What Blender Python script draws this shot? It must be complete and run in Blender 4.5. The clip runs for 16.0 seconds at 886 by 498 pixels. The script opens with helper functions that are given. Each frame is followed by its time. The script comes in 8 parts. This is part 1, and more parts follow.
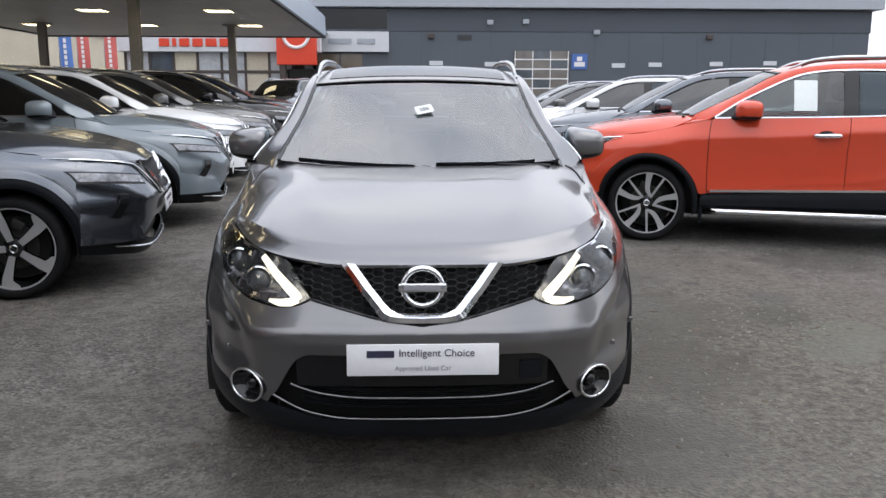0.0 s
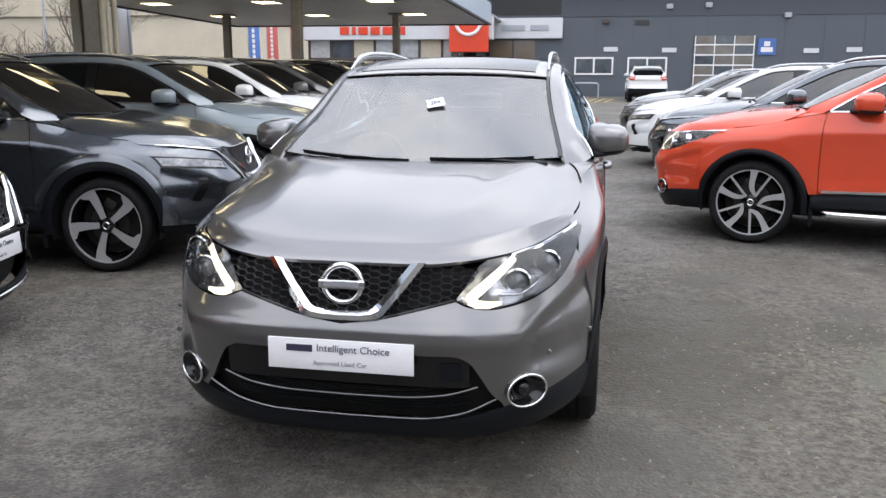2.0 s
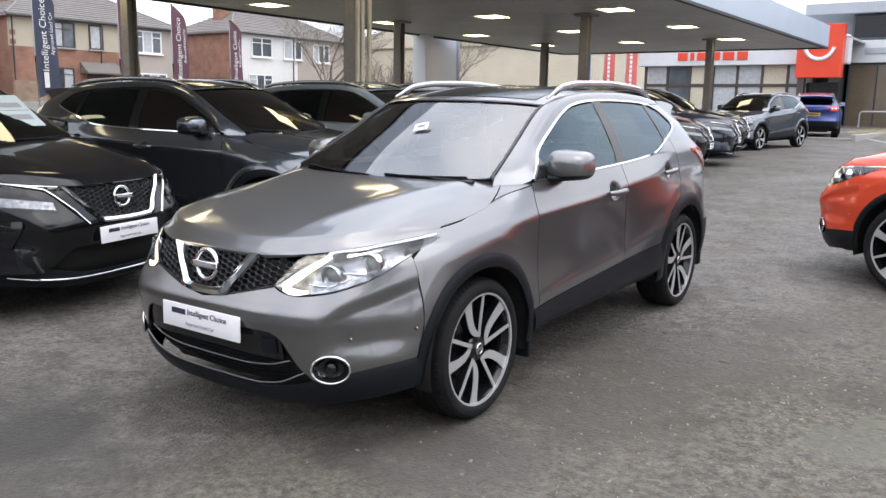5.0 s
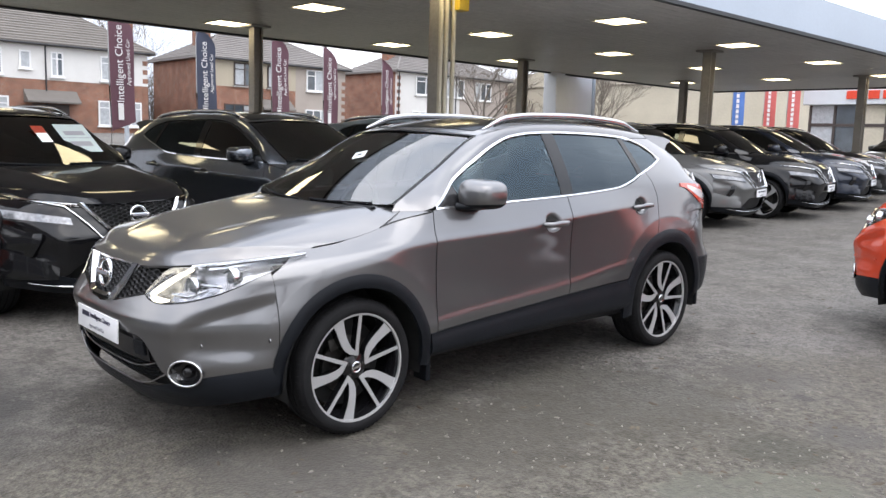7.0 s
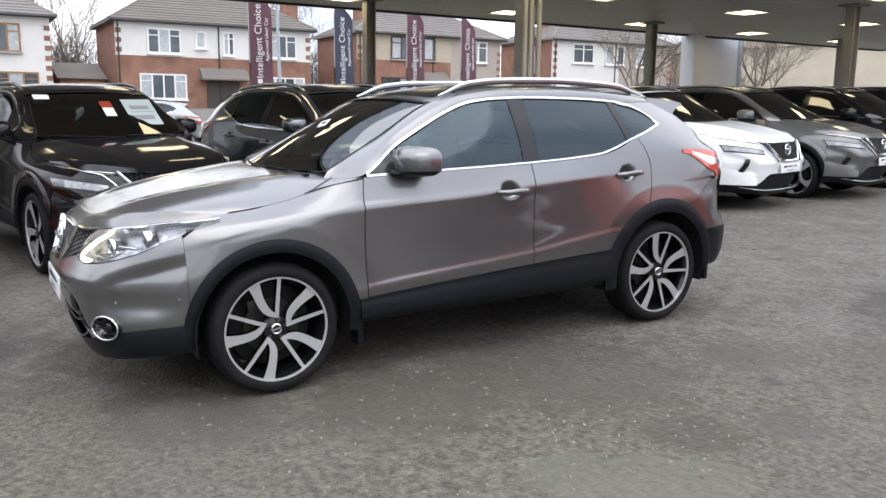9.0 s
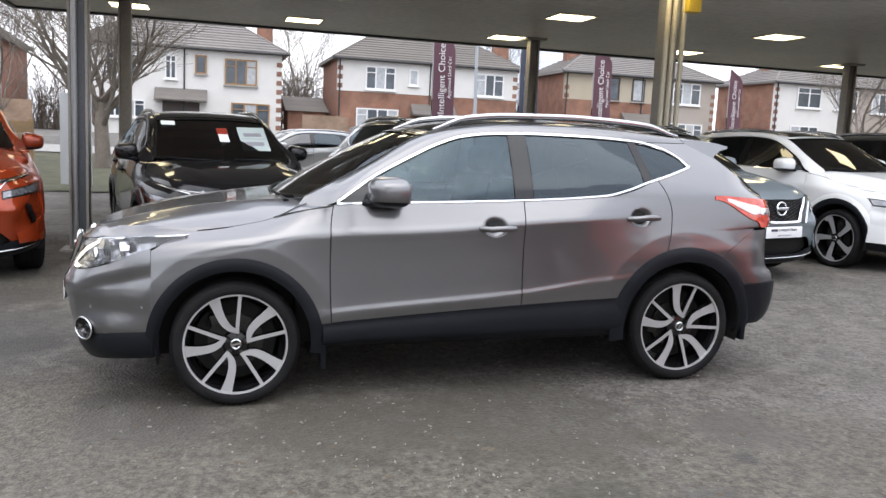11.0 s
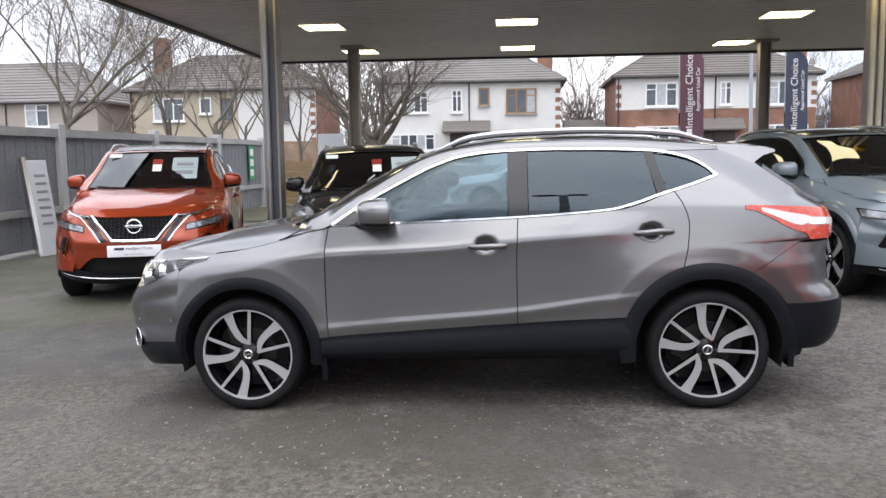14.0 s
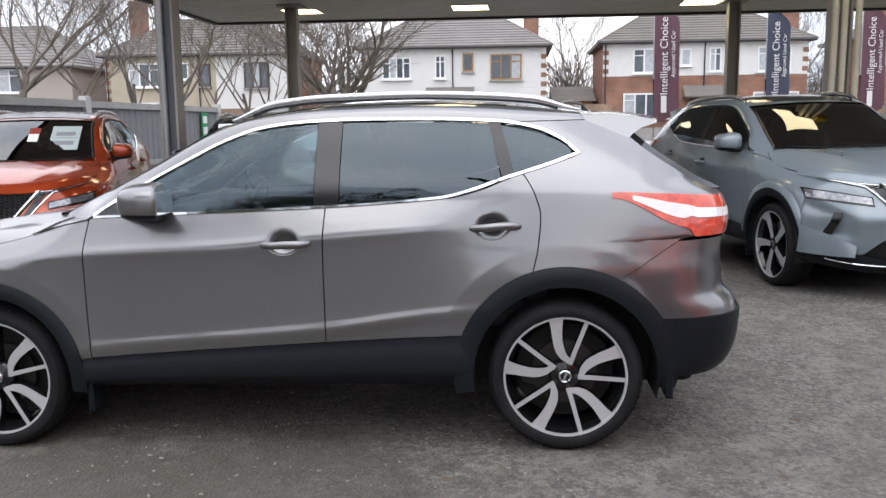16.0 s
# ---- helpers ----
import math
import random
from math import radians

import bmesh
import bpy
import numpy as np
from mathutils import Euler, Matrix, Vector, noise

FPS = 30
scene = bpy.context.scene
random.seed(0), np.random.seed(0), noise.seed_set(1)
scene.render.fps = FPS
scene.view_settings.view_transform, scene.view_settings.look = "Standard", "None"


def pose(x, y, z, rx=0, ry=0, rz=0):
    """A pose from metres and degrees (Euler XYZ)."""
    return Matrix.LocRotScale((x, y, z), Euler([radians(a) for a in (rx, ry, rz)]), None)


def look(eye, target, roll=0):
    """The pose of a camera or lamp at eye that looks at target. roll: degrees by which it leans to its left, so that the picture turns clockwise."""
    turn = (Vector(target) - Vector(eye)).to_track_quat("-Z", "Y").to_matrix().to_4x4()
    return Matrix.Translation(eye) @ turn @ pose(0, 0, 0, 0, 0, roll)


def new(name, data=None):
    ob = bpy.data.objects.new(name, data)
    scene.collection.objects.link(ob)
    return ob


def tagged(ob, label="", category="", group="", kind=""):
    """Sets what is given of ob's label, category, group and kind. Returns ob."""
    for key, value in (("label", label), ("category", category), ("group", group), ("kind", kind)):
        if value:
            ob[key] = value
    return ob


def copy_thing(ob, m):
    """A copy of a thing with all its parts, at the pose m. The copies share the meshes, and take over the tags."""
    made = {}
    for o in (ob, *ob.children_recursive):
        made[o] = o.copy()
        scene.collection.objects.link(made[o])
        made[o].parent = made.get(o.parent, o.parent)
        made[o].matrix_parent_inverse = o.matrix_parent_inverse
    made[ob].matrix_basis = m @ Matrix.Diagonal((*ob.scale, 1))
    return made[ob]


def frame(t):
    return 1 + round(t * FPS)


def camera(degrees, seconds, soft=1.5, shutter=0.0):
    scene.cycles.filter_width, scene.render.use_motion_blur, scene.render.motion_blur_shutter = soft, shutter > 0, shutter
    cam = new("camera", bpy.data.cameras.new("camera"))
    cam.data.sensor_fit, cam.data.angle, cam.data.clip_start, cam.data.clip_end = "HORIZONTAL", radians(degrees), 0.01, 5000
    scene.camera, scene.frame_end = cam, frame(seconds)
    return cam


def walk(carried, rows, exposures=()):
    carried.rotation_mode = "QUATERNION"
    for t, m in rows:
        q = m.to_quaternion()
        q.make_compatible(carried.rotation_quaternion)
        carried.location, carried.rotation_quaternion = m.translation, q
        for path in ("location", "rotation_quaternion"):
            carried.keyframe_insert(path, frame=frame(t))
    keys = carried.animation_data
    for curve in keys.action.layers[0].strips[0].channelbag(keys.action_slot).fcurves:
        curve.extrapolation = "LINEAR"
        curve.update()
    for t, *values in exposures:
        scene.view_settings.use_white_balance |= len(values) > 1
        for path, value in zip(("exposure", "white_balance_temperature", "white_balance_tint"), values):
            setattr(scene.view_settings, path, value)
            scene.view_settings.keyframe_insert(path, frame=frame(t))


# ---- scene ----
cam = camera(56.9, 16.0)
PATH = [
    (0, (-0.036, -4.943, 1.368), (0.04, -2.976, 1.01), 0.1),
    (0.5, (0.091, -4.957, 1.367), (0.12, -2.99, 1.004), -0.3),
    (1, (0.401, -4.989, 1.383), (0.348, -3.029, 0.988), 0.5),
    (1.5, (0.618, -4.906, 1.406), (0.335, -2.97, 0.99), -2.1),
    (2, (0.837, -4.832, 1.406), (0.478, -2.904, 1.015), 0.3),
    (2.5, (1.228, -4.915, 1.422), (0.749, -3.013, 1.029), -0.6),
    (3, (1.525, -4.848, 1.43), (0.929, -2.987, 1.004), -2.0),
    (3.5, (1.836, -4.684, 1.453), (1.087, -2.877, 1.039), 0.4),
    (4, (2.211, -4.61, 1.423), (1.334, -2.847, 1.077), 1.9),
    (4.2, (2.359, -4.597, 1.442), (1.401, -2.879, 1.082), 2.0),
    (6.3, (3.617, -3.955, 1.417), (2.324, -2.459, 1.119), 2.7),
    (6.5, (3.733, -3.853, 1.425), (2.415, -2.381, 1.118), 4.4),
    (7, (3.992, -3.655, 1.423), (2.53, -2.316, 1.16), 1.8),
    (7.5, (4.283, -3.442, 1.439), (2.743, -2.199, 1.145), 0.7),
    (8, (4.39, -3.143, 1.447), (2.806, -1.957, 1.151), 3.1),
    (8.5, (4.523, -2.913, 1.427), (2.912, -1.766, 1.122), -0.5),
    (9, (4.727, -2.657, 1.43), (3.033, -1.651, 1.088), 0.8),
    (9.5, (4.74, -2.352, 1.415), (2.95, -1.5, 1.15), 4.4),
    (10, (4.844, -1.967, 1.443), (3.02, -1.209, 1.134), 0.2),
    (10.2, (4.911, -1.862, 1.438), (3.069, -1.142, 1.143), 0.7),
    (12.3, (5.504, -0.722, 1.439), (3.549, -0.393, 1.175), 1.5),
    (12.5, (5.509, -0.609, 1.431), (3.551, -0.301, 1.167), 1.2),
    (13, (5.479, -0.302, 1.457), (3.511, -0.072, 1.185), 0.7),
    (13.5, (5.518, -0.009, 1.459), (3.53, -0.028, 1.236), 0.2),
    (14, (5.456, 0.284, 1.461), (3.478, 0.091, 1.236), -0.7),
    (14.5, (5.225, 0.519, 1.486), (3.247, 0.385, 1.227), -0.9),
    (15, (4.971, 0.788, 1.467), (2.986, 0.68, 1.254), -0.1),
    (15.5, (4.734, 1.017, 1.464), (2.763, 0.795, 1.209), -2.2),
    (16, (4.355, 1.108, 1.472), (2.387, 0.925, 1.169), -0.6),
]
walk(cam, [(t, look(eye, target, roll)) for t, eye, target, roll in PATH],
     exposures=((0, -0.28), (1.5, -0.07), (3.5, 0.14), (7.0, 0.2), (10.0, 0.12), (13.0, 0.08), (16, 0.05)))


# ---- sky, sun ----
world = bpy.data.worlds.new("overcast_sky")
scene.world = world
world.use_nodes = True
wn, wl = world.node_tree.nodes, world.node_tree.links
wn.clear()
sky = wn.new("ShaderNodeTexSky")
sky.sky_type = "NISHITA"
sky.sun_disc = False
sky.sun_elevation = radians(62)
sky.sun_rotation = radians(135)
sky.dust_density = 4.0
sky.air_density = 1.3
coord = wn.new("ShaderNodeTexCoord")
cloud = wn.new("ShaderNodeTexNoise")
cloud.inputs["Scale"].default_value = 2.6
cloud.inputs["Detail"].default_value = 6.0
ramp = wn.new("ShaderNodeValToRGB")
ramp.color_ramp.elements[0].position = 0.34
ramp.color_ramp.elements[0].color = (13.7, 14.9, 17.5, 1)
ramp.color_ramp.elements[1].position = 0.66
ramp.color_ramp.elements[1].color = (24.6, 24.6, 25.8, 1)
mix = wn.new("ShaderNodeMix")
mix.data_type = "RGBA"
mix.inputs["Factor"].default_value = 0.84
bg = wn.new("ShaderNodeBackground")
bg.inputs["Strength"].default_value = 0.1
out = wn.new("ShaderNodeOutputWorld")
wl.new(coord.outputs["Generated"], cloud.inputs["Vector"])
wl.new(cloud.outputs["Fac"], ramp.inputs["Fac"])
wl.new(sky.outputs["Color"], mix.inputs[6])
wl.new(ramp.outputs["Color"], mix.inputs[7])
# an overcast sky is brighter towards the zenith
axis = wn.new("ShaderNodeSeparateXYZ")
wl.new(coord.outputs["Generated"], axis.inputs[0])
lift = wn.new("ShaderNodeMapRange")
lift.inputs[1].default_value, lift.inputs[2].default_value = 0.0, 1.0
lift.inputs[3].default_value, lift.inputs[4].default_value = 0.76, 1.42
wl.new(axis.outputs[2], lift.inputs[0])
tone = wn.new("ShaderNodeVectorMath")
tone.operation = "SCALE"
wl.new(mix.outputs[2], tone.inputs[0])
wl.new(lift.outputs[0], tone.inputs["Scale"])
wl.new(tone.outputs[0], bg.inputs["Color"])
wl.new(bg.outputs["Background"], out.inputs["Surface"])

sun_data = bpy.data.lights.new("sun", "SUN")
sun_data.energy = 0.75
sun_data.angle = radians(50)
sun_data.color = (1.0, 0.97, 0.94)
sun = new("sun", sun_data)
sun.matrix_world = look((13, 2, 20), (0, 0, 0))


# ---- building helpers ----
SLOPE = 0.021


def gz(x, y):
    """Height of the ground: the yard falls towards the street end, the far road lies a little higher."""
    z = SLOPE * max(-2.6, min(48.0, y))
    far = max(0.0, min(1.0, (-x - 24.0) / 18.0))
    return z + 0.85 * far * far * (3 - 2 * far)


def lerp(a, b, t):
    return a + (b - a) * t


def ease(a, b, t):
    t = max(0.0, min(1.0, (t - a) / (b - a)))
    return t * t * (3 - 2 * t)


def curve(*knots):
    """A smooth function through a few (t, value) knots (monotone cubic)."""
    xs = [k[0] for k in knots]
    ys = [k[1] for k in knots]
    n = len(xs)
    d = [(ys[i + 1] - ys[i]) / (xs[i + 1] - xs[i]) for i in range(n - 1)]
    m = [d[0]] + [0.0 if d[i - 1] * d[i] <= 0 else 2 * d[i - 1] * d[i] / (d[i - 1] + d[i]) for i in range(1, n - 1)] + [d[-1]]

    def value(t):
        if t <= xs[0]:
            return ys[0]
        if t >= xs[-1]:
            return ys[-1]
        i = 0
        while t > xs[i + 1]:
            i += 1
        h = xs[i + 1] - xs[i]
        u = (t - xs[i]) / h
        return (ys[i] * (1 + 2 * u) * (1 - u) ** 2 + m[i] * h * u * (1 - u) ** 2
                + ys[i + 1] * u * u * (3 - 2 * u) + m[i + 1] * h * u * u * (u - 1))
    return value


class Shape:
    """Collects vertices and faces of one mesh."""

    def __init__(self):
        self.v, self.f, self.mi, self.cur = [], [], [], 0

    def add(self, pts, faces):
        o = len(self.v)
        self.v.extend([tuple(p) for p in pts])
        for q in faces:
            self.f.append([o + i for i in q])
            self.mi.append(self.cur)
        return self

    def grid(self, fn, nu, nv, flip=False, keep=None, wrap=False):
        pts = [fn(i / nu, j / nv) for j in range(nv + 1) for i in range(nu + 1)]
        faces = []
        for j in range(nv):
            for i in range(nu):
                a = j * (nu + 1) + i
                q = [a, a + 1, a + nu + 2, a + nu + 1]
                if keep:
                    c = [sum(pts[k][n] for k in q) / 4 for n in range(3)]
                    if not keep(*c):
                        continue
                faces.append(q[::-1] if flip else q)
        return self.add(pts, faces)

    def box(self, x0, x1, y0, y1, z0, z1, b=0.0):
        if b <= 0:
            p = [(x, y, z) for z in (z0, z1) for y in (y0, y1) for x in (x0, x1)]
            return self.add(p, [(0, 2, 3, 1), (4, 5, 7, 6), (0, 1, 5, 4), (2, 6, 7, 3), (0, 4, 6, 2), (1, 3, 7, 5)])
        bm = bmesh.new()
        bmesh.ops.create_cube(bm, size=1.0)
        for w in bm.verts:
            w.co = Vector(((x0 + x1) / 2 + w.co.x * (x1 - x0), (y0 + y1) / 2 + w.co.y * (y1 - y0), (z0 + z1) / 2 + w.co.z * (z1 - z0)))
        bmesh.ops.bevel(bm, geom=bm.edges[:], offset=b, segments=2, affect="EDGES", profile=0.5)
        bm.verts.index_update()
        self.add([w.co[:] for w in bm.verts], [[w.index for w in q.verts] for q in bm.faces])
        bm.free()
        return self

    def tube(self, pts, r, n=10, closed=False, cap=True, flat=1.0, up=(0, 0, 1)):
        """A round (or flattened) bar along points; r may be a list."""
        pts = [Vector(p) for p in pts]
        m = len(pts)
        rings = []
        for i, p in enumerate(pts):
            a = pts[(i - 1) % m] if closed or i else pts[i]
            c = pts[(i + 1) % m] if closed or i < m - 1 else pts[i]
            d = (c - a).normalized()
            s = d.cross(Vector(up))
            if s.length < 1e-4:
                s = d.cross(Vector((0, 1, 0.01)))
            s.normalize()
            w = s.cross(d)
            rr = r[i] if isinstance(r, (list, tuple)) else r
            rings.append([p + s * (rr * math.cos(2 * math.pi * k / n)) + w * (rr * flat * math.sin(2 * math.pi * k / n)) for k in range(n)])
        faces = []
        for i in range(m if closed else m - 1):
            j = (i + 1) % m
            for k in range(n):
                faces.append((i * n + k, i * n + (k + 1) % n, j * n + (k + 1) % n, j * n + k))
        if cap and not closed:
            faces.append(tuple(range(n))[::-1])
            faces.append(tuple((m - 1) * n + k for k in range(n)))
        return self.add([q for ring in rings for q in ring], faces)

    def prism(self, poly, at, depth):
        """A flat outline, placed by at(u, v, w), pushed from w=0 to w=depth."""
        n = len(poly)
        pts = [at(u, v, 0.0) for u, v in poly] + [at(u, v, depth) for u, v in poly]
        faces = [tuple(range(n))[::-1], tuple(range(n, 2 * n))]
        faces += [(i, (i + 1) % n, n + (i + 1) % n, n + i) for i in range(n)]
        return self.add(pts, faces)

    def lathe(self, prof, at, n=48, arc=None, closed=False):
        """Turns a profile of (radius, offset) round an axis; at(a, b, c) places (cos*r, sin*r, offset)."""
        m = len(prof)
        pts = []
        for k in range(n):
            a = 2 * math.pi * k / n
            for r, o in prof:
                pts.append(at(r * math.cos(a), r * math.sin(a), o))
        faces = []
        for k in range(n):
            k2 = (k + 1) % n
            for i in range(m if closed else m - 1):
                j = (i + 1) % m
                faces.append((k * m + i, k * m + j, k2 * m + j, k2 * m + i))
        return self.add(pts, faces)

    def mirrored(self):
        o = len(self.v)
        nf = len(self.f)
        self.v.extend([(-x, y, z) for x, y, z in self.v[:o]])
        for q, m in zip(self.f[:nf], self.mi[:nf]):
            self.f.append([o + i for i in q][::-1])
            self.mi.append(m)
        return self


def mesh_of(name, sh, smooth=35.0):
    me = bpy.data.meshes.new(name)
    me.from_pydata(sh.v, [], sh.f)
    me.validate()
    if smooth:
        me.polygons.foreach_set("use_smooth", [True] * len(me.polygons))
        me.set_sharp_from_angle(angle=radians(smooth))
    me.update()
    return me


def recalc(me):
    bm = bmesh.new()
    bm.from_mesh(me)
    bmesh.ops.recalc_face_normals(bm, faces=bm.faces)
    bm.to_mesh(me)
    bm.free()


def part(name, sh, material, parent=None, label="", smooth=35.0, at=None, fix=False):
    """Links a shape as one mesh object under a thing or a part."""
    me = mesh_of(name, sh, smooth)
    if fix:
        recalc(me)
    mats = material if isinstance(material, (list, tuple)) else [material]
    for m in mats:
        me.materials.append(m)
    if len(mats) > 1:
        me.polygons.foreach_set("material_index", sh.mi[:len(me.polygons)])
    ob = new(name, me)
    if parent:
        ob.parent = parent
    if at is not None:
        ob.matrix_basis = at
    if label:
        tagged(ob, label)
    return ob


def thing(name, label, category, m=None, group="", kind=""):
    ob = new(name)
    ob.empty_display_size = 0.2
    tagged(ob, label, category, group, kind)
    if m is not None:
        ob.matrix_basis = m
    return ob


def on_ground(x, y, turn, dz=0.0):
    """A pose that stands on the sloping yard."""
    p = pose(x, y, gz(x, y) + dz)
    tilt = Euler((math.atan(SLOPE if -2.6 < y < 48 else 0.0), 0, 0)).to_matrix().to_4x4()
    return p @ tilt @ pose(0, 0, 0, 0, 0, turn)


# ---- materials ----
def mat(name, color, rough=0.5, metal=0.0, coat=0.0, bump=0.0, scale=40.0, vary=0.0, vscale=3.0, spec=0.5, emit=0.0, glow=None, dirt=0.0, dirt_color=(0.12, 0.1, 0.08), island=0.0, alpha=1.0):
    """A surface with colour variation at two scales, fine relief and patches of dirt."""
    m = bpy.data.materials.new(name)
    m.use_nodes = True
    n, l = m.node_tree.nodes, m.node_tree.links
    b = n["Principled BSDF"]
    b.inputs["Base Color"].default_value = (*color, 1)
    b.inputs["Roughness"].default_value = rough
    b.inputs["Metallic"].default_value = metal
    b.inputs["Coat Weight"].default_value = coat
    b.inputs["Coat Roughness"].default_value = 0.03
    b.inputs["Specular IOR Level"].default_value = spec
    if emit:
        b.inputs["Emission Color"].default_value = (*(glow or color), 1)
        b.inputs["Emission Strength"].default_value = emit
    tc = n.new("ShaderNodeTexCoord")
    if vary or dirt:
        a = n.new("ShaderNodeTexNoise")
        a.inputs["Scale"].default_value = vscale
        a.inputs["Detail"].default_value = 5
        l.new(tc.outputs["Object"], a.inputs["Vector"])
        fine = n.new("ShaderNodeTexNoise")
        fine.inputs["Scale"].default_value = scale
        fine.inputs["Detail"].default_value = 3
        l.new(tc.outputs["Object"], fine.inputs["Vector"])
        mid = n.new("ShaderNodeMath")
        mid.operation = "ADD"
        l.new(a.outputs["Fac"], mid.inputs[0])
        l.new(fine.outputs["Fac"], mid.inputs[1])
        mr = n.new("ShaderNodeMapRange")
        mr.inputs[1].default_value, mr.inputs[2].default_value = 0.7, 1.3
        mr.inputs[3].default_value, mr.inputs[4].default_value = 1 - vary, 1 + vary
        l.new(mid.outputs[0], mr.inputs[0])
        mul = n.new("ShaderNodeVectorMath")
        mul.operation = "SCALE"
        mul.inputs[0].default_value = color
        l.new(mr.outputs[0], mul.inputs["Scale"])
        last = mul.outputs[0]
        if dirt:
            dr = n.new("ShaderNodeValToRGB")
            dr.color_ramp.elements[0].position, dr.color_ramp.elements[1].position = 0.5, 0.72
            dr.color_ramp.elements[1].color = (dirt, dirt, dirt, 1)
            l.new(a.outputs["Fac"], dr.inputs["Fac"])
            mx = n.new("ShaderNodeMix")
            mx.data_type = "RGBA"
            l.new(dr.outputs["Color"], mx.inputs["Factor"])
            l.new(last, mx.inputs[6])
            mx.inputs[7].default_value = (*dirt_color, 1)
            last = mx.outputs[2]
        l.new(last, b.inputs["Base Color"])
    if bump:
        t = n.new("ShaderNodeTexNoise")
        t.inputs["Scale"].default_value = scale
        t.inputs["Detail"].default_value = 4
        l.new(tc.outputs["Object"], t.inputs["Vector"])
        bp = n.new("ShaderNodeBump")
        bp.inputs["Strength"].default_value = bump
        bp.inputs["Distance"].default_value = 0.01
        l.new(t.outputs["Fac"], bp.inputs["Height"])
        l.new(bp.outputs["Normal"], b.inputs["Normal"])
    return m


def paint(name, color, metal=0.55, rough=0.38, flake=0.05, coat_ior=1.6):
    """Car paint: metallic base under a clear coat, with faint dust."""
    m = mat(name, color, rough=rough, metal=metal, coat=1.0, vary=flake, scale=900.0, vscale=1.7, spec=0.0)
    m.node_tree.nodes["Principled BSDF"].inputs["Coat IOR"].default_value = coat_ior
    n, l = m.node_tree.nodes, m.node_tree.links
    b = n["Principled BSDF"]
    tc = n.new("ShaderNodeTexCoord")
    d = n.new("ShaderNodeTexNoise")
    d.inputs["Scale"].default_value = 5.0
    d.inputs["Detail"].default_value = 8
    l.new(tc.outputs["Object"], d.inputs["Vector"])
    r = n.new("ShaderNodeMapRange")
    r.inputs[1].default_value, r.inputs[2].default_value = 0.35, 0.75
    r.inputs[3].default_value, r.inputs[4].default_value = 0.05, 0.12
    l.new(d.outputs["Fac"], r.inputs[0])
    l.new(r.outputs[0], b.inputs["Coat Roughness"])
    return m


def pane(name, tint, ior=1.5, gloss=(1, 1, 1), rough=0.0):
    """Glass: seen through with a tint, mirrored by Fresnel."""
    m = bpy.data.materials.new(name)
    m.use_nodes = True
    n, l = m.node_tree.nodes, m.node_tree.links
    n.clear()
    o = n.new("ShaderNodeOutputMaterial")
    t = n.new("ShaderNodeBsdfTransparent")
    t.inputs["Color"].default_value = (*tint, 1)
    g = n.new("ShaderNodeBsdfGlossy")
    g.inputs["Color"].default_value = (*gloss, 1)
    g.inputs["Roughness"].default_value = rough
    fr = n.new("ShaderNodeFresnel")
    fr.inputs["IOR"].default_value = ior
    mx = n.new("ShaderNodeMixShader")
    l.new(fr.outputs[0], mx.inputs[0])
    l.new(t.outputs[0], mx.inputs[1])
    l.new(g.outputs[0], mx.inputs[2])
    l.new(mx.outputs[0], o.inputs["Surface"])
    return m


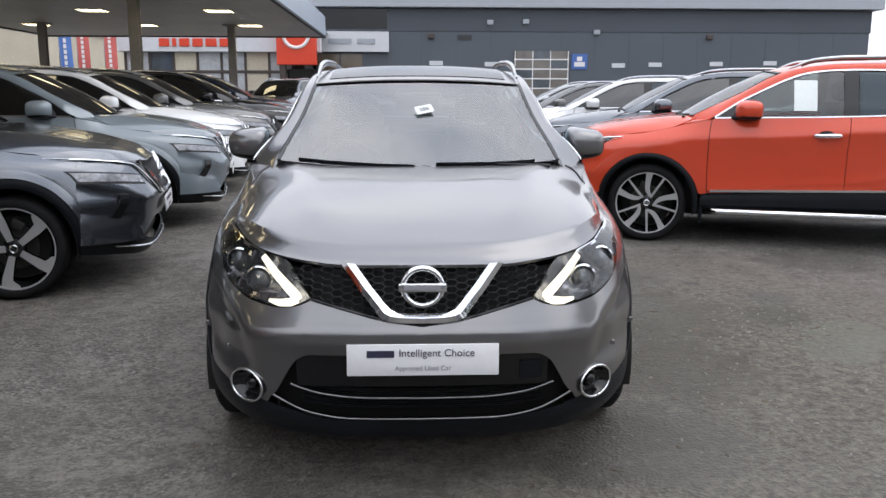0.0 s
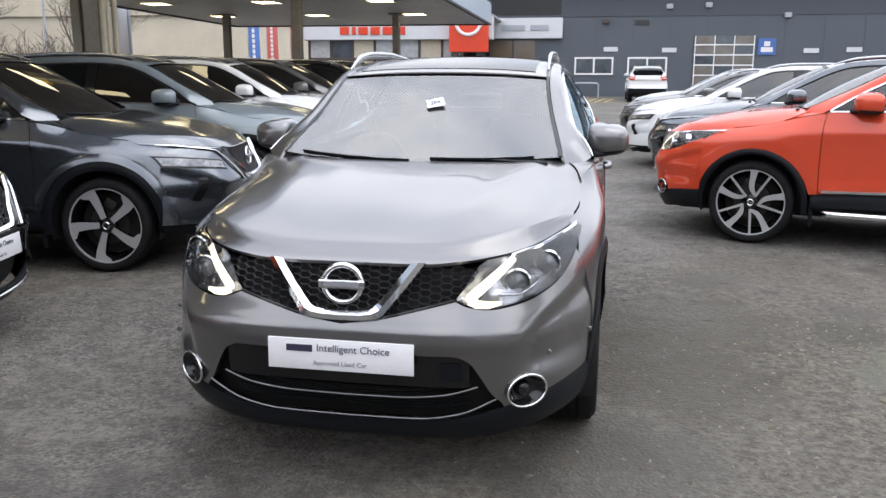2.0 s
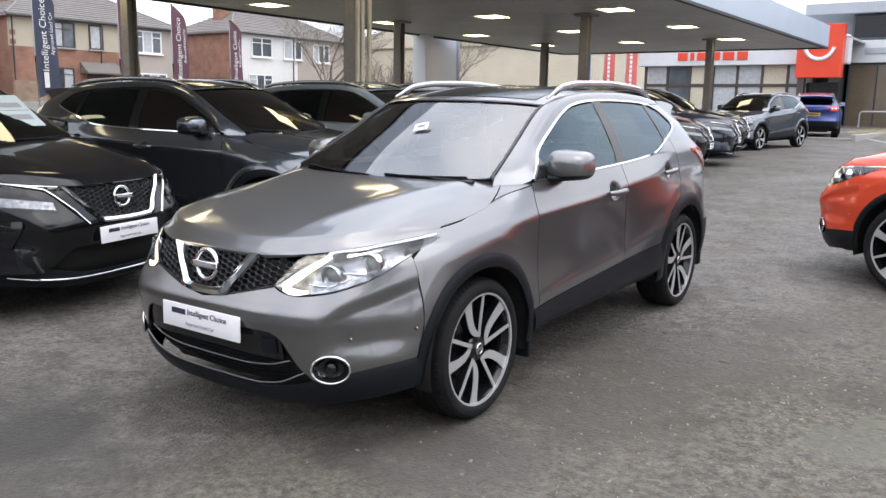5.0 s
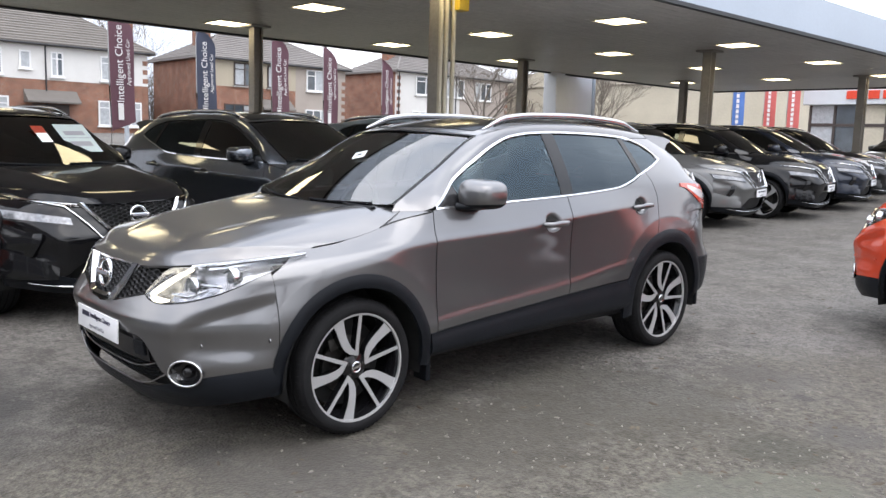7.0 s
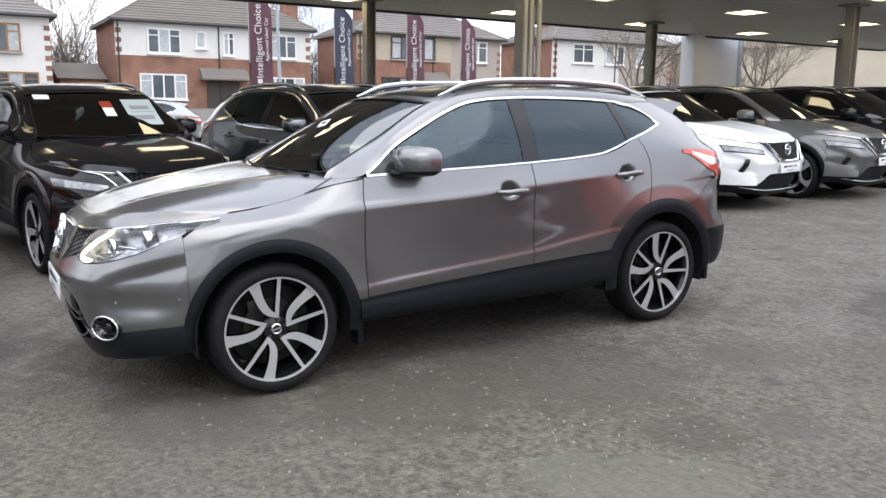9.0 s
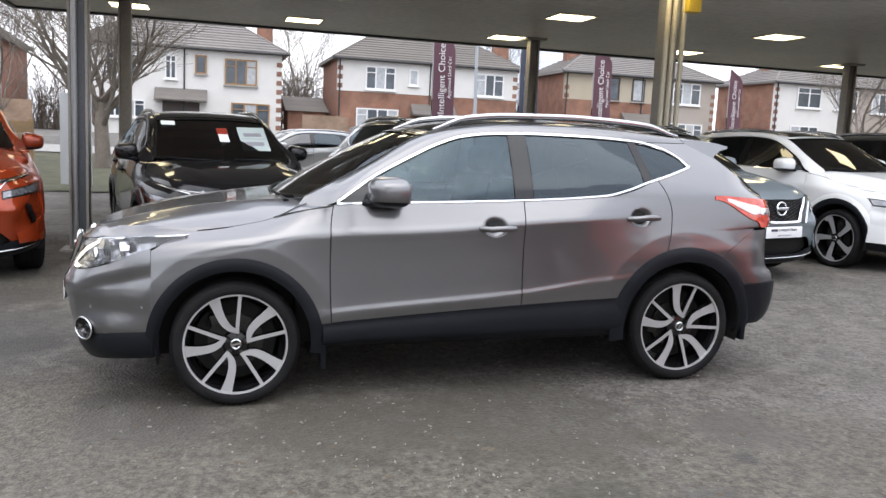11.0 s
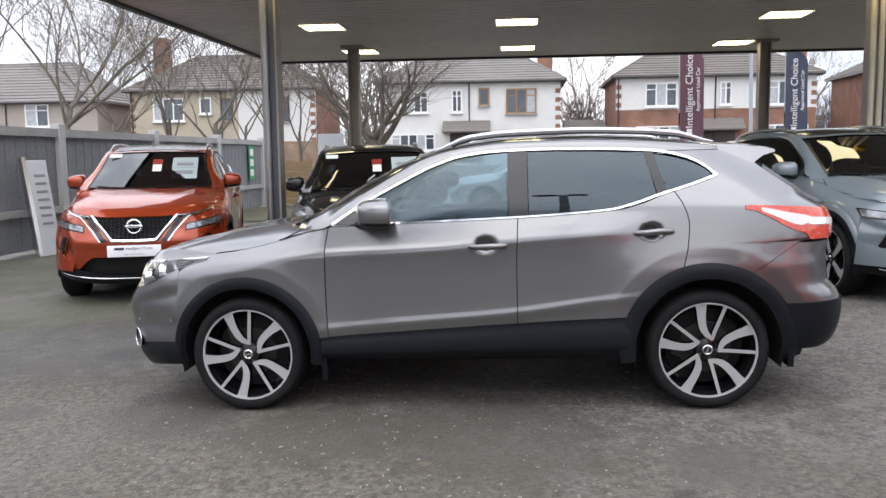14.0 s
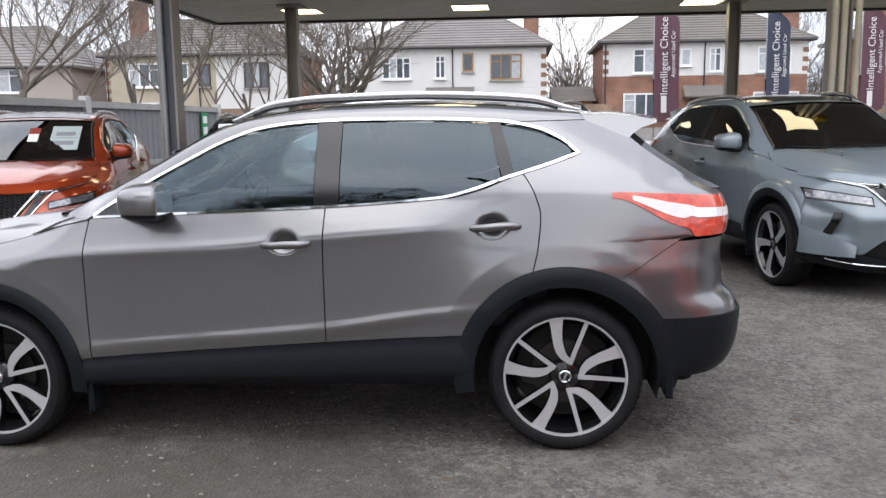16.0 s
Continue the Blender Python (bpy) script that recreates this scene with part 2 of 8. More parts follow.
def asphalt_material():
    m = bpy.data.materials.new("worn_asphalt")
    m.use_nodes = True
    n, l = m.node_tree.nodes, m.node_tree.links
    b = n["Principled BSDF"]
    tc = n.new("ShaderNodeTexCoord")

    def noise_at(scale, detail=4.0, rough=0.55):
        t = n.new("ShaderNodeTexNoise")
        t.inputs["Scale"].default_value = scale
        t.inputs["Detail"].default_value = detail
        t.inputs["Roughness"].default_value = rough
        l.new(tc.outputs["Object"], t.inputs["Vector"])
        return t.outputs["Fac"]

    def ramped(src, p0, c0, p1, c1):
        r = n.new("ShaderNodeValToRGB")
        r.color_ramp.elements[0].position, r.color_ramp.elements[0].color = p0, (*c0, 1)
        r.color_ramp.elements[1].position, r.color_ramp.elements[1].color = p1, (*c1, 1)
        l.new(src, r.inputs["Fac"])
        return r.outputs["Color"]

    def blend(fac, a, c, mode="MIX"):
        x = n.new("ShaderNodeMix")
        x.data_type, x.blend_type = "RGBA", mode
        if isinstance(fac, float):
            x.inputs["Factor"].default_value = fac
        else:
            l.new(fac, x.inputs["Factor"])
        for i, s in ((6, a), (7, c)):
            if isinstance(s, tuple):
                x.inputs[i].default_value = (*s, 1)
            else:
                l.new(s, x.inputs[i])
        return x.outputs[2]

    v = n.new("ShaderNodeTexVoronoi")
    v.inputs["Scale"].default_value = 60.0
    l.new(tc.outputs["Object"], v.inputs["Vector"])
    grit = ramped(v.outputs["Color"], 0.2, (0.045, 0.042, 0.039), 0.92, (0.235, 0.219, 0.2))
    base = blend(ramped(noise_at(0.4, 5), 0.38, (0, 0, 0), 0.66, (0.75, 0.75, 0.75)), grit, (0.162, 0.148, 0.13))
    base = blend(ramped(noise_at(1.6, 8, 0.72), 0.46, (0, 0, 0), 0.64, (0.8, 0.8, 0.8)), base, (0.066, 0.059, 0.051))
    base = blend(ramped(noise_at(9.0, 6, 0.75), 0.47, (0, 0, 0), 0.6, (0.6, 0.6, 0.6)), base, (0.05, 0.046, 0.04))
    base = blend(ramped(noise_at(3.4, 8, 0.78), 0.49, (0, 0, 0), 0.62, (0.6, 0.6, 0.6)), base, (0.2, 0.187, 0.166))
    base = blend(ramped(noise_at(0.55, 9, 0.74), 0.54, (0, 0, 0), 0.7, (0.35, 0.35, 0.35)), base, (0.06, 0.055, 0.045))
    base = blend(ramped(noise_at(0.9, 7, 0.7), 0.6, (0, 0, 0), 0.74, (0.45, 0.45, 0.45)), base, (0.112, 0.106, 0.078))
    base = blend(ramped(noise_at(21.0, 5, 0.8), 0.52, (0, 0, 0), 0.6, (0.75, 0.75, 0.75)), base, (0.046, 0.041, 0.034))
    base = blend(ramped(noise_at(33.0, 5, 0.8), 0.53, (0, 0, 0), 0.63, (0.6, 0.6, 0.6)), base, (0.215, 0.2, 0.178))
    pale = n.new("ShaderNodeTexVoronoi")
    pale.inputs["Scale"].default_value = 11.0
    l.new(tc.outputs["Object"], pale.inputs["Vector"])
    base = blend(ramped(pale.outputs["Distance"], 0.03, (0.8, 0.8, 0.8), 0.06, (0, 0, 0)), base, (0.36, 0.34, 0.31))
    ragged = noise_at(5.0, 6, 0.7)
    # coarse, mossy stretch full of debris, then oil and damp stains with ragged edges, and shade painted before the
    # nose
    mossy = blend(ramped(noise_at(24.0, 5, 0.75), 0.4, (0, 0, 0), 0.64, (1, 1, 1)), (0.046, 0.04, 0.031), (0.158, 0.144, 0.114))
    for sx, sy, r in ((1.9, -1.7, 1.3), (2.7, -0.3, 0.95), (0.9, -3.3, 0.9), (2.1, 1.3, 0.6), (-2.6, -3.6, 0.9), (3.6, -2.6, 1.1)):
        flat = n.new("ShaderNodeVectorMath")
        flat.operation = "MULTIPLY"
        flat.inputs[1].default_value = (1, 1, 0)
        l.new(tc.outputs["Object"], flat.inputs[0])
        dist = n.new("ShaderNodeVectorMath")
        dist.operation = "DISTANCE"
        l.new(flat.outputs[0], dist.inputs[0])
        dist.inputs[1].default_value = (sx, sy, 0)
        edge = n.new("ShaderNodeMath")
        edge.operation = "MULTIPLY_ADD"
        l.new(ragged, edge.inputs[0])
        edge.inputs[1].default_value = -1.9 * r
        l.new(dist.outputs["Value"], edge.inputs[2])
        base = blend(ramped(edge.outputs[0], 0.0, (0.72, 0.72, 0.72), r * 0.65, (0, 0, 0)), base, mossy)
    # the first, broad dark patch also paints in the shade before the car's nose
    for sx, sy, r, colour in ((-0.8, -3.4, 0.95, (0.044, 0.042, 0.039)), (2.62, -0.32, 0.22, (0.122, 0.122, 0.095)), (2.35, -0.62, 0.16, (0.118, 0.118, 0.093)), (2.31, 0.09, 0.17, (0.05, 0.049, 0.036)), (1.33, 0.15, 0.55, (0.052, 0.047, 0.034)), (1.3, -0.84, 0.4, (0.06, 0.054, 0.042)), (0.65, -2.0, 0.12, (0.045, 0.042, 0.038)), (0.96, -1.67, 0.14, (0.06, 0.052, 0.042)), (-0.61, -2.69, 0.22, (0.04, 0.038, 0.036)), (2.05, 0.97, 0.05, (0.03, 0.03, 0.028)), (3.35, 1.7, 0.34, (0.06, 0.056, 0.048)), (2.45, 0.55, 0.14, (0.07, 0.066, 0.06)), (1.0, -1.75, 0.3, (0.07, 0.064, 0.056)), (-2.3, -3.1, 0.3, (0.05, 0.047, 0.042)),
                              (-0.2, -3.2, 0.16, (0.075, 0.066, 0.056)), (0.35, -3.35, 0.1, (0.05, 0.046, 0.042)), (0.95, -2.7, 0.12, (0.055, 0.05, 0.045)), (1.7, 1.2, 0.22, (0.08, 0.074, 0.066)), (-5.2, -6.4, 1.6, (0.078, 0.085, 0.047)), (-2.4, -4.5, 0.8, (0.08, 0.084, 0.052))):
        dist = n.new("ShaderNodeVectorMath")
        dist.operation = "DISTANCE"
        flat = n.new("ShaderNodeVectorMath")
        flat.operation = "MULTIPLY"
        flat.inputs[1].default_value = (1, 1, 0)
        l.new(tc.outputs["Object"], flat.inputs[0])
        l.new(flat.outputs[0], dist.inputs[0])
        dist.inputs[1].default_value = (sx, sy, 0)
        edge = n.new("ShaderNodeMath")
        edge.operation = "MULTIPLY_ADD"
        l.new(ragged, edge.inputs[0])
        edge.inputs[1].default_value = -1.9 * r
        l.new(dist.outputs["Value"], edge.inputs[2])
        base = blend(ramped(edge.outputs[0], 0.0, (0.6, 0.6, 0.6) if r > 0.7 else (0.62, 0.62, 0.62), max(0.03, r * 0.6), (0, 0, 0)), base, colour)
    l.new(base, b.inputs["Base Color"])
    l.new(ramped(noise_at(0.7, 6), 0.36, (0.62, 0.62, 0.62), 0.6, (0.88, 0.88, 0.88)), b.inputs["Roughness"])
    bp = n.new("ShaderNodeBump")
    bp.inputs["Strength"].default_value = 0.8
    bp.inputs["Distance"].default_value = 0.008
    l.new(v.outputs["Distance"], bp.inputs["Height"])
    bp2 = n.new("ShaderNodeBump")
    bp2.inputs["Strength"].default_value = 0.35
    bp2.inputs["Distance"].default_value = 0.03
    l.new(noise_at(7.0, 6), bp2.inputs["Height"])
    l.new(bp.outputs["Normal"], bp2.inputs["Normal"])
    l.new(bp2.outputs["Normal"], b.inputs["Normal"])
    return m


def brick_material(name, c1, c2, mortar):
    m = bpy.data.materials.new(name)
    m.use_nodes = True
    n, l = m.node_tree.nodes, m.node_tree.links
    b = n["Principled BSDF"]
    b.inputs["Roughness"].default_value = 0.85
    tc = n.new("ShaderNodeTexCoord")
    sep = n.new("ShaderNodeSeparateXYZ")
    add = n.new("ShaderNodeMath")
    comb = n.new("ShaderNodeCombineXYZ")
    l.new(tc.outputs["Object"], sep.inputs[0])
    l.new(sep.outputs[0], add.inputs[0])
    l.new(sep.outputs[1], add.inputs[1])
    l.new(add.outputs[0], comb.inputs[0])
    l.new(sep.outputs[2], comb.inputs[1])
    t = n.new("ShaderNodeTexBrick")
    t.inputs["Scale"].default_value = 1.0
    t.inputs["Brick Width"].default_value = 0.225
    t.inputs["Row Height"].default_value = 0.075
    t.inputs["Mortar Size"].default_value = 0.006
    t.inputs["Color1"].default_value = (*c1, 1)
    t.inputs["Color2"].default_value = (*c2, 1)
    t.inputs["Mortar"].default_value = (*mortar, 1)
    l.new(comb.outputs[0], t.inputs["Vector"])
    a = n.new("ShaderNodeTexNoise")
    a.inputs["Scale"].default_value = 1.3
    a.inputs["Detail"].default_value = 6
    l.new(tc.outputs["Object"], a.inputs["Vector"])
    mr = n.new("ShaderNodeMapRange")
    mr.inputs[1].default_value, mr.inputs[2].default_value, mr.inputs[3].default_value, mr.inputs[4].default_value = 0.3, 0.7, 0.75, 1.2
    l.new(a.outputs["Fac"], mr.inputs[0])
    s = n.new("ShaderNodeVectorMath")
    s.operation = "SCALE"
    l.new(t.outputs["Color"], s.inputs[0])
    l.new(mr.outputs[0], s.inputs["Scale"])
    l.new(s.outputs[0], b.inputs["Base Color"])
    return m


def ribbed_material(name, color, pitch, axis, rough=0.5, depth=0.6, metal=0.0):
    """Profiled sheet: fine parallel ribs along one axis, slightly soiled."""
    m = mat(name, color, rough=rough, metal=metal, vary=0.12, vscale=0.5, scale=9.0)
    n, l = m.node_tree.nodes, m.node_tree.links
    tc = n.new("ShaderNodeTexCoord")
    w = n.new("ShaderNodeTexWave")
    w.wave_type, w.bands_direction = "BANDS", axis
    w.inputs["Scale"].default_value = 0.314 / pitch
    l.new(tc.outputs["Object"], w.inputs["Vector"])
    bp = n.new("ShaderNodeBump")
    bp.inputs["Strength"].default_value = depth
    bp.inputs["Distance"].default_value = 0.02
    l.new(w.outputs["Fac"], bp.inputs["Height"])
    l.new(bp.outputs["Normal"], n["Principled BSDF"].inputs["Normal"])
    return m


ASPHALT = asphalt_material()
GUNMETAL = paint("gunmetal_paint", (0.175, 0.174, 0.179), metal=0.85, rough=0.32, coat_ior=1.72)
BLACKTRIM = mat("black_plastic", (0.009, 0.0105, 0.0135), rough=0.38, spec=0.17, bump=0.15, scale=700, vary=0.2, vscale=4)
GLOSSBLACK = mat("gloss_black", (0.008, 0.008, 0.009), rough=0.12, vary=0.1)
# near-black for black parts and for shade painted into gaps and recesses
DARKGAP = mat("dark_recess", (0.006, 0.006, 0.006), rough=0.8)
RUBBER = mat("tyre_rubber", (0.011, 0.011, 0.012), rough=0.75, spec=0.2, bump=0.3, scale=220, vary=0.3, vscale=9, dirt=0.12, dirt_color=(0.03, 0.028, 0.026))
ALLOY = mat("machined_alloy", (0.52, 0.52, 0.53), rough=0.32, metal=0.45, vary=0.06, scale=300)
CHROME = mat("chrome", (0.82, 0.83, 0.85), rough=0.06, metal=1.0)
SATIN = mat("satin_aluminium", (0.6, 0.61, 0.63), rough=0.22, metal=1.0, vary=0.05)
DULLBAR = mat("dull_bright_bar", (0.3, 0.3, 0.31), rough=0.3, metal=0.9, vary=0.1)
STEEL = mat("brake_steel", (0.06, 0.057, 0.054), rough=0.5, metal=0.8, vary=0.2, scale=80)
WINDSCREEN = pane("windscreen_glass", (0.8, 0.87, 0.83), 2.7)
SIDEGLASS = pane("side_glass", (0.5, 0.61, 0.66), 1.7, gloss=(0.72, 0.9, 1.0))
PRIVACY = pane("privacy_glass", (0.06, 0.07, 0.085), 1.68, gloss=(0.76, 0.9, 1.0))
CARGLASS = pane("dark_car_glass", (0.1, 0.115, 0.115), 1.9)
PROJECTOR = mat("projector_glass", (0.1, 0.11, 0.12), rough=0.05, spec=0.9, coat=1.0)
GRILLE = mat("grille_plastic", (0.075, 0.075, 0.08), rough=0.28, spec=0.7)
LAMPDARK = mat("lamp_housing", (0.36, 0.36, 0.38), rough=0.16, metal=0.92, vary=0.6, vscale=30)
SHOWGLASS = pane("clear_car_glass", (0.6, 0.66, 0.64), 1.75)
CLEARLAMP = mat("clear_lamp_unit", (0.24, 0.245, 0.26), rough=0.14, metal=0.6, coat=1.0, vary=0.45, vscale=26)
LENS = pane("lamp_lens", (0.95, 0.96, 0.97), 1.5)
REDLENS = mat("red_lens", (0.58, 0.06, 0.03), rough=0.12, coat=1.0, vary=0.25, vscale=20)
CLEARLENS = mat("clear_lens", (0.72, 0.67, 0.67), rough=0.1, coat=1.0, vary=0.1, vscale=30)
REFLECTOR = mat("lamp_reflector", (0.75, 0.76, 0.78), rough=0.1, metal=1.0)
DRL = mat("daytime_light", (1.0, 0.94, 0.8), emit=1.1, glow=(1.0, 0.93, 0.74))
INTERIOR = mat("dark_interior", (0.035, 0.035, 0.038), rough=0.8, vary=0.2, scale=60)
DASH = mat("grey_dashboard", (0.09, 0.09, 0.09), rough=0.7, bump=0.2, scale=400)
SEATCLOTH = mat("seat_fabric", (0.05, 0.05, 0.055), rough=0.9, bump=0.3, scale=500, vary=0.2)
HEADLINER = mat("pale_headlining", (0.5, 0.49, 0.47), rough=0.95)
PLATEWHITE = mat("white_plate", (0.82, 0.82, 0.84), rough=0.3, vary=0.03)
INK = mat("dark_ink", (0.03, 0.03, 0.06), rough=0.5)
INKGREY = mat("grey_ink", (0.25, 0.25, 0.28), rough=0.5)
SHEETPAPER = mat("price_paper", (0.42, 0.49, 0.48), rough=0.7, vary=0.04)
PAPER = mat("paper", (0.78, 0.83, 0.82), rough=0.8, vary=0.03)
CONCRETE = mat("grey_concrete", (0.36, 0.35, 0.33), rough=0.9, bump=0.4, scale=60, vary=0.2, vscale=1.5, dirt=0.4)
COLUMN = mat("column_paint", (0.33, 0.31, 0.28), rough=0.55, vary=0.14, vscale=1.2, scale=25, dirt=0.4, dirt_color=(0.14, 0.12, 0.1))
COLUMNDARK = mat("column_sleeve", (0.085, 0.09, 0.102), rough=0.45, vary=0.2, vscale=2)
PIPECREAM = mat("cream_pipe", (0.55, 0.5, 0.38), rough=0.45, vary=0.12, vscale=3, dirt=0.3)
SOFFIT = ribbed_material("canopy_soffit", (0.6, 0.575, 0.545), 0.12, "X", rough=0.4, depth=0.2)
FASCIA = mat("canopy_fascia", (0.42, 0.48, 0.56), rough=0.35, vary=0.06, vscale=0.6)
TRIMDARK = mat("dark_trim", (0.03, 0.032, 0.036), rough=0.5)
LIGHTPANEL = mat("light_panel", (1, 0.95, 0.8), emit=6.0, glow=(1.0, 0.84, 0.52))
RENDERWHITE = mat("white_render", (0.7, 0.69, 0.67), rough=0.9, bump=0.3, scale=30, vary=0.07, vscale=0.8, dirt=0.25, dirt_color=(0.45, 0.43, 0.4))
RENDERCREAM = mat("cream_render", (0.45, 0.395, 0.305), rough=0.9, bump=0.3, scale=30, vary=0.08, vscale=0.8, dirt=0.3, dirt_color=(0.42, 0.39, 0.33))
RENDERGREY = mat("grey_pebbledash", (0.4, 0.35, 0.31), rough=0.95, bump=0.6, scale=40, vary=0.1, vscale=0.9, dirt=0.3, dirt_color=(0.3, 0.28, 0.26))
BRICK = brick_material("red_brick", (0.3, 0.125, 0.075), (0.22, 0.1, 0.065), (0.3, 0.26, 0.22))
BRICKPALE = brick_material("weathered_brick", (0.3, 0.2, 0.13), (0.24, 0.15, 0.1), (0.3, 0.27, 0.23))
ROOF = ribbed_material("slate_tiles", (0.2, 0.185, 0.175), 0.32, "Z", rough=0.8, depth=0.9)
ROOFBROWN = ribbed_material("brown_tiles", (0.165, 0.15, 0.135), 0.34, "Z", rough=0.85, depth=0.9)
UPVC = mat("white_upvc", (0.8, 0.8, 0.8), rough=0.35, vary=0.04)
WOODFRAME = mat("brown_frame", (0.3, 0.17, 0.07), rough=0.45, vary=0.15, scale=30)
DARKFRAME = mat("dark_frame", (0.06, 0.045, 0.04), rough=0.5, vary=0.1)
HOUSEGLASS = mat("house_glass", (0.07, 0.085, 0.1), rough=0.06, spec=0.8, vary=0.4, vscale=1.6)
CURTAIN = mat("net_curtain", (0.42, 0.44, 0.46), rough=0.5, coat=0.6, vary=0.25, vscale=4, scale=14)
CLADDING = mat("dark_grey_cladding", (0.083, 0.098, 0.118), rough=0.5, vary=0.06, vscale=0.4)
CLADDARK = mat("charcoal_cladding", (0.06, 0.072, 0.09), rough=0.5, vary=0.06, vscale=0.4)
CAPPING = mat("pale_capping", (0.36, 0.39, 0.43), rough=0.4, vary=0.05)
SIGNWHITE = mat("sign_panel", (0.6, 0.62, 0.65), rough=0.35, vary=0.04)
SIGNRED = mat("sign_red", (0.66, 0.055, 0.02), rough=0.35, vary=0.05)
TAGRED = mat("tag_red", (0.27, 0.03, 0.016), rough=0.5, vary=0.2, vscale=20)
SIGNBLUE = mat("sign_blue", (0.06, 0.14, 0.4), rough=0.4)
BEIGEWALL = ribbed_material("beige_sheeting", (0.52, 0.47, 0.37), 0.33, "Y", rough=0.6, depth=0.35)
BANNERP = mat("plum_banner", (0.115, 0.05, 0.068), rough=0.7, vary=0.15, vscale=2)
BANNERN = mat("navy_banner", (0.045, 0.052, 0.085), rough=0.7, vary=0.15, vscale=2)
FLAGRED = mat("red_flag", (0.58, 0.13, 0.12), rough=0.7, vary=0.12, vscale=2)
FLAGBLUE = mat("blue_flag", (0.09, 0.19, 0.5), rough=0.7, vary=0.12, vscale=2)
LETTERWHITE = mat("white_lettering", (0.78, 0.76, 0.76), rough=0.6)
POLE = mat("grey_pole", (0.35, 0.35, 0.35), rough=0.4, metal=0.5, vary=0.1)
FENCEGREY = mat("grey_fence", (0.36, 0.355, 0.345), rough=0.85, bump=0.35, scale=30, vary=0.15, vscale=1.5, dirt=0.35, dirt_color=(0.12, 0.13, 0.1))
FENCEDARK = mat("dark_grey_boards", (0.2, 0.205, 0.22), rough=0.8, bump=0.35, scale=30, vary=0.2, vscale=2.0, dirt=0.3, dirt_color=(0.12, 0.12, 0.11))
POSTPALE = mat("pale_concrete_post", (0.5, 0.5, 0.5), rough=0.85, bump=0.3, scale=50, vary=0.12, vscale=2.0, dirt=0.3, dirt_color=(0.28, 0.27, 0.25))
FENCEWOOD = mat("larch_fence", (0.25, 0.165, 0.085), rough=0.75, bump=0.4, scale=25, vary=0.2, vscale=2)
GRASS = mat("rough_grass", (0.07, 0.07, 0.04), rough=0.9, bump=0.9, scale=60, vary=0.35, vscale=1.2, dirt=0.5, dirt_color=(0.13, 0.11, 0.06))
BARK = mat("bark", (0.17, 0.145, 0.122), rough=0.95, bump=0.7, scale=30, vary=0.3, vscale=3)
HEDGE = mat("evergreen_leaves", (0.04, 0.055, 0.025), rough=0.7, vary=0.35, vscale=5)
YELLOWLINE = mat("worn_yellow_paint", (0.45, 0.36, 0.15), rough=0.8, vary=0.3, vscale=4, dirt=0.7)
WHITELINE = mat("worn_white_paint", (0.45, 0.44, 0.42), rough=0.8, vary=0.3, vscale=4, dirt=0.7)
YELLOWBOX = mat("yellow_box", (0.6, 0.42, 0.04), rough=0.4, vary=0.1)
GREENSIGN = mat("green_sign", (0.02, 0.25, 0.11), rough=0.4)
CHIP = mat("stone_chip", (0.23, 0.212, 0.185), rough=0.9, vary=0.35, vscale=0.8, scale=5)
LEAFLITTER = mat("dead_leaf", (0.1, 0.082, 0.06), rough=0.9, vary=0.35, vscale=0.8, scale=5)
DOORGLASS = mat("door_glazing", (0.17, 0.155, 0.14), rough=0.15, spec=0.6, vary=0.25, vscale=2)


# ---- ground ----
def build_ground():
    sh = Shape()
    xs = [-400, -200, -120, -80] + [-60 + 2 * i for i in range(51)] + [60, 100, 200, 400]
    ys = [-400, -200, -100, -60] + [-40 + 2 * i for i in range(66)] + [110, 140, 200, 400]
    pts = [(x, y, gz(x, y)) for y in ys for x in xs]
    w = len(xs)
    sh.add(pts, [(j * w + i, j * w + i + 1, (j + 1) * w + i + 1, (j + 1) * w + i) for j in range(len(ys) - 1) for i in range(w - 1)])
    tagged(part("ground", sh, ASPHALT, smooth=30), "worn grey asphalt yard with grit, stains and shade painted before the car's nose", "asphalt", kind="structure")


build_ground()


def strip(name, x0, x1, y0, y1, material, label, category, lift=0.004, nx=1, ny=1, kind="structure"):
    sh = Shape()
    sh.grid(lambda u, v: (x0 + (x1 - x0) * u, y0 + (y1 - y0) * v, gz(x0 + (x1 - x0) * u, y0 + (y1 - y0) * v) + lift), nx, ny)
    return tagged(part(name, sh, material), label, category, kind=kind)


strip("verge", -30.0, -13.6, -14.0, 30.0, GRASS, "rough winter grass verge beyond the canopy", "grass", lift=0.02, nx=8, ny=10)
strip("pavement", -33.0, -30.0, -60.0, 90.0, CONCRETE, "grey concrete footpath by the road", "pavement", lift=0.06, nx=2, ny=30)

# ---- canopy ----
CAN_Z = 3.62
CX0, CX1, CY0, CY1 = -12.9, -3.15, -5.25, 25.6


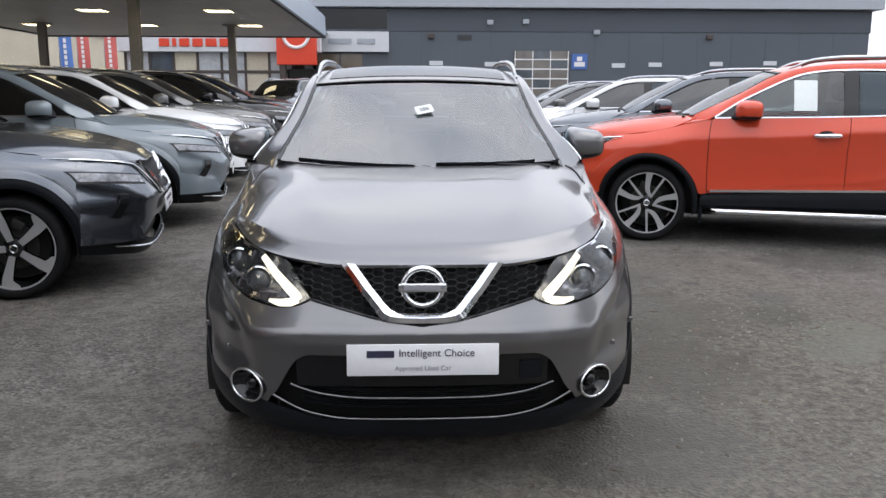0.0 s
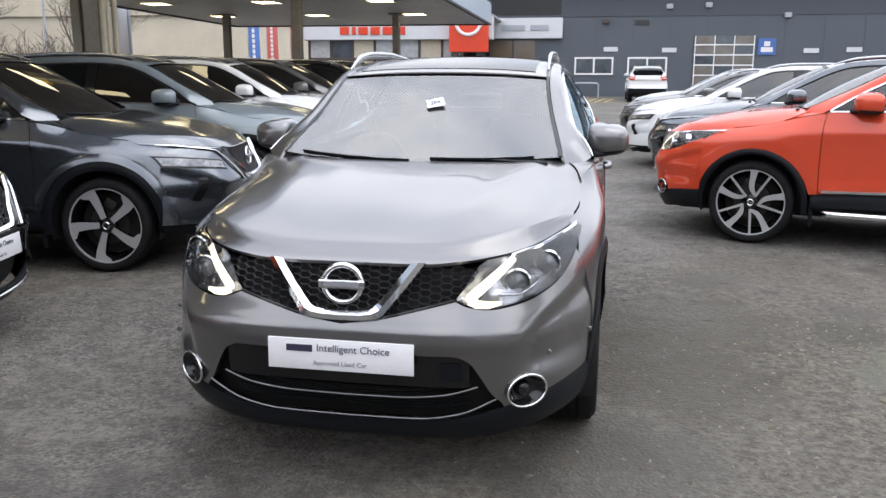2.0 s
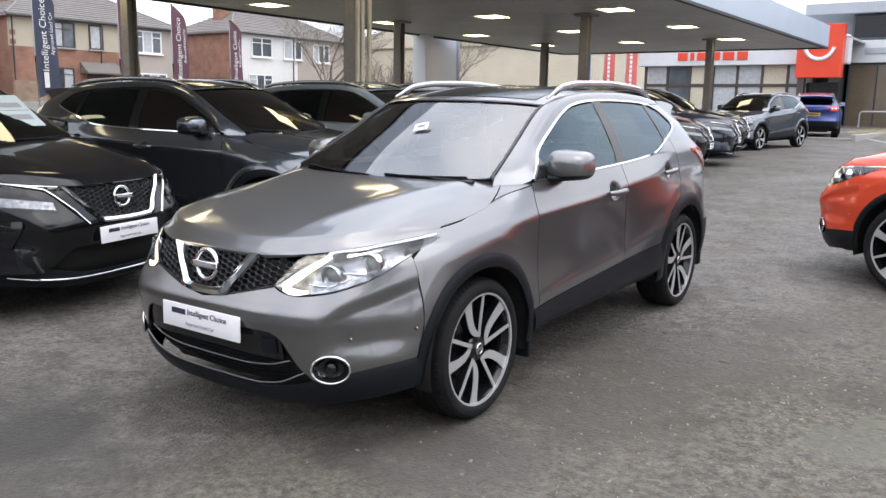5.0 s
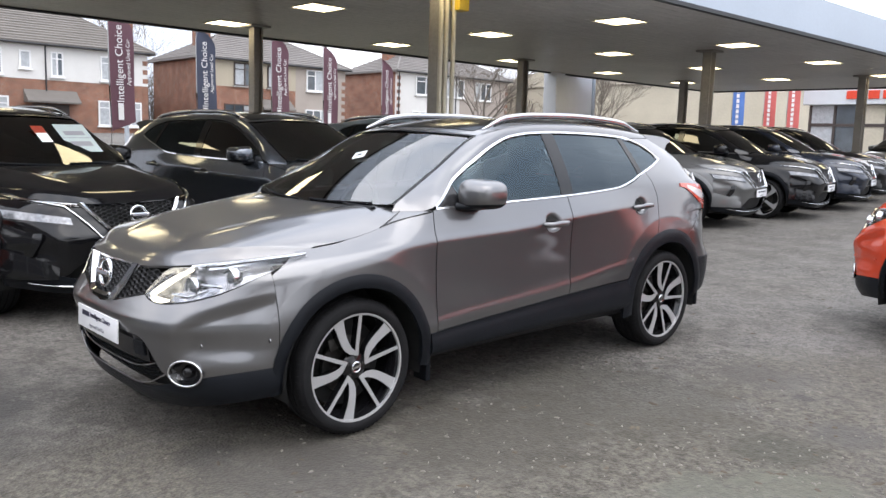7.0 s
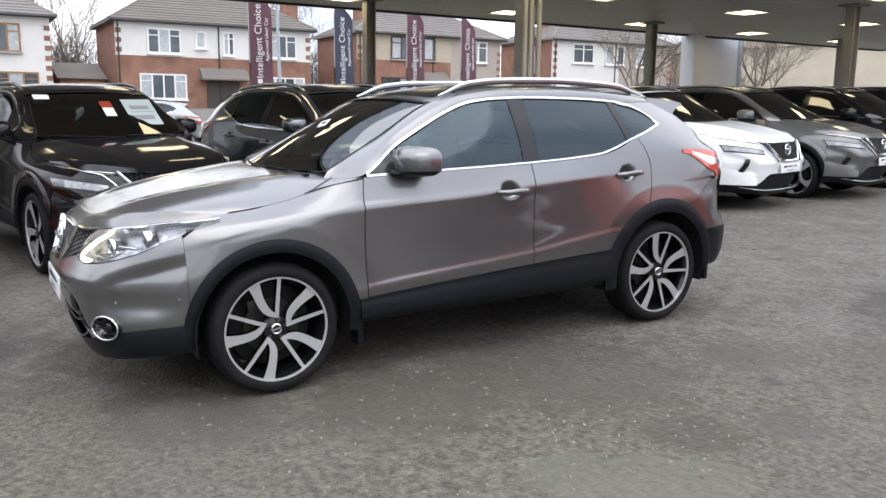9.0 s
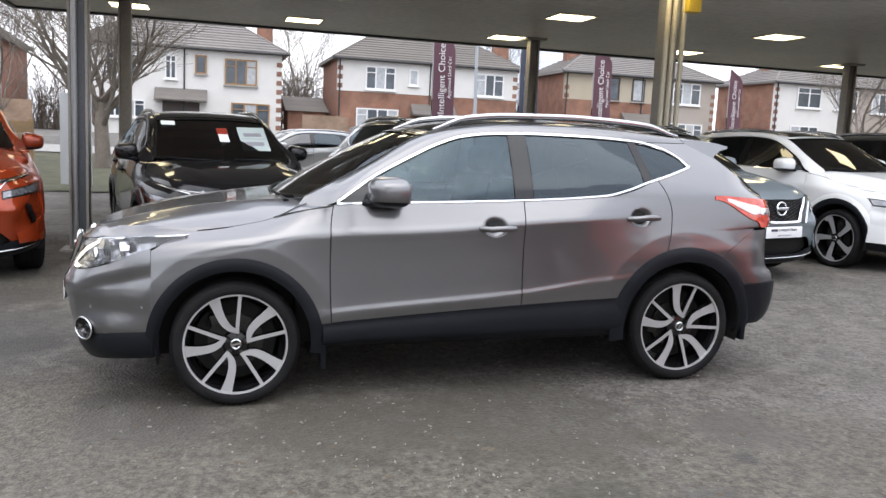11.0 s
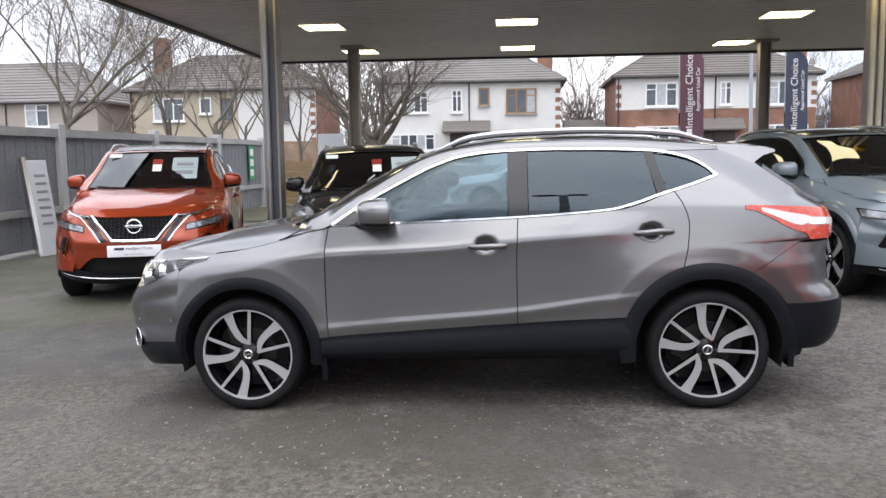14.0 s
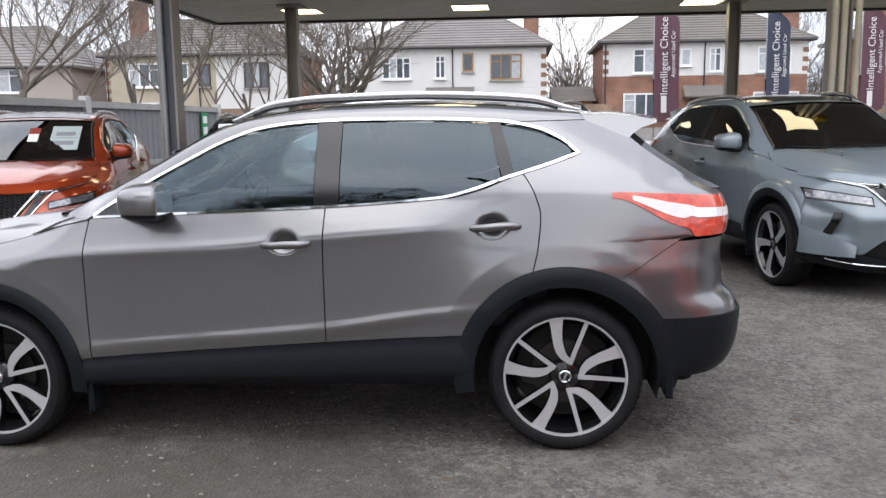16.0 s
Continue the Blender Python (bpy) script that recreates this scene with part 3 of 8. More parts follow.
def build_canopy():
    can = thing("canopy", "long flat forecourt canopy with grey ribbed soffit", "canopy", kind="structure")
    sh = Shape()
    sh.box(CX0 + 0.05, CX1 - 0.05, CY0 + 0.05, CY1 - 0.05, CAN_Z, CAN_Z + 0.12)
    for k in range(int((CX1 - CX0) / 0.24)):
        sh.box(CX0 + 0.1 + k * 0.24, CX0 + 0.15 + k * 0.24, CY0 + 0.06, CY1 - 0.06, CAN_Z - 0.005, CAN_Z - 0.0005)
    part("soffit", sh, SOFFIT, can, smooth=0)
    sh = Shape()
    sh.box(CX0, CX1, CY0, CY1, CAN_Z + 0.125, CAN_Z + 0.5)
    part("roof_deck", sh, CAPPING, can, smooth=0)
    for name, b in (("fascia", (CX1 - 0.04, CX1 + 0.04, CY0 - 0.04, CY1 + 0.04)), ("fascia", (CX0 - 0.04, CX0 + 0.04, CY0 - 0.04, CY1 + 0.04)),
                    ("fascia", (CX0 + 0.05, CX1 - 0.05, CY0 - 0.04, CY0 + 0.04)), ("fascia", (CX0 + 0.05, CX1 - 0.05, CY1 - 0.04, CY1 + 0.04))):
        sh = Shape()
        sh.box(*b, CAN_Z + 0.02, CAN_Z + 0.7)
        part(name, sh, FASCIA, can, "pale blue-grey fascia board", smooth=0)
        sh = Shape()
        sh.box(b[0] - 0.012, b[1] + 0.012, b[2] - 0.012, b[3] + 0.012, CAN_Z - 0.045, CAN_Z + 0.018)
        part("drip_edge", sh, TRIMDARK, can, smooth=0)


build_canopy()


def ceiling_lights():
    first = None
    for x in (-4.95, -8.15, -11.4):
        for k in range(8):
            y = -3.0 + (0 if k == 0 else 3.2 + 4.2 * (k - 1))
            if y > CY1 - 0.8:
                continue
            m = pose(x, y, CAN_Z)
            if first is None:
                first = thing("ceiling_light", "square recessed light panel glowing warm white", "light", m, group="canopy lights")
                sh = Shape()
                sh.box(-0.33, 0.33, -0.33, 0.33, -0.012, -0.004)
                part("diffuser", sh, LIGHTPANEL, first, "glowing diffuser", smooth=0)
                sh = Shape()
                for b in ((-0.36, 0.36, -0.36, -0.33), (-0.36, 0.36, 0.33, 0.36), (-0.36, -0.33, -0.33, 0.33), (0.33, 0.36, -0.33, 0.33)):
                    sh.box(*b, -0.02, -0.003)
                part("frame", sh, SOFFIT, first, smooth=0)
            else:
                copy_thing(first, m)


ceiling_lights()


def column(x, y, sleeve=False, pipes=False):
    z0 = gz(x, y)
    c = thing("column", "grey-beige painted steel canopy column" + (" with cream pipes and a yellow box" if pipes else ""), "column", pose(x, y, z0), group="canopy columns", kind="structure")
    h = CAN_Z - z0
    sh = Shape()
    w = 0.105
    sh.box(-w, w, -w, -w + 0.028, 0, h)
    sh.box(-w, w, w - 0.028, w, 0, h)
    sh.box(-0.012, 0.012, -w + 0.028, w - 0.028, 0, h)
    part("shaft", sh, COLUMN, c, smooth=0)
    sh = Shape()
    sh.box(-0.22, 0.22, -0.22, 0.22, h - 0.045, h - 0.001, 0.005)
    part("head_plate", sh, COLUMN, c, smooth=0)
    sh = Shape()
    sh.box(-0.2, 0.2, -0.2, 0.2, 0.0, 0.03, 0.005)
    part("base_plate", sh, COLUMN, c, smooth=0)
    if sleeve:
        sh = Shape()
        sh.box(-w + 0.004, w + 0.004, -w + 0.03, w - 0.03, 0.03, h - 0.05, 0.003)
        part("sleeve", sh, COLUMNDARK, c, "dark painted web cover", smooth=0)
        sh = Shape()
        sh.tube([(w + 0.04, -0.03, 0), (w + 0.04, -0.03, h)], 0.034, 12)
        part("downpipe", sh, POLE, c, "grey downpipe", smooth=60)
    if pipes:
        for dx, dy in ((w + 0.05, -0.1), (w + 0.05, 0.0), (w + 0.06, 0.14)):
            sh = Shape()
            sh.tube([(dx, dy, 0), (dx, dy, h)], 0.035, 12)
            part("pipe", sh, PIPECREAM, c, "cream service pipe", smooth=60)
        sh = Shape()
        sh.box(0.1, 0.3, 0.12, 0.32, h - 0.3, h - 0.02, 0.012)
        part("junction_box", sh, YELLOWBOX, c, "yellow box", smooth=0)
    return c


column(-5.08, -2.95, sleeve=True)
column(-10.65, -3.0)
column(-5.28, 4.62, pipes=True)
column(-11.25, 4.96)
column(-5.95, 13.4)
column(-11.0, 12.75)
column(-5.5, 21.0)
column(-11.0, 20.6)

# ---- dealership building ----
BY = 42.0


def build_workshop():
    b = thing("workshop_building", "dark grey clad dealership workshop with pale capping", "building")
    z0 = 0.4
    sh = Shape()
    sh.box(-5.3, 26.0, BY, BY + 22, z0, 5.15)
    part("lower_wall", sh, CLADDING, b, "mid-grey cladding", smooth=0)
    sh = Shape()
    sh.box(-5.3, 26.05, BY - 0.04, BY + 22, 5.155, 6.35)
    part("upper_wall", sh, CLADDARK, b, "darker grey upper band", smooth=0)
    sh = Shape()
    sh.box(-7.5, 26.5, BY - 0.5, BY + 22.3, 6.4, 6.95, 0.03)
    part("roof_edge", sh, CAPPING, b, "pale grey roof capping", smooth=0)
    sh = Shape()
    for i in range(1, 16):
        x = -5.3 + i * 1.95
        sh.box(x, x + 0.015, BY - 0.012, BY, z0, 5.15)
    part("panel_joints", sh, CLADDARK, b, smooth=0)
    # roller door
    d = part("roller_door", Shape().box(5.75, 8.85, BY - 0.05, BY - 0.02, 0.9, 4.1), DARKFRAME, b, "glazed sectional door", smooth=0)
    for k in range(6):
        z = 0.95 + k * 0.53
        part("door_rail", Shape().box(5.75, 8.85, BY - 0.1, BY - 0.055, z, z + 0.07), UPVC, d, smooth=0)
        for i in range(3):
            part("pane", Shape().box(5.86 + i * 1.0, 6.78 + i * 1.0, BY - 0.09, BY - 0.06, z + 0.08, z + 0.5), DOORGLASS if (i + k) % 3 else HOUSEGLASS, d, smooth=0)
    for i in range(4):
        part("door_post", Shape().box(5.78 + i * 1.0, 5.83 + i * 1.0, BY - 0.11, BY - 0.055, 0.9, 4.1), UPVC, d, smooth=0)
    # small windows
    for x in (-0.55, 2.3):
        w = part("window", frame_shape_xz(x, x + 2.1, 2.05, 3.0, BY - 0.07, 0.09, 2), UPVC, b, "white framed window", smooth=0)
        for i in range(2):
            part("pane", Shape().box(x + 0.1 + i, x + 0.98 + i, BY - 0.045, BY - 0.03, 2.14, 2.91), HOUSEGLASS, w, smooth=0)
    # door
    d = part("side_door", Shape().box(-2.55, -1.35, BY - 0.05, BY - 0.004, 0.86, 2.95), CLADDARK, b, "grey steel door", smooth=0)
    part("handle", Shape().box(-1.5, -1.44, BY - 0.12, BY - 0.06, 1.7, 2.1), SATIN, d, smooth=0)
    # brown glazed bay
    e = part("entrance_bay", Shape().box(-5.2, -2.75, BY - 0.04, BY - 0.003, 0.86, 3.9), mat("bronze_glazing", (0.16, 0.125, 0.09), rough=0.12, spec=0.8, vary=0.2, vscale=1.0), b, "bronze tinted glazing", smooth=0)
    part("mullion", Shape().box(-4.0, -3.94, BY - 0.08, BY - 0.045, 0.86, 3.9), TRIMDARK, e, smooth=0)
    # name board with unreadable raised letters
    s = part("name_board", Shape().box(-5.25, -1.25, BY - 0.3, BY - 0.05, 4.0, 5.1, 0.02), SIGNWHITE, b, "pale grey name board", smooth=0)
    for x0, x1 in ((-4.6, -3.3), (-3.0, -2.0)):
        part("letter_bar", Shape().box(x0, x1, BY - 0.34, BY - 0.305, 4.42, 4.72, 0.015), CAPPING, s, "grey raised lettering", smooth=0)
    part("glazed_band", Shape().box(-5.2, -1.35, BY - 0.05, BY - 0.043, 5.25, 6.3), GLOSSBLACK, b, smooth=0)
    # wall lamps, vents and cameras
    for x, z in ((0.9, 4.75), (4.2, 5.5), (6.2, 5.55), (10.2, 5.0), (16.6, 4.75)):
        w = part("wall_lamp", Shape().box(x, x + 0.35, BY - 0.22, BY - 0.045, z, z + 0.26, 0.04), CAPPING if x > 4 and x < 11 else DARKFRAME, b, "round bulkhead lamp", smooth=0)
    for x, z in ((2.6, 4.7), (1.0, 3.3), (4.1, 3.25), (11.3, 3.2), (13.4, 3.25), (16.9, 3.3), (20.0, 3.35), (23.0, 3.4)):
        part("small_sign", Shape().box(x, x + 0.75, BY - 0.06, BY - 0.02, z, z + 0.24), SIGNWHITE if z < 4 else TRIMDARK, b, "small white sign plate", smooth=0)
    part("blue_sign", Shape().box(9.0, 9.9, BY - 0.08, BY - 0.02, 3.1, 3.95, 0.01), SIGNBLUE, b, "blue notice with white symbol", smooth=0)
    part("sign_symbol", Shape().box(9.15, 9.75, BY - 0.095, BY - 0.082, 3.25, 3.5).box(9.3, 9.6, BY - 0.095, BY - 0.082, 3.55, 3.8), LETTERWHITE, b, smooth=0)


def frame_shape_xz(x0, x1, z0, z1, y, w, lights):
    sh = Shape()
    sh.box(x0, x1, y, y + 0.065, z0, z0 + w)
    sh.box(x0, x1, y, y + 0.065, z1 - w, z1)
    for i in range(lights + 1):
        x = x0 + (x1 - x0 - w) * i / lights
        sh.box(x, x + w, y + 0.002, y + 0.065, z0 + w, z1 - w)
    return sh


build_workshop()


def build_showroom():
    b = thing("showroom", "glass fronted car showroom with white and red signs", "building")
    y = 38.0
    sh = Shape()
    sh.box(-14.5, -5.5, y + 0.4, y + 15, 0.4, 4.3)
    part("core_wall", sh, INTERIOR, b, smooth=0)
    part("fascia", Shape().box(-14.7, -4.6, y - 0.4, y + 0.39, 3.75, 4.9, 0.02), SIGNWHITE, b, "white fascia board", smooth=0)
    part("roof", Shape().box(-14.7, -4.6, y - 0.4, y + 15, 4.905, 5.0), CAPPING, b, smooth=0)
    for i, (x0, x1) in enumerate(((-12.6, -12.1), (-11.95, -11.75), (-11.6, -11.1), (-10.95, -10.45), (-10.3, -9.75), (-9.6, -9.1))):
        part("letter_bar", Shape().box(x0, x1, y - 0.47, y - 0.405, 4.0, 4.4, 0.02), SIGNRED, b, "red raised lettering", smooth=0)
    for i in range(8):
        x = -14.5 + i * 1.2
        part("mullion", Shape().box(x, x + 0.12, y - 0.05, y + 0.1, 0.75, 3.74), DARKFRAME, b, smooth=0)
        if x + 1.2 < -5.4:
            part("glazing", Shape().box(x + 0.125, x + 1.195, y + 0.0, y + 0.03, 0.8, 3.74), (CURTAIN, HOUSEGLASS, BEIGEWALL)[i % 3] if i % 4 else CURTAIN, b, smooth=0)
    part("transom", Shape().box(-14.5, -5.5, y - 0.06, y - 0.055 + 0.16, 2.7, 2.85), DARKFRAME, b, smooth=0)
    s = part("sign_block", Shape().box(-6.7, -4.75, y - 1.0, y - 0.42, 3.1, 5.5, 0.02), SIGNRED, b, "orange-red sign block", smooth=0)
    sh = Shape()
    ring = [(-5.72 + 0.62 * math.cos(a), y - 1.03, 4.55 + 0.62 * math.sin(a)) for a in [math.pi * (1.05 + 0.9 * k / 20) for k in range(21)]]
    sh.tube(ring, 0.09, 8, flat=1.0)
    part("emblem", sh, LETTERWHITE, s, "white curved emblem", smooth=60)
    part("sign_leg", Shape().box(-6.6, -6.3, y - 0.9, y - 0.5, 0.6, 3.1), DARKFRAME, b, smooth=0)
    part("doorway", Shape().box(-6.3, -4.9, y - 0.3, y - 0.2, 0.75, 2.9), GLOSSBLACK, b, smooth=0)


build_showroom()


def hoop_rail(x, y):
    h = thing("hoop_barrier", "galvanised steel hoop barrier on the forecourt", "barrier", on_ground(x, y, 0), group="hoop barriers")
    sh = Shape()
    pts = [(-0.9, 0, 0), (-0.9, 0, 0.62), (-0.86, 0, 0.72), (-0.76, 0, 0.76), (0.76, 0, 0.76), (0.86, 0, 0.72), (0.9, 0, 0.62), (0.9, 0, 0)]
    sh.tube(pts, 0.04, 10, up=(0, 1, 0))
    part("rail", sh, CAPPING, h, smooth=60)


for hx in (-3.3, -0.1):
    hoop_rail(hx, 39.6)


def ground_line(x0, y0, x1, y1, w, material, label, group=""):
    """A painted line on the yard."""
    d = Vector((x1 - x0, y1 - y0, 0)).normalized()
    n = Vector((-d.y, d.x, 0)) * (w / 2)
    sh = Shape()
    k = max(1, int(math.hypot(x1 - x0, y1 - y0)))
    rows = []
    for i in range(k + 1):
        x, y = lerp(x0, x1, i / k), lerp(y0, y1, i / k)
        rows += [(x - n.x, y - n.y, gz(x - n.x, y - n.y) + 0.012), (x + n.x, y + n.y, gz(x + n.x, y + n.y) + 0.012)]
    sh.add(rows, [(2 * i, 2 * i + 2, 2 * i + 3, 2 * i + 1) for i in range(k)])
    tagged(part("painted_line", sh, material), label, "marking", group, "structure")


for hx in (-3.6, -0.6, 2.6):
    for i in range(5):
        ground_line(hx + i * 0.42, 33.6, hx + 0.5 + i * 0.42, 38.2, 0.14, YELLOWLINE, "faded yellow hatched ground marking", "yellow hatching")
ground_line(-4.2, 33.2, 5.0, 33.2, 0.16, YELLOWLINE, "faded yellow line before the hatched bays", "yellow hatching")
ground_line(-2.4, 29.0, -0.6, 24.6, 0.12, WHITELINE, "faded white painted line on the asphalt")
ground_line(-0.6, 24.6, 3.2, 23.6, 0.12, WHITELINE, "faded white painted line on the asphalt")
for x0, x1, y0, y1 in ((-4.6, -2.2, 26.0, 26.15), (-2.2, -2.05, 26.0, 32.0)):
    sh = Shape()
    sh.box(x0, x1, y0, y1, gz(x0, y0) - 0.1, gz(x0, y1) + 0.1, 0.02)
    tagged(part("kerb", sh, CONCRETE, smooth=0), "low grey concrete kerb edge", "kerb", "kerb edges", "structure")


def build_warehouse():
    b = thing("warehouse", "beige sheeted industrial shed far behind the canopy", "building")
    x0, x1, y0, y1 = -62.0, -28.5, 62.0, 92.0
    sh = Shape()
    sh.box(x0, x1, y0, y1, 0.5, 7.2)
    part("wall", sh, BEIGEWALL, b, smooth=0)
    sh = Shape()
    xm = (x0 + x1) / 2
    sh.add([(x0 - 0.4, y0 - 0.3, 7.2), (x1 + 0.4, y0 - 0.3, 7.2), (xm, y0 - 0.3, 10.2), (x0 - 0.4, y1, 7.2), (x1 + 0.4, y1, 7.2), (xm, y1, 10.2)],
           [(0, 1, 2), (0, 2, 5, 3), (1, 4, 5, 2), (3, 5, 4)])
    part("roof", sh, BEIGEWALL, b, smooth=0)
    part("plinth", Shape().box(x0 - 0.02, x1 + 0.02, y0 - 0.02, y0 - 0.003, 0.5, 2.4), BRICKPALE, b, smooth=0)


build_warehouse()
b = thing("totem_board", "plain white freestanding display board behind the canopy", "sign", on_ground(-13.35, 17.7, 17))
part("panel", Shape().box(-0.22, 0.22, -1.66, 1.66, 0.2, 5.7, 0.02), mat("board_white", (0.84, 0.86, 0.9), rough=0.3, vary=0.03), b, smooth=0)
part("edge_trim", Shape().box(0.225, 0.245, 1.4, 1.66, 0.2, 5.7), FASCIA, b, smooth=0)
part("plinth", Shape().box(-0.3, 0.3, -1.72, 1.72, 0.0, 0.2, 0.02), CONCRETE, b, smooth=0)

# ---- houses across the road ----
HX = -54.0


def ring_frame(x0, x1, y0, y1, z0, z1, w):
    """A rectangular frame in one piece, facing along x."""
    outer = [(y0, z0), (y1, z0), (y1, z1), (y0, z1)]
    inner = [(y0 + w, z0 + w), (y1 - w, z0 + w), (y1 - w, z1 - w), (y0 + w, z1 - w)]
    pts = [(x, y, z) for x in (x1, x0) for ring in (outer, inner) for y, z in ring]
    faces = []
    for k in range(4):
        m = (k + 1) % 4
        faces += [(k, m, 4 + m, 4 + k), (8 + m, 8 + k, 12 + k, 12 + m), (m, k, 8 + k, 8 + m), (4 + k, 4 + m, 12 + m, 12 + k)]
    return Shape().add(pts, faces)


def house_window(house, y0, y1, z0, z1, frame_mat, x=HX, lights=3):
    w = 0.1
    win = part("window", ring_frame(x + 0.003, x + 0.1, y0, y1, z0, z1, w), frame_mat, house, smooth=0)
    for i in range(1, lights):
        y = y0 + (y1 - y0 - w) * i / lights
        part("mullion", Shape().box(x + 0.003, x + 0.098, y, y + w, z0 + w + 0.001, z1 - w - 0.001), frame_mat, win, smooth=0)
    if lights > 1:
        zt = z1 - (z1 - z0) * 0.3
        part("transom", Shape().box(x + 0.003, x + 0.09, y0 + w + 0.001, y0 + (y1 - y0) / lights - 0.001, zt, zt + 0.06), frame_mat, win, smooth=0)
        part("transom", Shape().box(x + 0.003, x + 0.09, y1 - (y1 - y0) / lights + 0.001, y1 - w - 0.001, zt, zt + 0.06), frame_mat, win, smooth=0)
    for i in range(lights):
        a = y0 + (y1 - y0 - w) * i / lights + w
        c = y0 + (y1 - y0 - w) * (i + 1) / lights
        part("pane", Shape().box(x + 0.02, x + 0.045, a, c, z0 + w, z1 - w), CURTAIN if (i * 7 + int(y0 * 3)) % 3 == 0 else HOUSEGLASS, win, smooth=0)
    part("sill", Shape().box(x + 0.003, x + 0.19, y0 - 0.08, y1 + 0.08, z0 - 0.1, z0 - 0.003), frame_mat if frame_mat is UPVC else CONCRETE, win, smooth=0)


def house(y0, y1, base, eave, label, upper, lower=None, band=None, side=None, roof=ROOF, windows=(), ridge_h=2.3, chimneys=(), porch=None, split=None, split_mat=None, depth=8.2):
    h = thing("house", label, "house", group="houses across the road")
    xb = HX - depth
    band = band or base + 2.9
    lower = lower or upper
    parts = ((y0, split or y1, lower, upper),) + (((split, y1, split_mat, split_mat),) if split else ())
    for a, c, lo, up in parts:
        part("lower_wall", Shape().box(HX - 0.3, HX, a, c, base - 1.5, band), lo, h, smooth=0)
        part("upper_wall", Shape().box(HX - 0.3, HX + (0.02 if up is not lo else 0.0), a, c, band + 0.002, eave), up, h, smooth=0)
    s = side or lower
    part("side_wall", Shape().box(xb, HX - 0.302, y0, y0 + 0.3, base - 1.5, eave), s, h, smooth=0)
    part("side_wall", Shape().box(xb, HX - 0.302, y1 - 0.3, y1, base - 1.5, eave), s, h, smooth=0)
    part("back_wall", Shape().box(xb, xb + 0.3, y0 + 0.302, y1 - 0.302, base - 1.5, eave), s, h, smooth=0)
    if s is BRICK:
        for yq in (y0, y1):
            for k in range(int((eave - base - 0.6) / 0.62)):
                zq = base + 0.5 + k * 0.62
                part("quoin", Shape().box(HX - 0.05, HX + 0.028, yq - 0.005 if yq == y0 else yq - 0.36, yq + 0.36 if yq == y0 else yq + 0.005, zq, zq + 0.32), BRICK, h, smooth=0)
    o = 0.4
    xm, hip = (HX + xb) / 2, depth * 0.46
    zr = eave + ridge_h
    sh = Shape()
    sh.add([(HX + o, y0 - o, eave), (HX + o, y1 + o, eave), (xb - o, y1 + o, eave), (xb - o, y0 - o, eave), (xm, y0 + hip, zr), (xm, y1 - hip, zr),
            (HX + o, y0 - o, eave - 0.12), (HX + o, y1 + o, eave - 0.12), (xb - o, y1 + o, eave - 0.12), (xb - o, y0 - o, eave - 0.12)],
           [(0, 1, 5, 4), (1, 2, 5), (2, 3, 4, 5), (3, 0, 4), (0, 6, 7, 1), (1, 7, 8, 2), (2, 8, 9, 3), (3, 9, 6, 0), (6, 9, 8, 7)])
    r = part("roof", sh, roof, h, smooth=0)
    slopes = (((HX + o, y0 - o), (HX + o, y1 + o), (xm, y0 + hip), (xm, y1 - hip)), ((xb - o, y0 - o), (HX + o, y0 - o), (xm, y0 + hip), (xm, y0 + hip)), ((HX + o, y1 + o), (xb - o, y1 + o), (xm, y1 - hip), (xm, y1 - hip)))
    for k, (a, c, e, f) in enumerate(slopes):
        n = 13
        for i in range(n):
            t0, t1 = i / n, min(1.0, (i + 1.12) / n)
            pts = []
            for t, up in ((t0, 0.1), (t1, 0.012)):
                for p, w in ((a, e), (c, f)):
                    pts.append((lerp(p[0], w[0], t), lerp(p[1], w[1], t), lerp(eave, zr, t) + up))
            pts += [(p[0], p[1], p[2] - 0.09) for p in pts[:2]]
            part("tile_course", Shape().add(pts, [(0, 1, 3, 2), (4, 5, 1, 0)]), roof, r, smooth=0)
    sh = Shape()
    sh.tube([(xm, y0 + hip, zr + 0.02), (xm, y1 - hip, zr + 0.02)], 0.11, 8)
    for yy, ye in ((y0 + hip, y0 - o), (y1 - hip, y1 + o)):
        sh.tube([(xm, yy, zr + 0.02), (HX + o, ye, eave + 0.04)], 0.09, 8)
    part("ridge_tiles", sh, roof, r, smooth=60)
    sh = Shape()
    sh.tube([(HX + o + 0.05, y0 - o, eave - 0.06), (HX + o + 0.05, y1 + o, eave - 0.06)], 0.06, 8)
    for yd in ((y0 + y1) / 2, y0 + 0.15):
        sh.tube([(HX + 0.07, yd, eave - 0.05), (HX + 0.07, yd, base)], 0.05, 8)
    part("gutter", sh, TRIMDARK, h, "black gutter and downpipe", smooth=60)
    for wy0, wy1, wz0, wz1, fm, n in windows:
        house_window(h, wy0, wy1, wz0, wz1, fm, HX + 0.02, n)
    for cy, ch in chimneys:
        c = part("chimney", Shape().box(xm - 0.5, xm + 0.5, cy - 0.55, cy + 0.55, eave + 0.3, zr + ch, 0.0).box(xm - 0.58, xm + 0.58, cy - 0.63, cy + 0.63, zr + ch - 0.35, zr + ch - 0.15), BRICK, r, "red brick chimney stack", smooth=0)
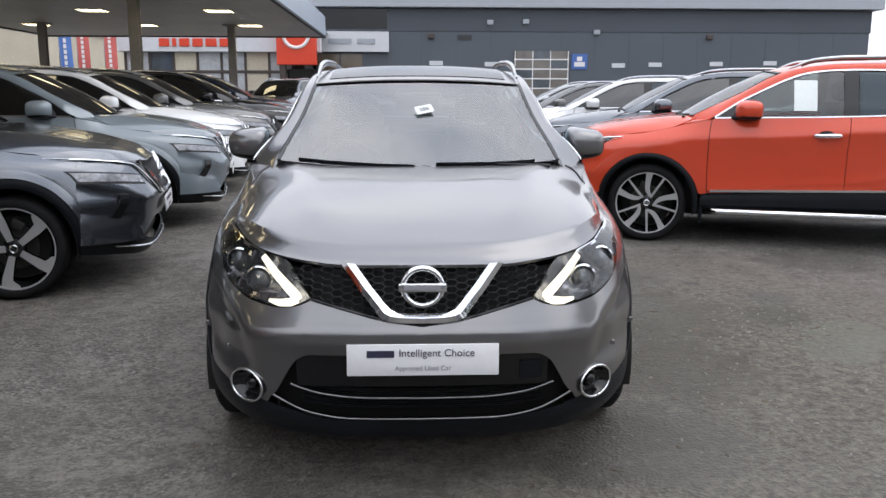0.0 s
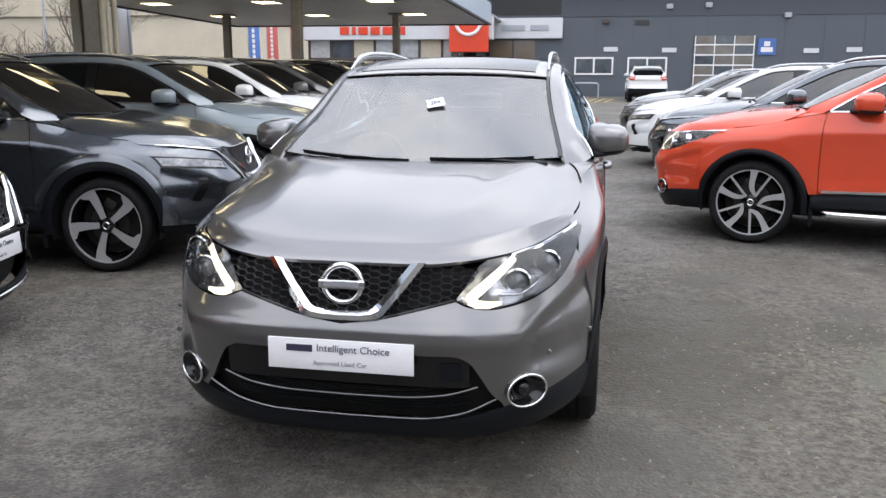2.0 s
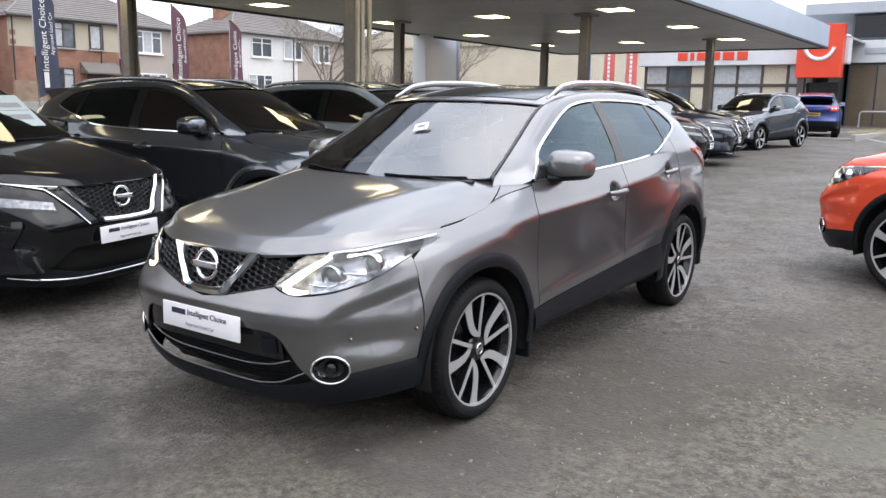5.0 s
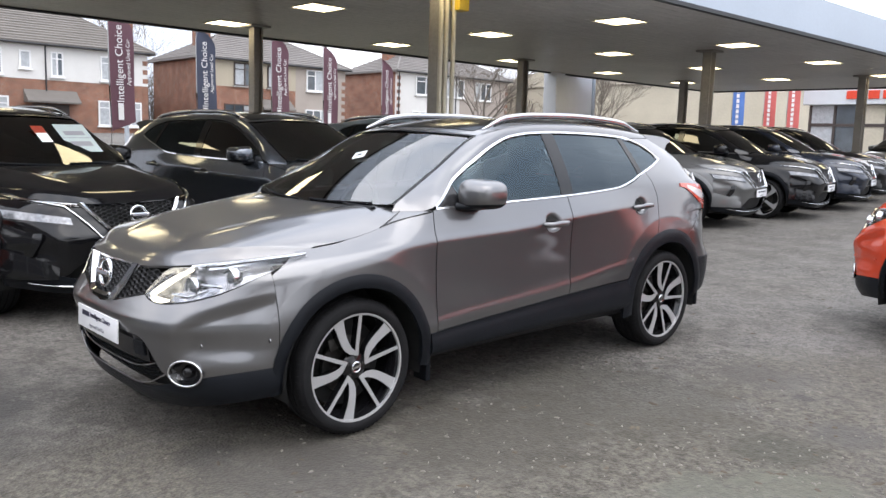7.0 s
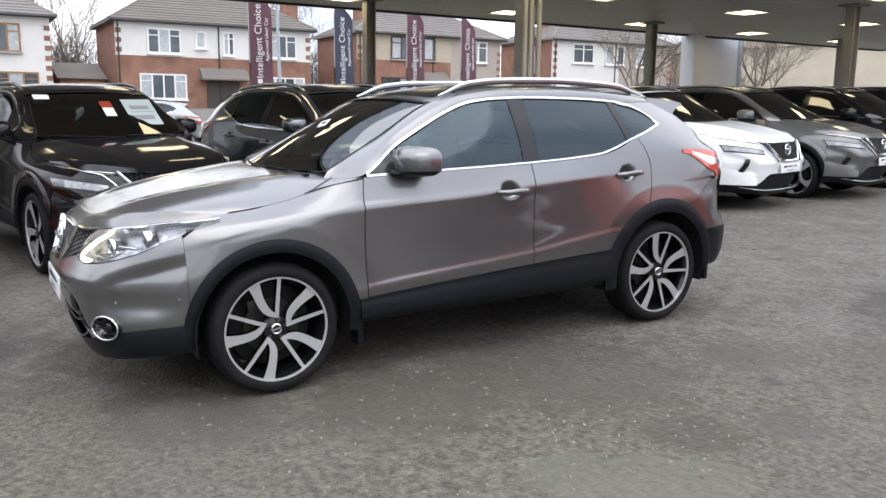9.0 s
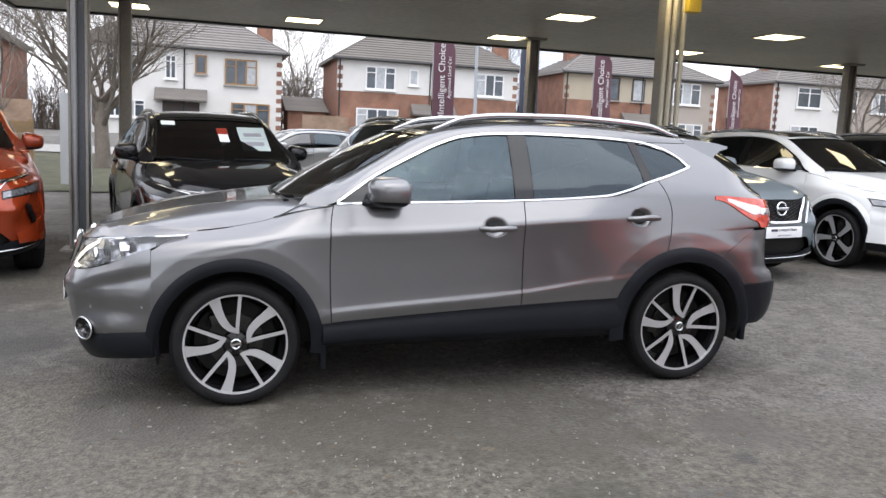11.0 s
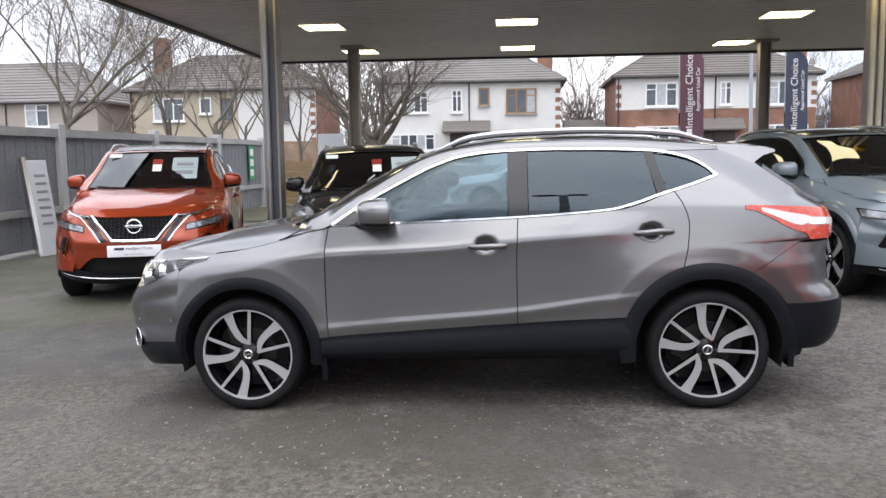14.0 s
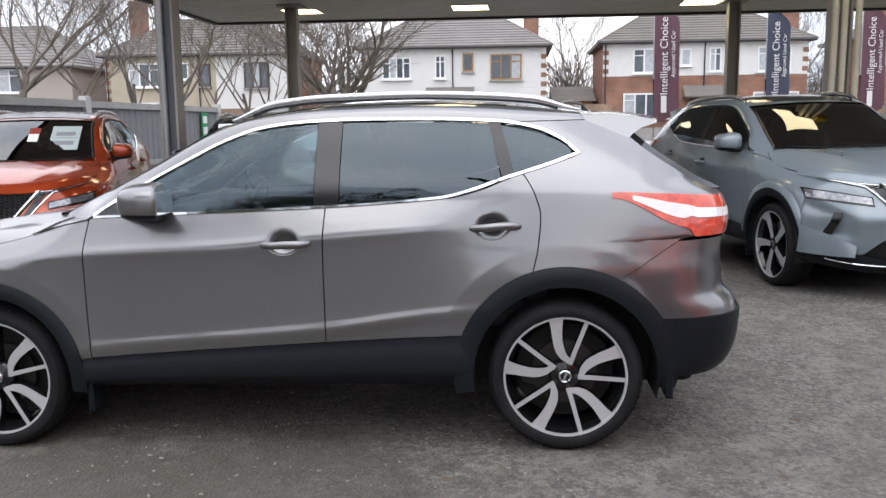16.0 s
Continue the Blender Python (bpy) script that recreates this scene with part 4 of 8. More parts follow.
    if porch:
        a, c, z = porch
        sh = Shape()
        sh.add([(HX + 0.03, a, z), (HX + 0.03, c, z), (HX + 1.0, c, z - 0.75), (HX + 1.0, a, z - 0.75), (HX + 0.03, a, z - 0.85), (HX + 0.03, c, z - 0.85), (HX + 1.0, c, z - 0.85), (HX + 1.0, a, z - 0.85)],
               [(0, 3, 2, 1), (0, 4, 7, 3), (1, 2, 6, 5), (3, 7, 6, 2), (4, 5, 6, 7)])
        p = part("porch", sh, ROOFBROWN, h, "brown tiled porch hood", smooth=0)
        part("front_door", Shape().box(HX + 0.02, HX + 0.08, a + 0.5, c - 0.5, base, z - 0.9), DARKFRAME, p, smooth=0)
    return h


house(-46.0, -31.5, 0.6, 5.9, "beige rendered house with a grey hipped roof", RENDERGREY, windows=((-37.2, -35.3, 4.05, 5.75, UPVC, 2),), ridge_h=3.3)
house(-28.9, -14.8, 0.9, 6.55, "semi-detached pair, cream and white render, brown roof", RENDERCREAM, roof=ROOFBROWN, split=-20.6, split_mat=RENDERWHITE, side=BRICK,
      windows=((-27.1, -24.7, 4.3, 6.0, UPVC, 3), (-23.5, -22.6, 4.8, 6.0, UPVC, 1), (-21.9, -21.0, 4.3, 5.9, DARKFRAME, 1), (-18.5, -16.7, 4.15, 5.95, DARKFRAME, 3), (-27.2, -24.5, 1.6, 3.2, UPVC, 3)), chimneys=((-28.0, 1.5),), ridge_h=2.9)
house(-10.0, 3.0, 1.0, 6.75, "white painted semi-detached pair with brown window frames", RENDERWHITE, side=BRICK,
      windows=((-0.85, 1.3, 4.45, 6.2, WOODFRAME, 3), (-2.8, -2.05, 5.05, 6.3, WOODFRAME, 1), (-4.75, -4.0, 4.6, 6.2, UPVC, 2), (-8.5, -6.45, 4.6, 6.1, UPVC, 4), (-0.4, 2.2, 1.7, 3.25, WOODFRAME, 3), (-9.2, -6.0, 1.9, 3.1, UPVC, 5)),
      chimneys=((2.0, 0.1),), porch=(-5.4, -2.0, 4.0), ridge_h=2.7)
house(6.9, 20.5, 1.15, 6.85, "semi-detached pair, red brick below white render", RENDERWHITE, lower=BRICK, band=4.55, side=BRICK, roof=ROOFBROWN,
      windows=((8.9, 11.1, 4.75, 6.4, UPVC, 3), (12.1, 12.8, 5.2, 6.35, UPVC, 1), (14.0, 14.8, 4.8, 6.4, UPVC, 2), (17.2, 19.4, 4.75, 6.4, UPVC, 3), (8.3, 11.4, 1.7, 3.4, UPVC, 4), (17.0, 20.0, 1.7, 3.4, UPVC, 4)),
      chimneys=((20.4, 0.6),), porch=(12.3, 15.6, 3.9), ridge_h=2.6)
house(24.4, 37.6, 1.5, 7.05, "semi-detached pair, cream over brick and grey render", RENDERCREAM, lower=BRICK, band=5.0, side=BRICK, split=32.7, split_mat=RENDERGREY,
      windows=((27.2, 29.0, 5.1, 6.85, DARKFRAME, 2), (30.1, 31.2, 5.1, 6.85, DARKFRAME, 1), (33.7, 36.2, 5.1, 6.8, UPVC, 3), (33.6, 36.6, 2.0, 3.6, UPVC, 4), (26.4, 28.8, 2.0, 3.7, DARKFRAME, 3)),
      chimneys=((26.6, 0.7),), porch=(29.3, 32.2, 4.2))
house(43.3, 57.6, 1.9, 7.5, "pale rendered pair with a red brick side wall", RENDERWHITE, side=BRICK, split=51.0, split_mat=RENDERGREY,
      windows=((45.4, 47.8, 5.5, 7.2, UPVC, 2), (49.2, 50.3, 5.5, 7.2, UPVC, 1), (50.6, 51.5, 5.5, 7.2, UPVC, 1), (53.0, 55.2, 5.4, 7.1, UPVC, 3), (45.0, 47.8, 2.4, 4.0, UPVC, 3)), chimneys=((45.6, 0.8),))


b = thing("outbuilding", "low brown brick outbuilding between two houses", "shed")
part("wall", Shape().box(-60.5, -56.8, 3.7, 6.5, 0.2, 3.0), BRICK, b, smooth=0)
part("roof", Shape().add([(-60.8, 3.5, 3.0), (-56.5, 3.5, 3.0), (-56.5, 6.7, 3.0), (-60.8, 6.7, 3.0), (-60.8, 3.5, 4.2), (-60.8, 6.7, 4.2)], [(0, 1, 4), (2, 3, 5), (1, 2, 5, 4), (3, 0, 4, 5), (0, 3, 2, 1)]), ROOFBROWN, b, smooth=0)

# ---- cars ----
import functools

# Body surfaces: x across (the car's left is +x), y along (nose at -y), z up, origin on the ground between the axles.
AXLE, HUBZ = 1.323, 0.34
ARCH = 0.462
f_nose = curve((0.17, -2.06), (0.21, -2.12), (0.26, -2.15), (0.32, -2.185), (0.42, -2.212), (0.55, -2.232), (0.6, -2.246), (0.625, -2.244), (0.66, -2.228), (0.73, -2.192), (0.85, -2.155), (0.93, -2.1), (1.05, -1.95))
f_tail = curve((0.25, 1.9), (0.31, 1.99), (0.37, 2.085), (0.44, 2.12), (0.5, 2.133), (0.58, 2.14), (0.64, 2.12), (0.7, 2.07), (0.85, 2.06), (1.0, 2.09), (1.1, 2.065), (1.2, 1.9), (1.31, 1.73), (1.45, 1.57))
f_belt = curve((-1.1, 1.075), (-0.79, 1.084), (0.27, 1.108), (0.79, 1.137), (0.95, 1.172), (1.065, 1.21), (1.25, 1.262), (1.395, 1.309))
f_glass_top = curve((-0.79, 1.092), (-0.603, 1.209), (-0.356, 1.338), (-0.2, 1.41), (-0.043, 1.459), (0.15, 1.48), (0.36, 1.485), (0.7, 1.478), (1.058, 1.457), (1.226, 1.421), (1.33, 1.37), (1.395, 1.311))
f_roof_z = curve((-0.97, 1.1), (-0.6, 1.282), (-0.25, 1.463), (0.0, 1.519), (0.25, 1.54), (0.6, 1.543), (1.0, 1.526), (1.4, 1.482), (1.62, 1.45))
f_roof_x = curve((-0.97, 0.69), (-0.25, 0.575), (0.3, 0.565), (1.0, 0.56), (1.62, 0.525))
f_crease = curve((-1.7, 0.86), (-0.8, 0.915), (-0.18, 0.935), (0.275, 0.972), (0.9, 1.006), (1.6, 1.04))
f_band = curve((-0.9, 0.5), (-0.66, 0.52), (0.27, 0.585), (0.7, 0.64), (1.3, 0.7))
f_sill = curve((-0.9, 0.44), (0.27, 0.507), (0.95, 0.537))
f_hood_edge = curve((-1.75, 0.915), (-1.6, 0.929), (-1.35, 0.957), (-1.2, 0.984), (-1.0, 1.036), (-0.8, 1.075))
f_hood_line = curve((0.0, 0.853), (0.27, 0.852), (0.4, 0.86), (0.54, 0.874), (0.65, 0.892), (0.8, 0.925), (0.86, 0.935))


@functools.lru_cache(None)
def flank(k):
    """Section of the side below the windows, every 3 cm along the car."""
    y = k * 0.03
    zc, zb = f_crease(y), f_band(y)
    fade = ease(-1.3, -0.6, y) * (1 - ease(0.5, 1.3, y))
    xb = 0.822 + 0.006 * ease(0.9, 1.6, y)
    belt = min(1.13, f_belt(y)) if y > -0.79 else 1.084
    # towards the tail the side leans in above the arch instead of breaking at the crease
    lean = ease(0.55, 1.2, y)
    return curve((0.2, 0.85), (0.34, 0.872), (zb - 0.07, 0.88), (zb - 0.012, 0.886 - 0.002 * (1 - fade)), (zb + 0.02, 0.884 - 0.004 * fade), (zb + 0.09, 0.884 - 0.007 * fade), (zc - 0.16, lerp(0.884 - 0.0085 * fade, 0.874, lean)),
                 (zc - 0.05, lerp(0.884 - 0.0055 * fade, 0.857, lean)), (zc, lerp(0.882, 0.848, lean)), (zc + 0.012, lerp(0.88, 0.8455, lean)), (zc + 0.045, lerp(0.866, 0.839, lean)), (max(belt, zc + 0.06), xb))


def profile(y, z):
    """Half width of the body before the ends curve in."""
    xb = 0.822 + 0.006 * ease(0.9, 1.6, y)
    belt = min(1.13, f_belt(y)) if y > -0.79 else 1.084
    if z > belt:
        zr, xr = f_roof_z(max(-0.6, y)), f_roof_x(y)
        s = max(0.0, min(1.25, (z - belt) / max(0.05, zr - belt)))
        return xb + (xr + 0.03 - xb) * s ** 1.3
    k = math.floor(y / 0.03)
    t = y / 0.03 - k
    x = flank(k)(z) * (1 - t) + flank(k + 1)(z) * t
    # wheel arch flare
    for yc in (-AXLE, AXLE):
        r = math.hypot(y - yc, z - HUBZ)
        edge = 0.535 if yc < 0 else 0.585
        x += 0.009 * math.exp(-max(0.0, r - edge) / 0.08)
    if y < -0.85:
        ze = f_hood_edge(y)
        x -= 0.072 * max(0.0, min(1.12, (z - ze + 0.14) / 0.14)) ** 2.2 * ease(-0.82, -1.1, y)
    return x


def side_x(y, z):
    w = profile(y, z)
    n = 2.95 + 0.8 * (1 - ease(0.55, 0.95, z))
    t = max(0.0, min(1.0, (-0.9 - y) / (-0.9 - f_nose(z))))
    e = (1 - t ** n) ** (1 / n)
    n = 5.6 + 0.4 * (1 - ease(0.5, 0.8, z))
    t = max(0.0, min(1.0, (y - 1.0) / (f_tail(z) + 0.22 * ease(1.15, 1.38, z) - 1.0)))
    return w * e * (1 - t ** n) ** (1 / n)


def nose_y(x, z):
    n = 2.95 + 0.8 * (1 - ease(0.55, 0.95, z))
    y = -1.9
    for _ in range(5):
        w = profile(y, z)
        q = max(0.0, 1 - min(1.0, abs(x) / w) ** n) ** (1 / n)
        y = -0.9 + q * (f_nose(z) + 0.9)
    return y


def tail_y(x, z):
    n = 5.6 + 0.4 * (1 - ease(0.5, 0.8, z))
    y = 1.8
    for _ in range(5):
        w = profile(y, z)
        q = max(0.0, 1 - min(1.0, abs(x) / w) ** n) ** (1 / n)
        y = 1.0 + q * (f_tail(z) - 1.0)
    return y


def sheet(fn, nu, nv, s=1, rim=0.012, keep=None):
    """A panel with its edges turned in. fn(u, v) gives points on the car's left; s=-1 mirrors it."""
    g = [[Vector(fn(i / nu, j / nv)) for i in range(nu + 1)] for j in range(nv + 1)]
    sh = Shape()
    pts = [p for row in g for p in row]
    w = nu + 1
    faces = [(j * w + i, j * w + i + 1, (j + 1) * w + i + 1, (j + 1) * w + i) for j in range(nv) for i in range(nu)]
    if rim:
        def nrm(i, j):
            a = g[j][min(nu, i + 1)] - g[j][max(0, i - 1)]
            b = g[min(nv, j + 1)][i] - g[max(0, j - 1)][i]
            c = a.cross(b)
            return c.normalized() if c.length > 1e-9 else Vector((0, 0, 1))
        ring = [(i, 0) for i in range(nu)] + [(nu, j) for j in range(nv)] + [(i, nv) for i in range(nu, 0, -1)] + [(0, j) for j in range(nv, 0, -1)]
        o = len(pts)
        pts += [g[j][i] - nrm(i, j) * rim for i, j in ring]
        m = len(ring)
        for k in range(m):
            a, b = ring[k], ring[(k + 1) % m]
            faces.append((o + k, o + (k + 1) % m, b[1] * w + b[0], a[1] * w + a[0]))
    if s < 0:
        pts = [Vector((-p.x, p.y, p.z)) for p in pts]
        faces = [q[::-1] for q in faces]
    return sh.add(pts, faces)


def on_side(y, z, out=0.0):
    """A point on the left side, pushed out along the surface normal."""
    p = Vector((side_x(y, z), y, z))
    if out:
        e = 0.004
        a = Vector((side_x(y + e, z), y + e, z)) - Vector((side_x(y - e, z), y - e, z))
        b = Vector((side_x(y, z + e), y, z + e)) - Vector((side_x(y, z - e), y, z - e))
        p += a.cross(b).normalized() * out
    return p


def on_nose(x, z, out=0.0):
    p = Vector((x, nose_y(x, z), z))
    if out:
        e = 0.004
        a = Vector((x + e, nose_y(x + e, z), z)) - Vector((x - e, nose_y(x - e, z), z))
        b = Vector((x, nose_y(x, z + e), z + e)) - Vector((x, nose_y(x, z - e), z - e))
        p += a.cross(b).normalized() * out
    return p


f_hood_mid = curve((-2.16, 0.853), (-2.1, 0.893), (-2.02, 0.926), (-1.75, 0.996), (-1.42, 1.053), (-1.1, 1.088), (-0.95, 1.096), (-0.8, 1.1))
f_hood_front = curve((-2.2, 0.84), (-2.0, 0.875), (-1.75, 0.915), (-1.6, 0.93), (-1.35, 0.958), (-1.2, 0.985), (-1.0, 1.037), (-0.8, 1.076))


@functools.lru_cache(None)
def hood_rim(v):
    """Side edge of the bonnet: half width, place and height."""
    yn = nose_y(0.762, f_hood_line(0.762)) + 0.004
    y = lerp(yn, -0.815, v)
    z = f_hood_edge(y)
    return min(0.84, side_x(y, z - 0.004) - 0.003), y, z


def hood_point(u, v, lift=0.0):
    a = abs(u)
    xe, ye, ze = hood_rim(round(v, 5))
    xn = 0.762 * a
    yn = nose_y(xn, f_hood_line(xn)) + 0.004
    yc = -1.1 + 0.13 * a ** 2.2 + 0.155 * ease(0.6, 0.9, a)
    x, y = a * lerp(0.762, xe, ease(0, 0.12, v)), lerp(yn, yc, v)
    zc = f_hood_mid(y)
    line = f_hood_line(xn)
    edge = f_hood_edge(y) if y > -1.75 else f_hood_front(y)
    z = zc - (zc - edge) * a ** 5.5
    z = lerp(line, z, ease(0, 0.07, v) if v < 0.07 else 1.0)
    xr = lerp(0.3, 0.56, v)
    z += 0.008 * math.exp(-((x - xr) / 0.085) ** 2) * ease(0.08, 0.35, v)
    return (math.copysign(x, u), y, z + lift)


def screen_point(u, v, lift=0.0):
    ye = lerp(-0.955, -0.255, v)
    xe, ze = f_roof_x(ye) - 0.004, f_roof_z(ye)
    yc, zc = lerp(-1.1, -0.325, v), lerp(1.082, 1.486, v)
    k = abs(u) ** 2.2
    bow = 0.02 * math.sin(math.pi * v) * (1 - k)
    return (u * xe, lerp(yc, ye, k) - bow * 0.5, lerp(zc, ze, k) + bow + lift)


def roof_point(u, v, lift=0.0):
    y = lerp(-0.25, 1.6, v)
    xe, ze = f_roof_x(y), f_roof_z(y)
    yy = y - 0.07 * (1 - u * u) * (1 - ease(0, 0.15, v))
    return (u * xe, yy, ze + (0.026 + 0.006 * math.sin(math.pi * v)) * (1 - abs(u) ** 2.4) + lift)


def arch_z(y, yc, r=ARCH):
    d = r * r - (y - yc) ** 2
    return HUBZ + math.sqrt(d) if d > 0 else -1


gap_front = curve((0.4, -0.822), (0.7, -0.832), (0.95, -0.828), (1.09, -0.808))
gap_mid = curve((0.4, 0.268), (0.8, 0.27), (1.12, 0.283))
gap_top = curve((0.8, 1.185), (0.92, 1.213), (1.05, 1.226), (1.15, 1.2), (1.235, 1.152))


def gap_rear(z):
    top = gap_top(z)
    d = (ARCH + 0.002) ** 2 - (z - HUBZ) ** 2
    return min(top, AXLE - math.sqrt(d)) if d > 0 and z < 0.79 else top


def belt_y(z):
    """Where the lower glass line reaches height z, at the rear."""
    a, b = 0.8, 1.395
    for _ in range(30):
        m = (a + b) / 2
        a, b = (m, b) if f_belt(m) < z else (a, m)
    return a


def top_y(z):
    a, b = 0.5, 1.395
    for _ in range(30):
        m = (a + b) / 2
        a, b = (a, m) if f_glass_top(m) < z else (m, b)
    return a


def wheel_mesh_parts(style):
    """Shapes of one wheel, axis along x, outer face at +x. style: spokes of the main car or of the neighbours."""
    at = lambda a, b, c: (c, a, b)
    R = 0.338
    tyre = Shape()
    prof = [(0.262, 0.0), (0.27, 0.009), (0.281, 0.017), (0.298, 0.02), (0.315, 0.014), (0.325, 0.002), (0.332, -0.01), (R, -0.03), (R, -0.055), (R - 0.007, -0.057), (R - 0.007, -0.065), (R, -0.067), (R, -0.1), (R - 0.007, -0.102),
            (R - 0.007, -0.11), (R, -0.112), (R, -0.15), (R - 0.007, -0.152), (R - 0.007, -0.16), (R, -0.162), (R - 0.006, -0.195), (0.31, -0.215), (0.27, -0.222), (0.25, -0.2)]
    tyre.lathe(prof, at, 64)
    for k in range(72):
        a = 2 * math.pi * k / 72
        c, s = math.cos(a), math.sin(a)
        tyre.add([at(c * 0.33 - s * q, s * 0.33 + c * q, o) for q in (-0.004, 0.004) for o in (0.001, -0.028)] + [at(c * 0.337 - s * q, s * 0.337 + c * q, o) for q in (-0.004, 0.004) for o in (-0.012, -0.03)],
                 [(0, 1, 3, 2), (4, 6, 7, 5), (0, 2, 6, 4), (1, 5, 7, 3), (0, 4, 5, 1), (2, 3, 7, 6)])
    rim = Shape()
    rim.lathe([(0.25, 0.008), (0.2625, 0.01), (0.2645, 0.003), (0.256, -0.012), (0.248, -0.01)], at, 64, closed=True)
    barrel = Shape()
    barrel.lathe([(0.25, 0.0), (0.24, -0.02), (0.225, -0.06), (0.222, -0.19), (0.24, -0.2)], at, 48)
    disc = Shape()
    disc.lathe([(0.06, -0.085), (0.145, -0.085), (0.145, -0.105), (0.06, -0.105)], at, 40, closed=True)
    back = Shape()
    back.lathe([(0.0, -0.12), (0.215, -0.12)], at, 32)

    def blade(poly, c0, c1, k, n):
        """A spoke outline (radius, sideways) with faces dished from c0 at the hub to c1 at the rim."""
        a = 2 * math.pi * k / n

        def place(u, v, w):
            d = lerp(c0, c1, ease(0.05, 0.24, u)) - w
            return at(u * math.cos(a) - v * math.sin(a), u * math.sin(a) + v * math.cos(a), d)
        return place
    faces, cores = [], []
    n = 5
    for k in range(n):
        if style == "main":
            # a thin straight spoke and a wide blade that curves away from its foot
            outlines = ([(0.054, 0.004), (0.062, 0.04), (0.08, 0.07), (0.104, 0.09), (0.14, 0.112), (0.174, 0.13), (0.204, 0.15), (0.234, 0.098), (0.205, 0.09), (0.174, 0.08), (0.14, 0.065), (0.11, 0.046), (0.09, 0.028), (0.078, 0.008)],
                        [(0.054, -0.011), (0.054, 0.007), (0.1, 0.0095), (0.252, 0.0085), (0.252, -0.0085), (0.1, -0.0095)])
        else:
            # broad blades that widen into a foot along the rim
            outlines = ([(0.05, -0.022), (0.12, -0.028), (0.19, -0.034), (0.25, -0.03), (0.247, 0.05), (0.238, 0.083), (0.222, 0.078), (0.2, 0.03), (0.12, 0.02), (0.05, 0.018)],)
        for poly in outlines:
            fs, cs = Shape(), Shape()
            fs.prism(poly, blade(poly, -0.012, 0.0, k, n), 0.004)
            mid = [(u, v * 1.02) for u, v in poly]
            cs.prism(mid, blade(mid, -0.0165, -0.0045, k, n), 0.04)
            faces.append(fs)
            cores.append(cs)
    hub = Shape()
    hub.lathe([(0.0, -0.006), (0.03, -0.007), (0.034, -0.012), (0.062, -0.02), (0.07, -0.03), (0.07, -0.06)], at, 36)
    cap = Shape()
    cap.lathe([(0.02, -0.004), (0.024, -0.002), (0.028, -0.005)], at, 28)
    cap.box(-0.006, -0.003, -0.026, 0.026, -0.005, 0.005)
    nuts = []
    for k in range(5):
        a = 2 * math.pi * k / 5
        nuts.append(Shape().lathe([(0.0, -0.012), (0.009, -0.013), (0.011, -0.024)], lambda p, q, c, a=a: (c, p + 0.048 * math.cos(a), q + 0.048 * math.sin(a)), 8))
    valve = Shape().box(-0.07, -0.05, -0.1, -0.02, 0.11, 0.17, 0.006)
    for q in [rim, barrel] + faces + cores:
        q.v = [(x, y * 1.045, z * 1.045) for x, y, z in q.v]
    return tyre, rim, barrel, disc, back, faces, cores, hub, cap, nuts, valve


wheel_cache = {}


def add_wheel(car, style, x, y, s, turn=0.0):
    """One wheel; s=1 on the car's left. Alike wheels share their meshes."""
    m = Matrix.Translation((s * x, y, HUBZ)) @ (Matrix.Rotation(math.pi, 4, "Z") if s < 0 else Matrix()) @ Matrix.Rotation(radians(turn), 4, "X")
    if style in wheel_cache:
        spec = wheel_cache[style]
    else:
        tyre, rim, barrel, disc, back, faces, cores, hub, cap, nuts, valve = wheel_mesh_parts(style)
        bright = ALLOY
        dark = GLOSSBLACK
        spec = [("rim", rim, bright, 40), ("rim_barrel", barrel, dark, 40), ("brake_disc", disc, STEEL, 30), ("backing_plate", back, DARKGAP, 0), ("hub", hub, dark, 35), ("centre_cap", cap, CHROME, 35), ("caliper", valve, STEEL, 30)]
        spec += [("spoke", q, bright, 30) for q in faces] + [("spoke_core", q, dark, 30) for q in cores] + [("wheel_nut", q, STEEL, 30) for q in nuts]
        out_ = []
        for nm, q, mt, sm in [("tyre", tyre, RUBBER, 30)] + spec:
            me = mesh_of(nm, q, sm)
            me.materials.append(mt)
            out_.append((nm, me))
        spec = wheel_cache[style] = out_
    w = new("wheel", spec[0][1])
    w.parent = car
    w.matrix_basis = m
    tagged(w, "black tyre on a machined alloy rim")
    for nm, me in spec[1:]:
        p = new(nm, me)
        p.parent = w
    return w


def text_part(name, body, size, material, parent, m, extrude=0.0008, align="CENTER"):
    cu = bpy.data.curves.new(name, "FONT")
    cu.body, cu.size, cu.align_x, cu.align_y, cu.extrude = body, size, align, "CENTER", extrude
    tmp = bpy.data.objects.new(name, cu)
    me = bpy.data.meshes.new_from_object(tmp)
    bpy.data.objects.remove(tmp)
    me.materials.clear()
    me.materials.append(material)
    ob = new(name, me)
    ob.parent = parent
    ob.matrix_basis = m
    return ob


def number_board(car, m):
    """The dealer's board where a number plate would be."""
    p = part("number_board", Shape().box(-0.26, 0.26, -0.008, 0.0, -0.0555, 0.0555, 0.003), PLATEWHITE, car, "white dealer board with dark lettering", at=m, smooth=30)
    face = pose(0, -0.0095, 0.0, 90, 0, 0)
    part("brand_bar", Shape().box(-0.192, -0.098, -0.0105, -0.0085, 0.01, 0.034), INK, p, "dark bar of lettering", smooth=0)
    text_part("lettering", "Intelligent Choice", 0.0365, INK, p, pose(-0.083, -0.0095, 0.024) @ pose(0, 0, 0, 90), align="LEFT")
    text_part("lettering", "Approved Used Car", 0.0235, INKGREY, p, pose(0, -0.0095, -0.029) @ pose(0, 0, 0, 90))
    return p


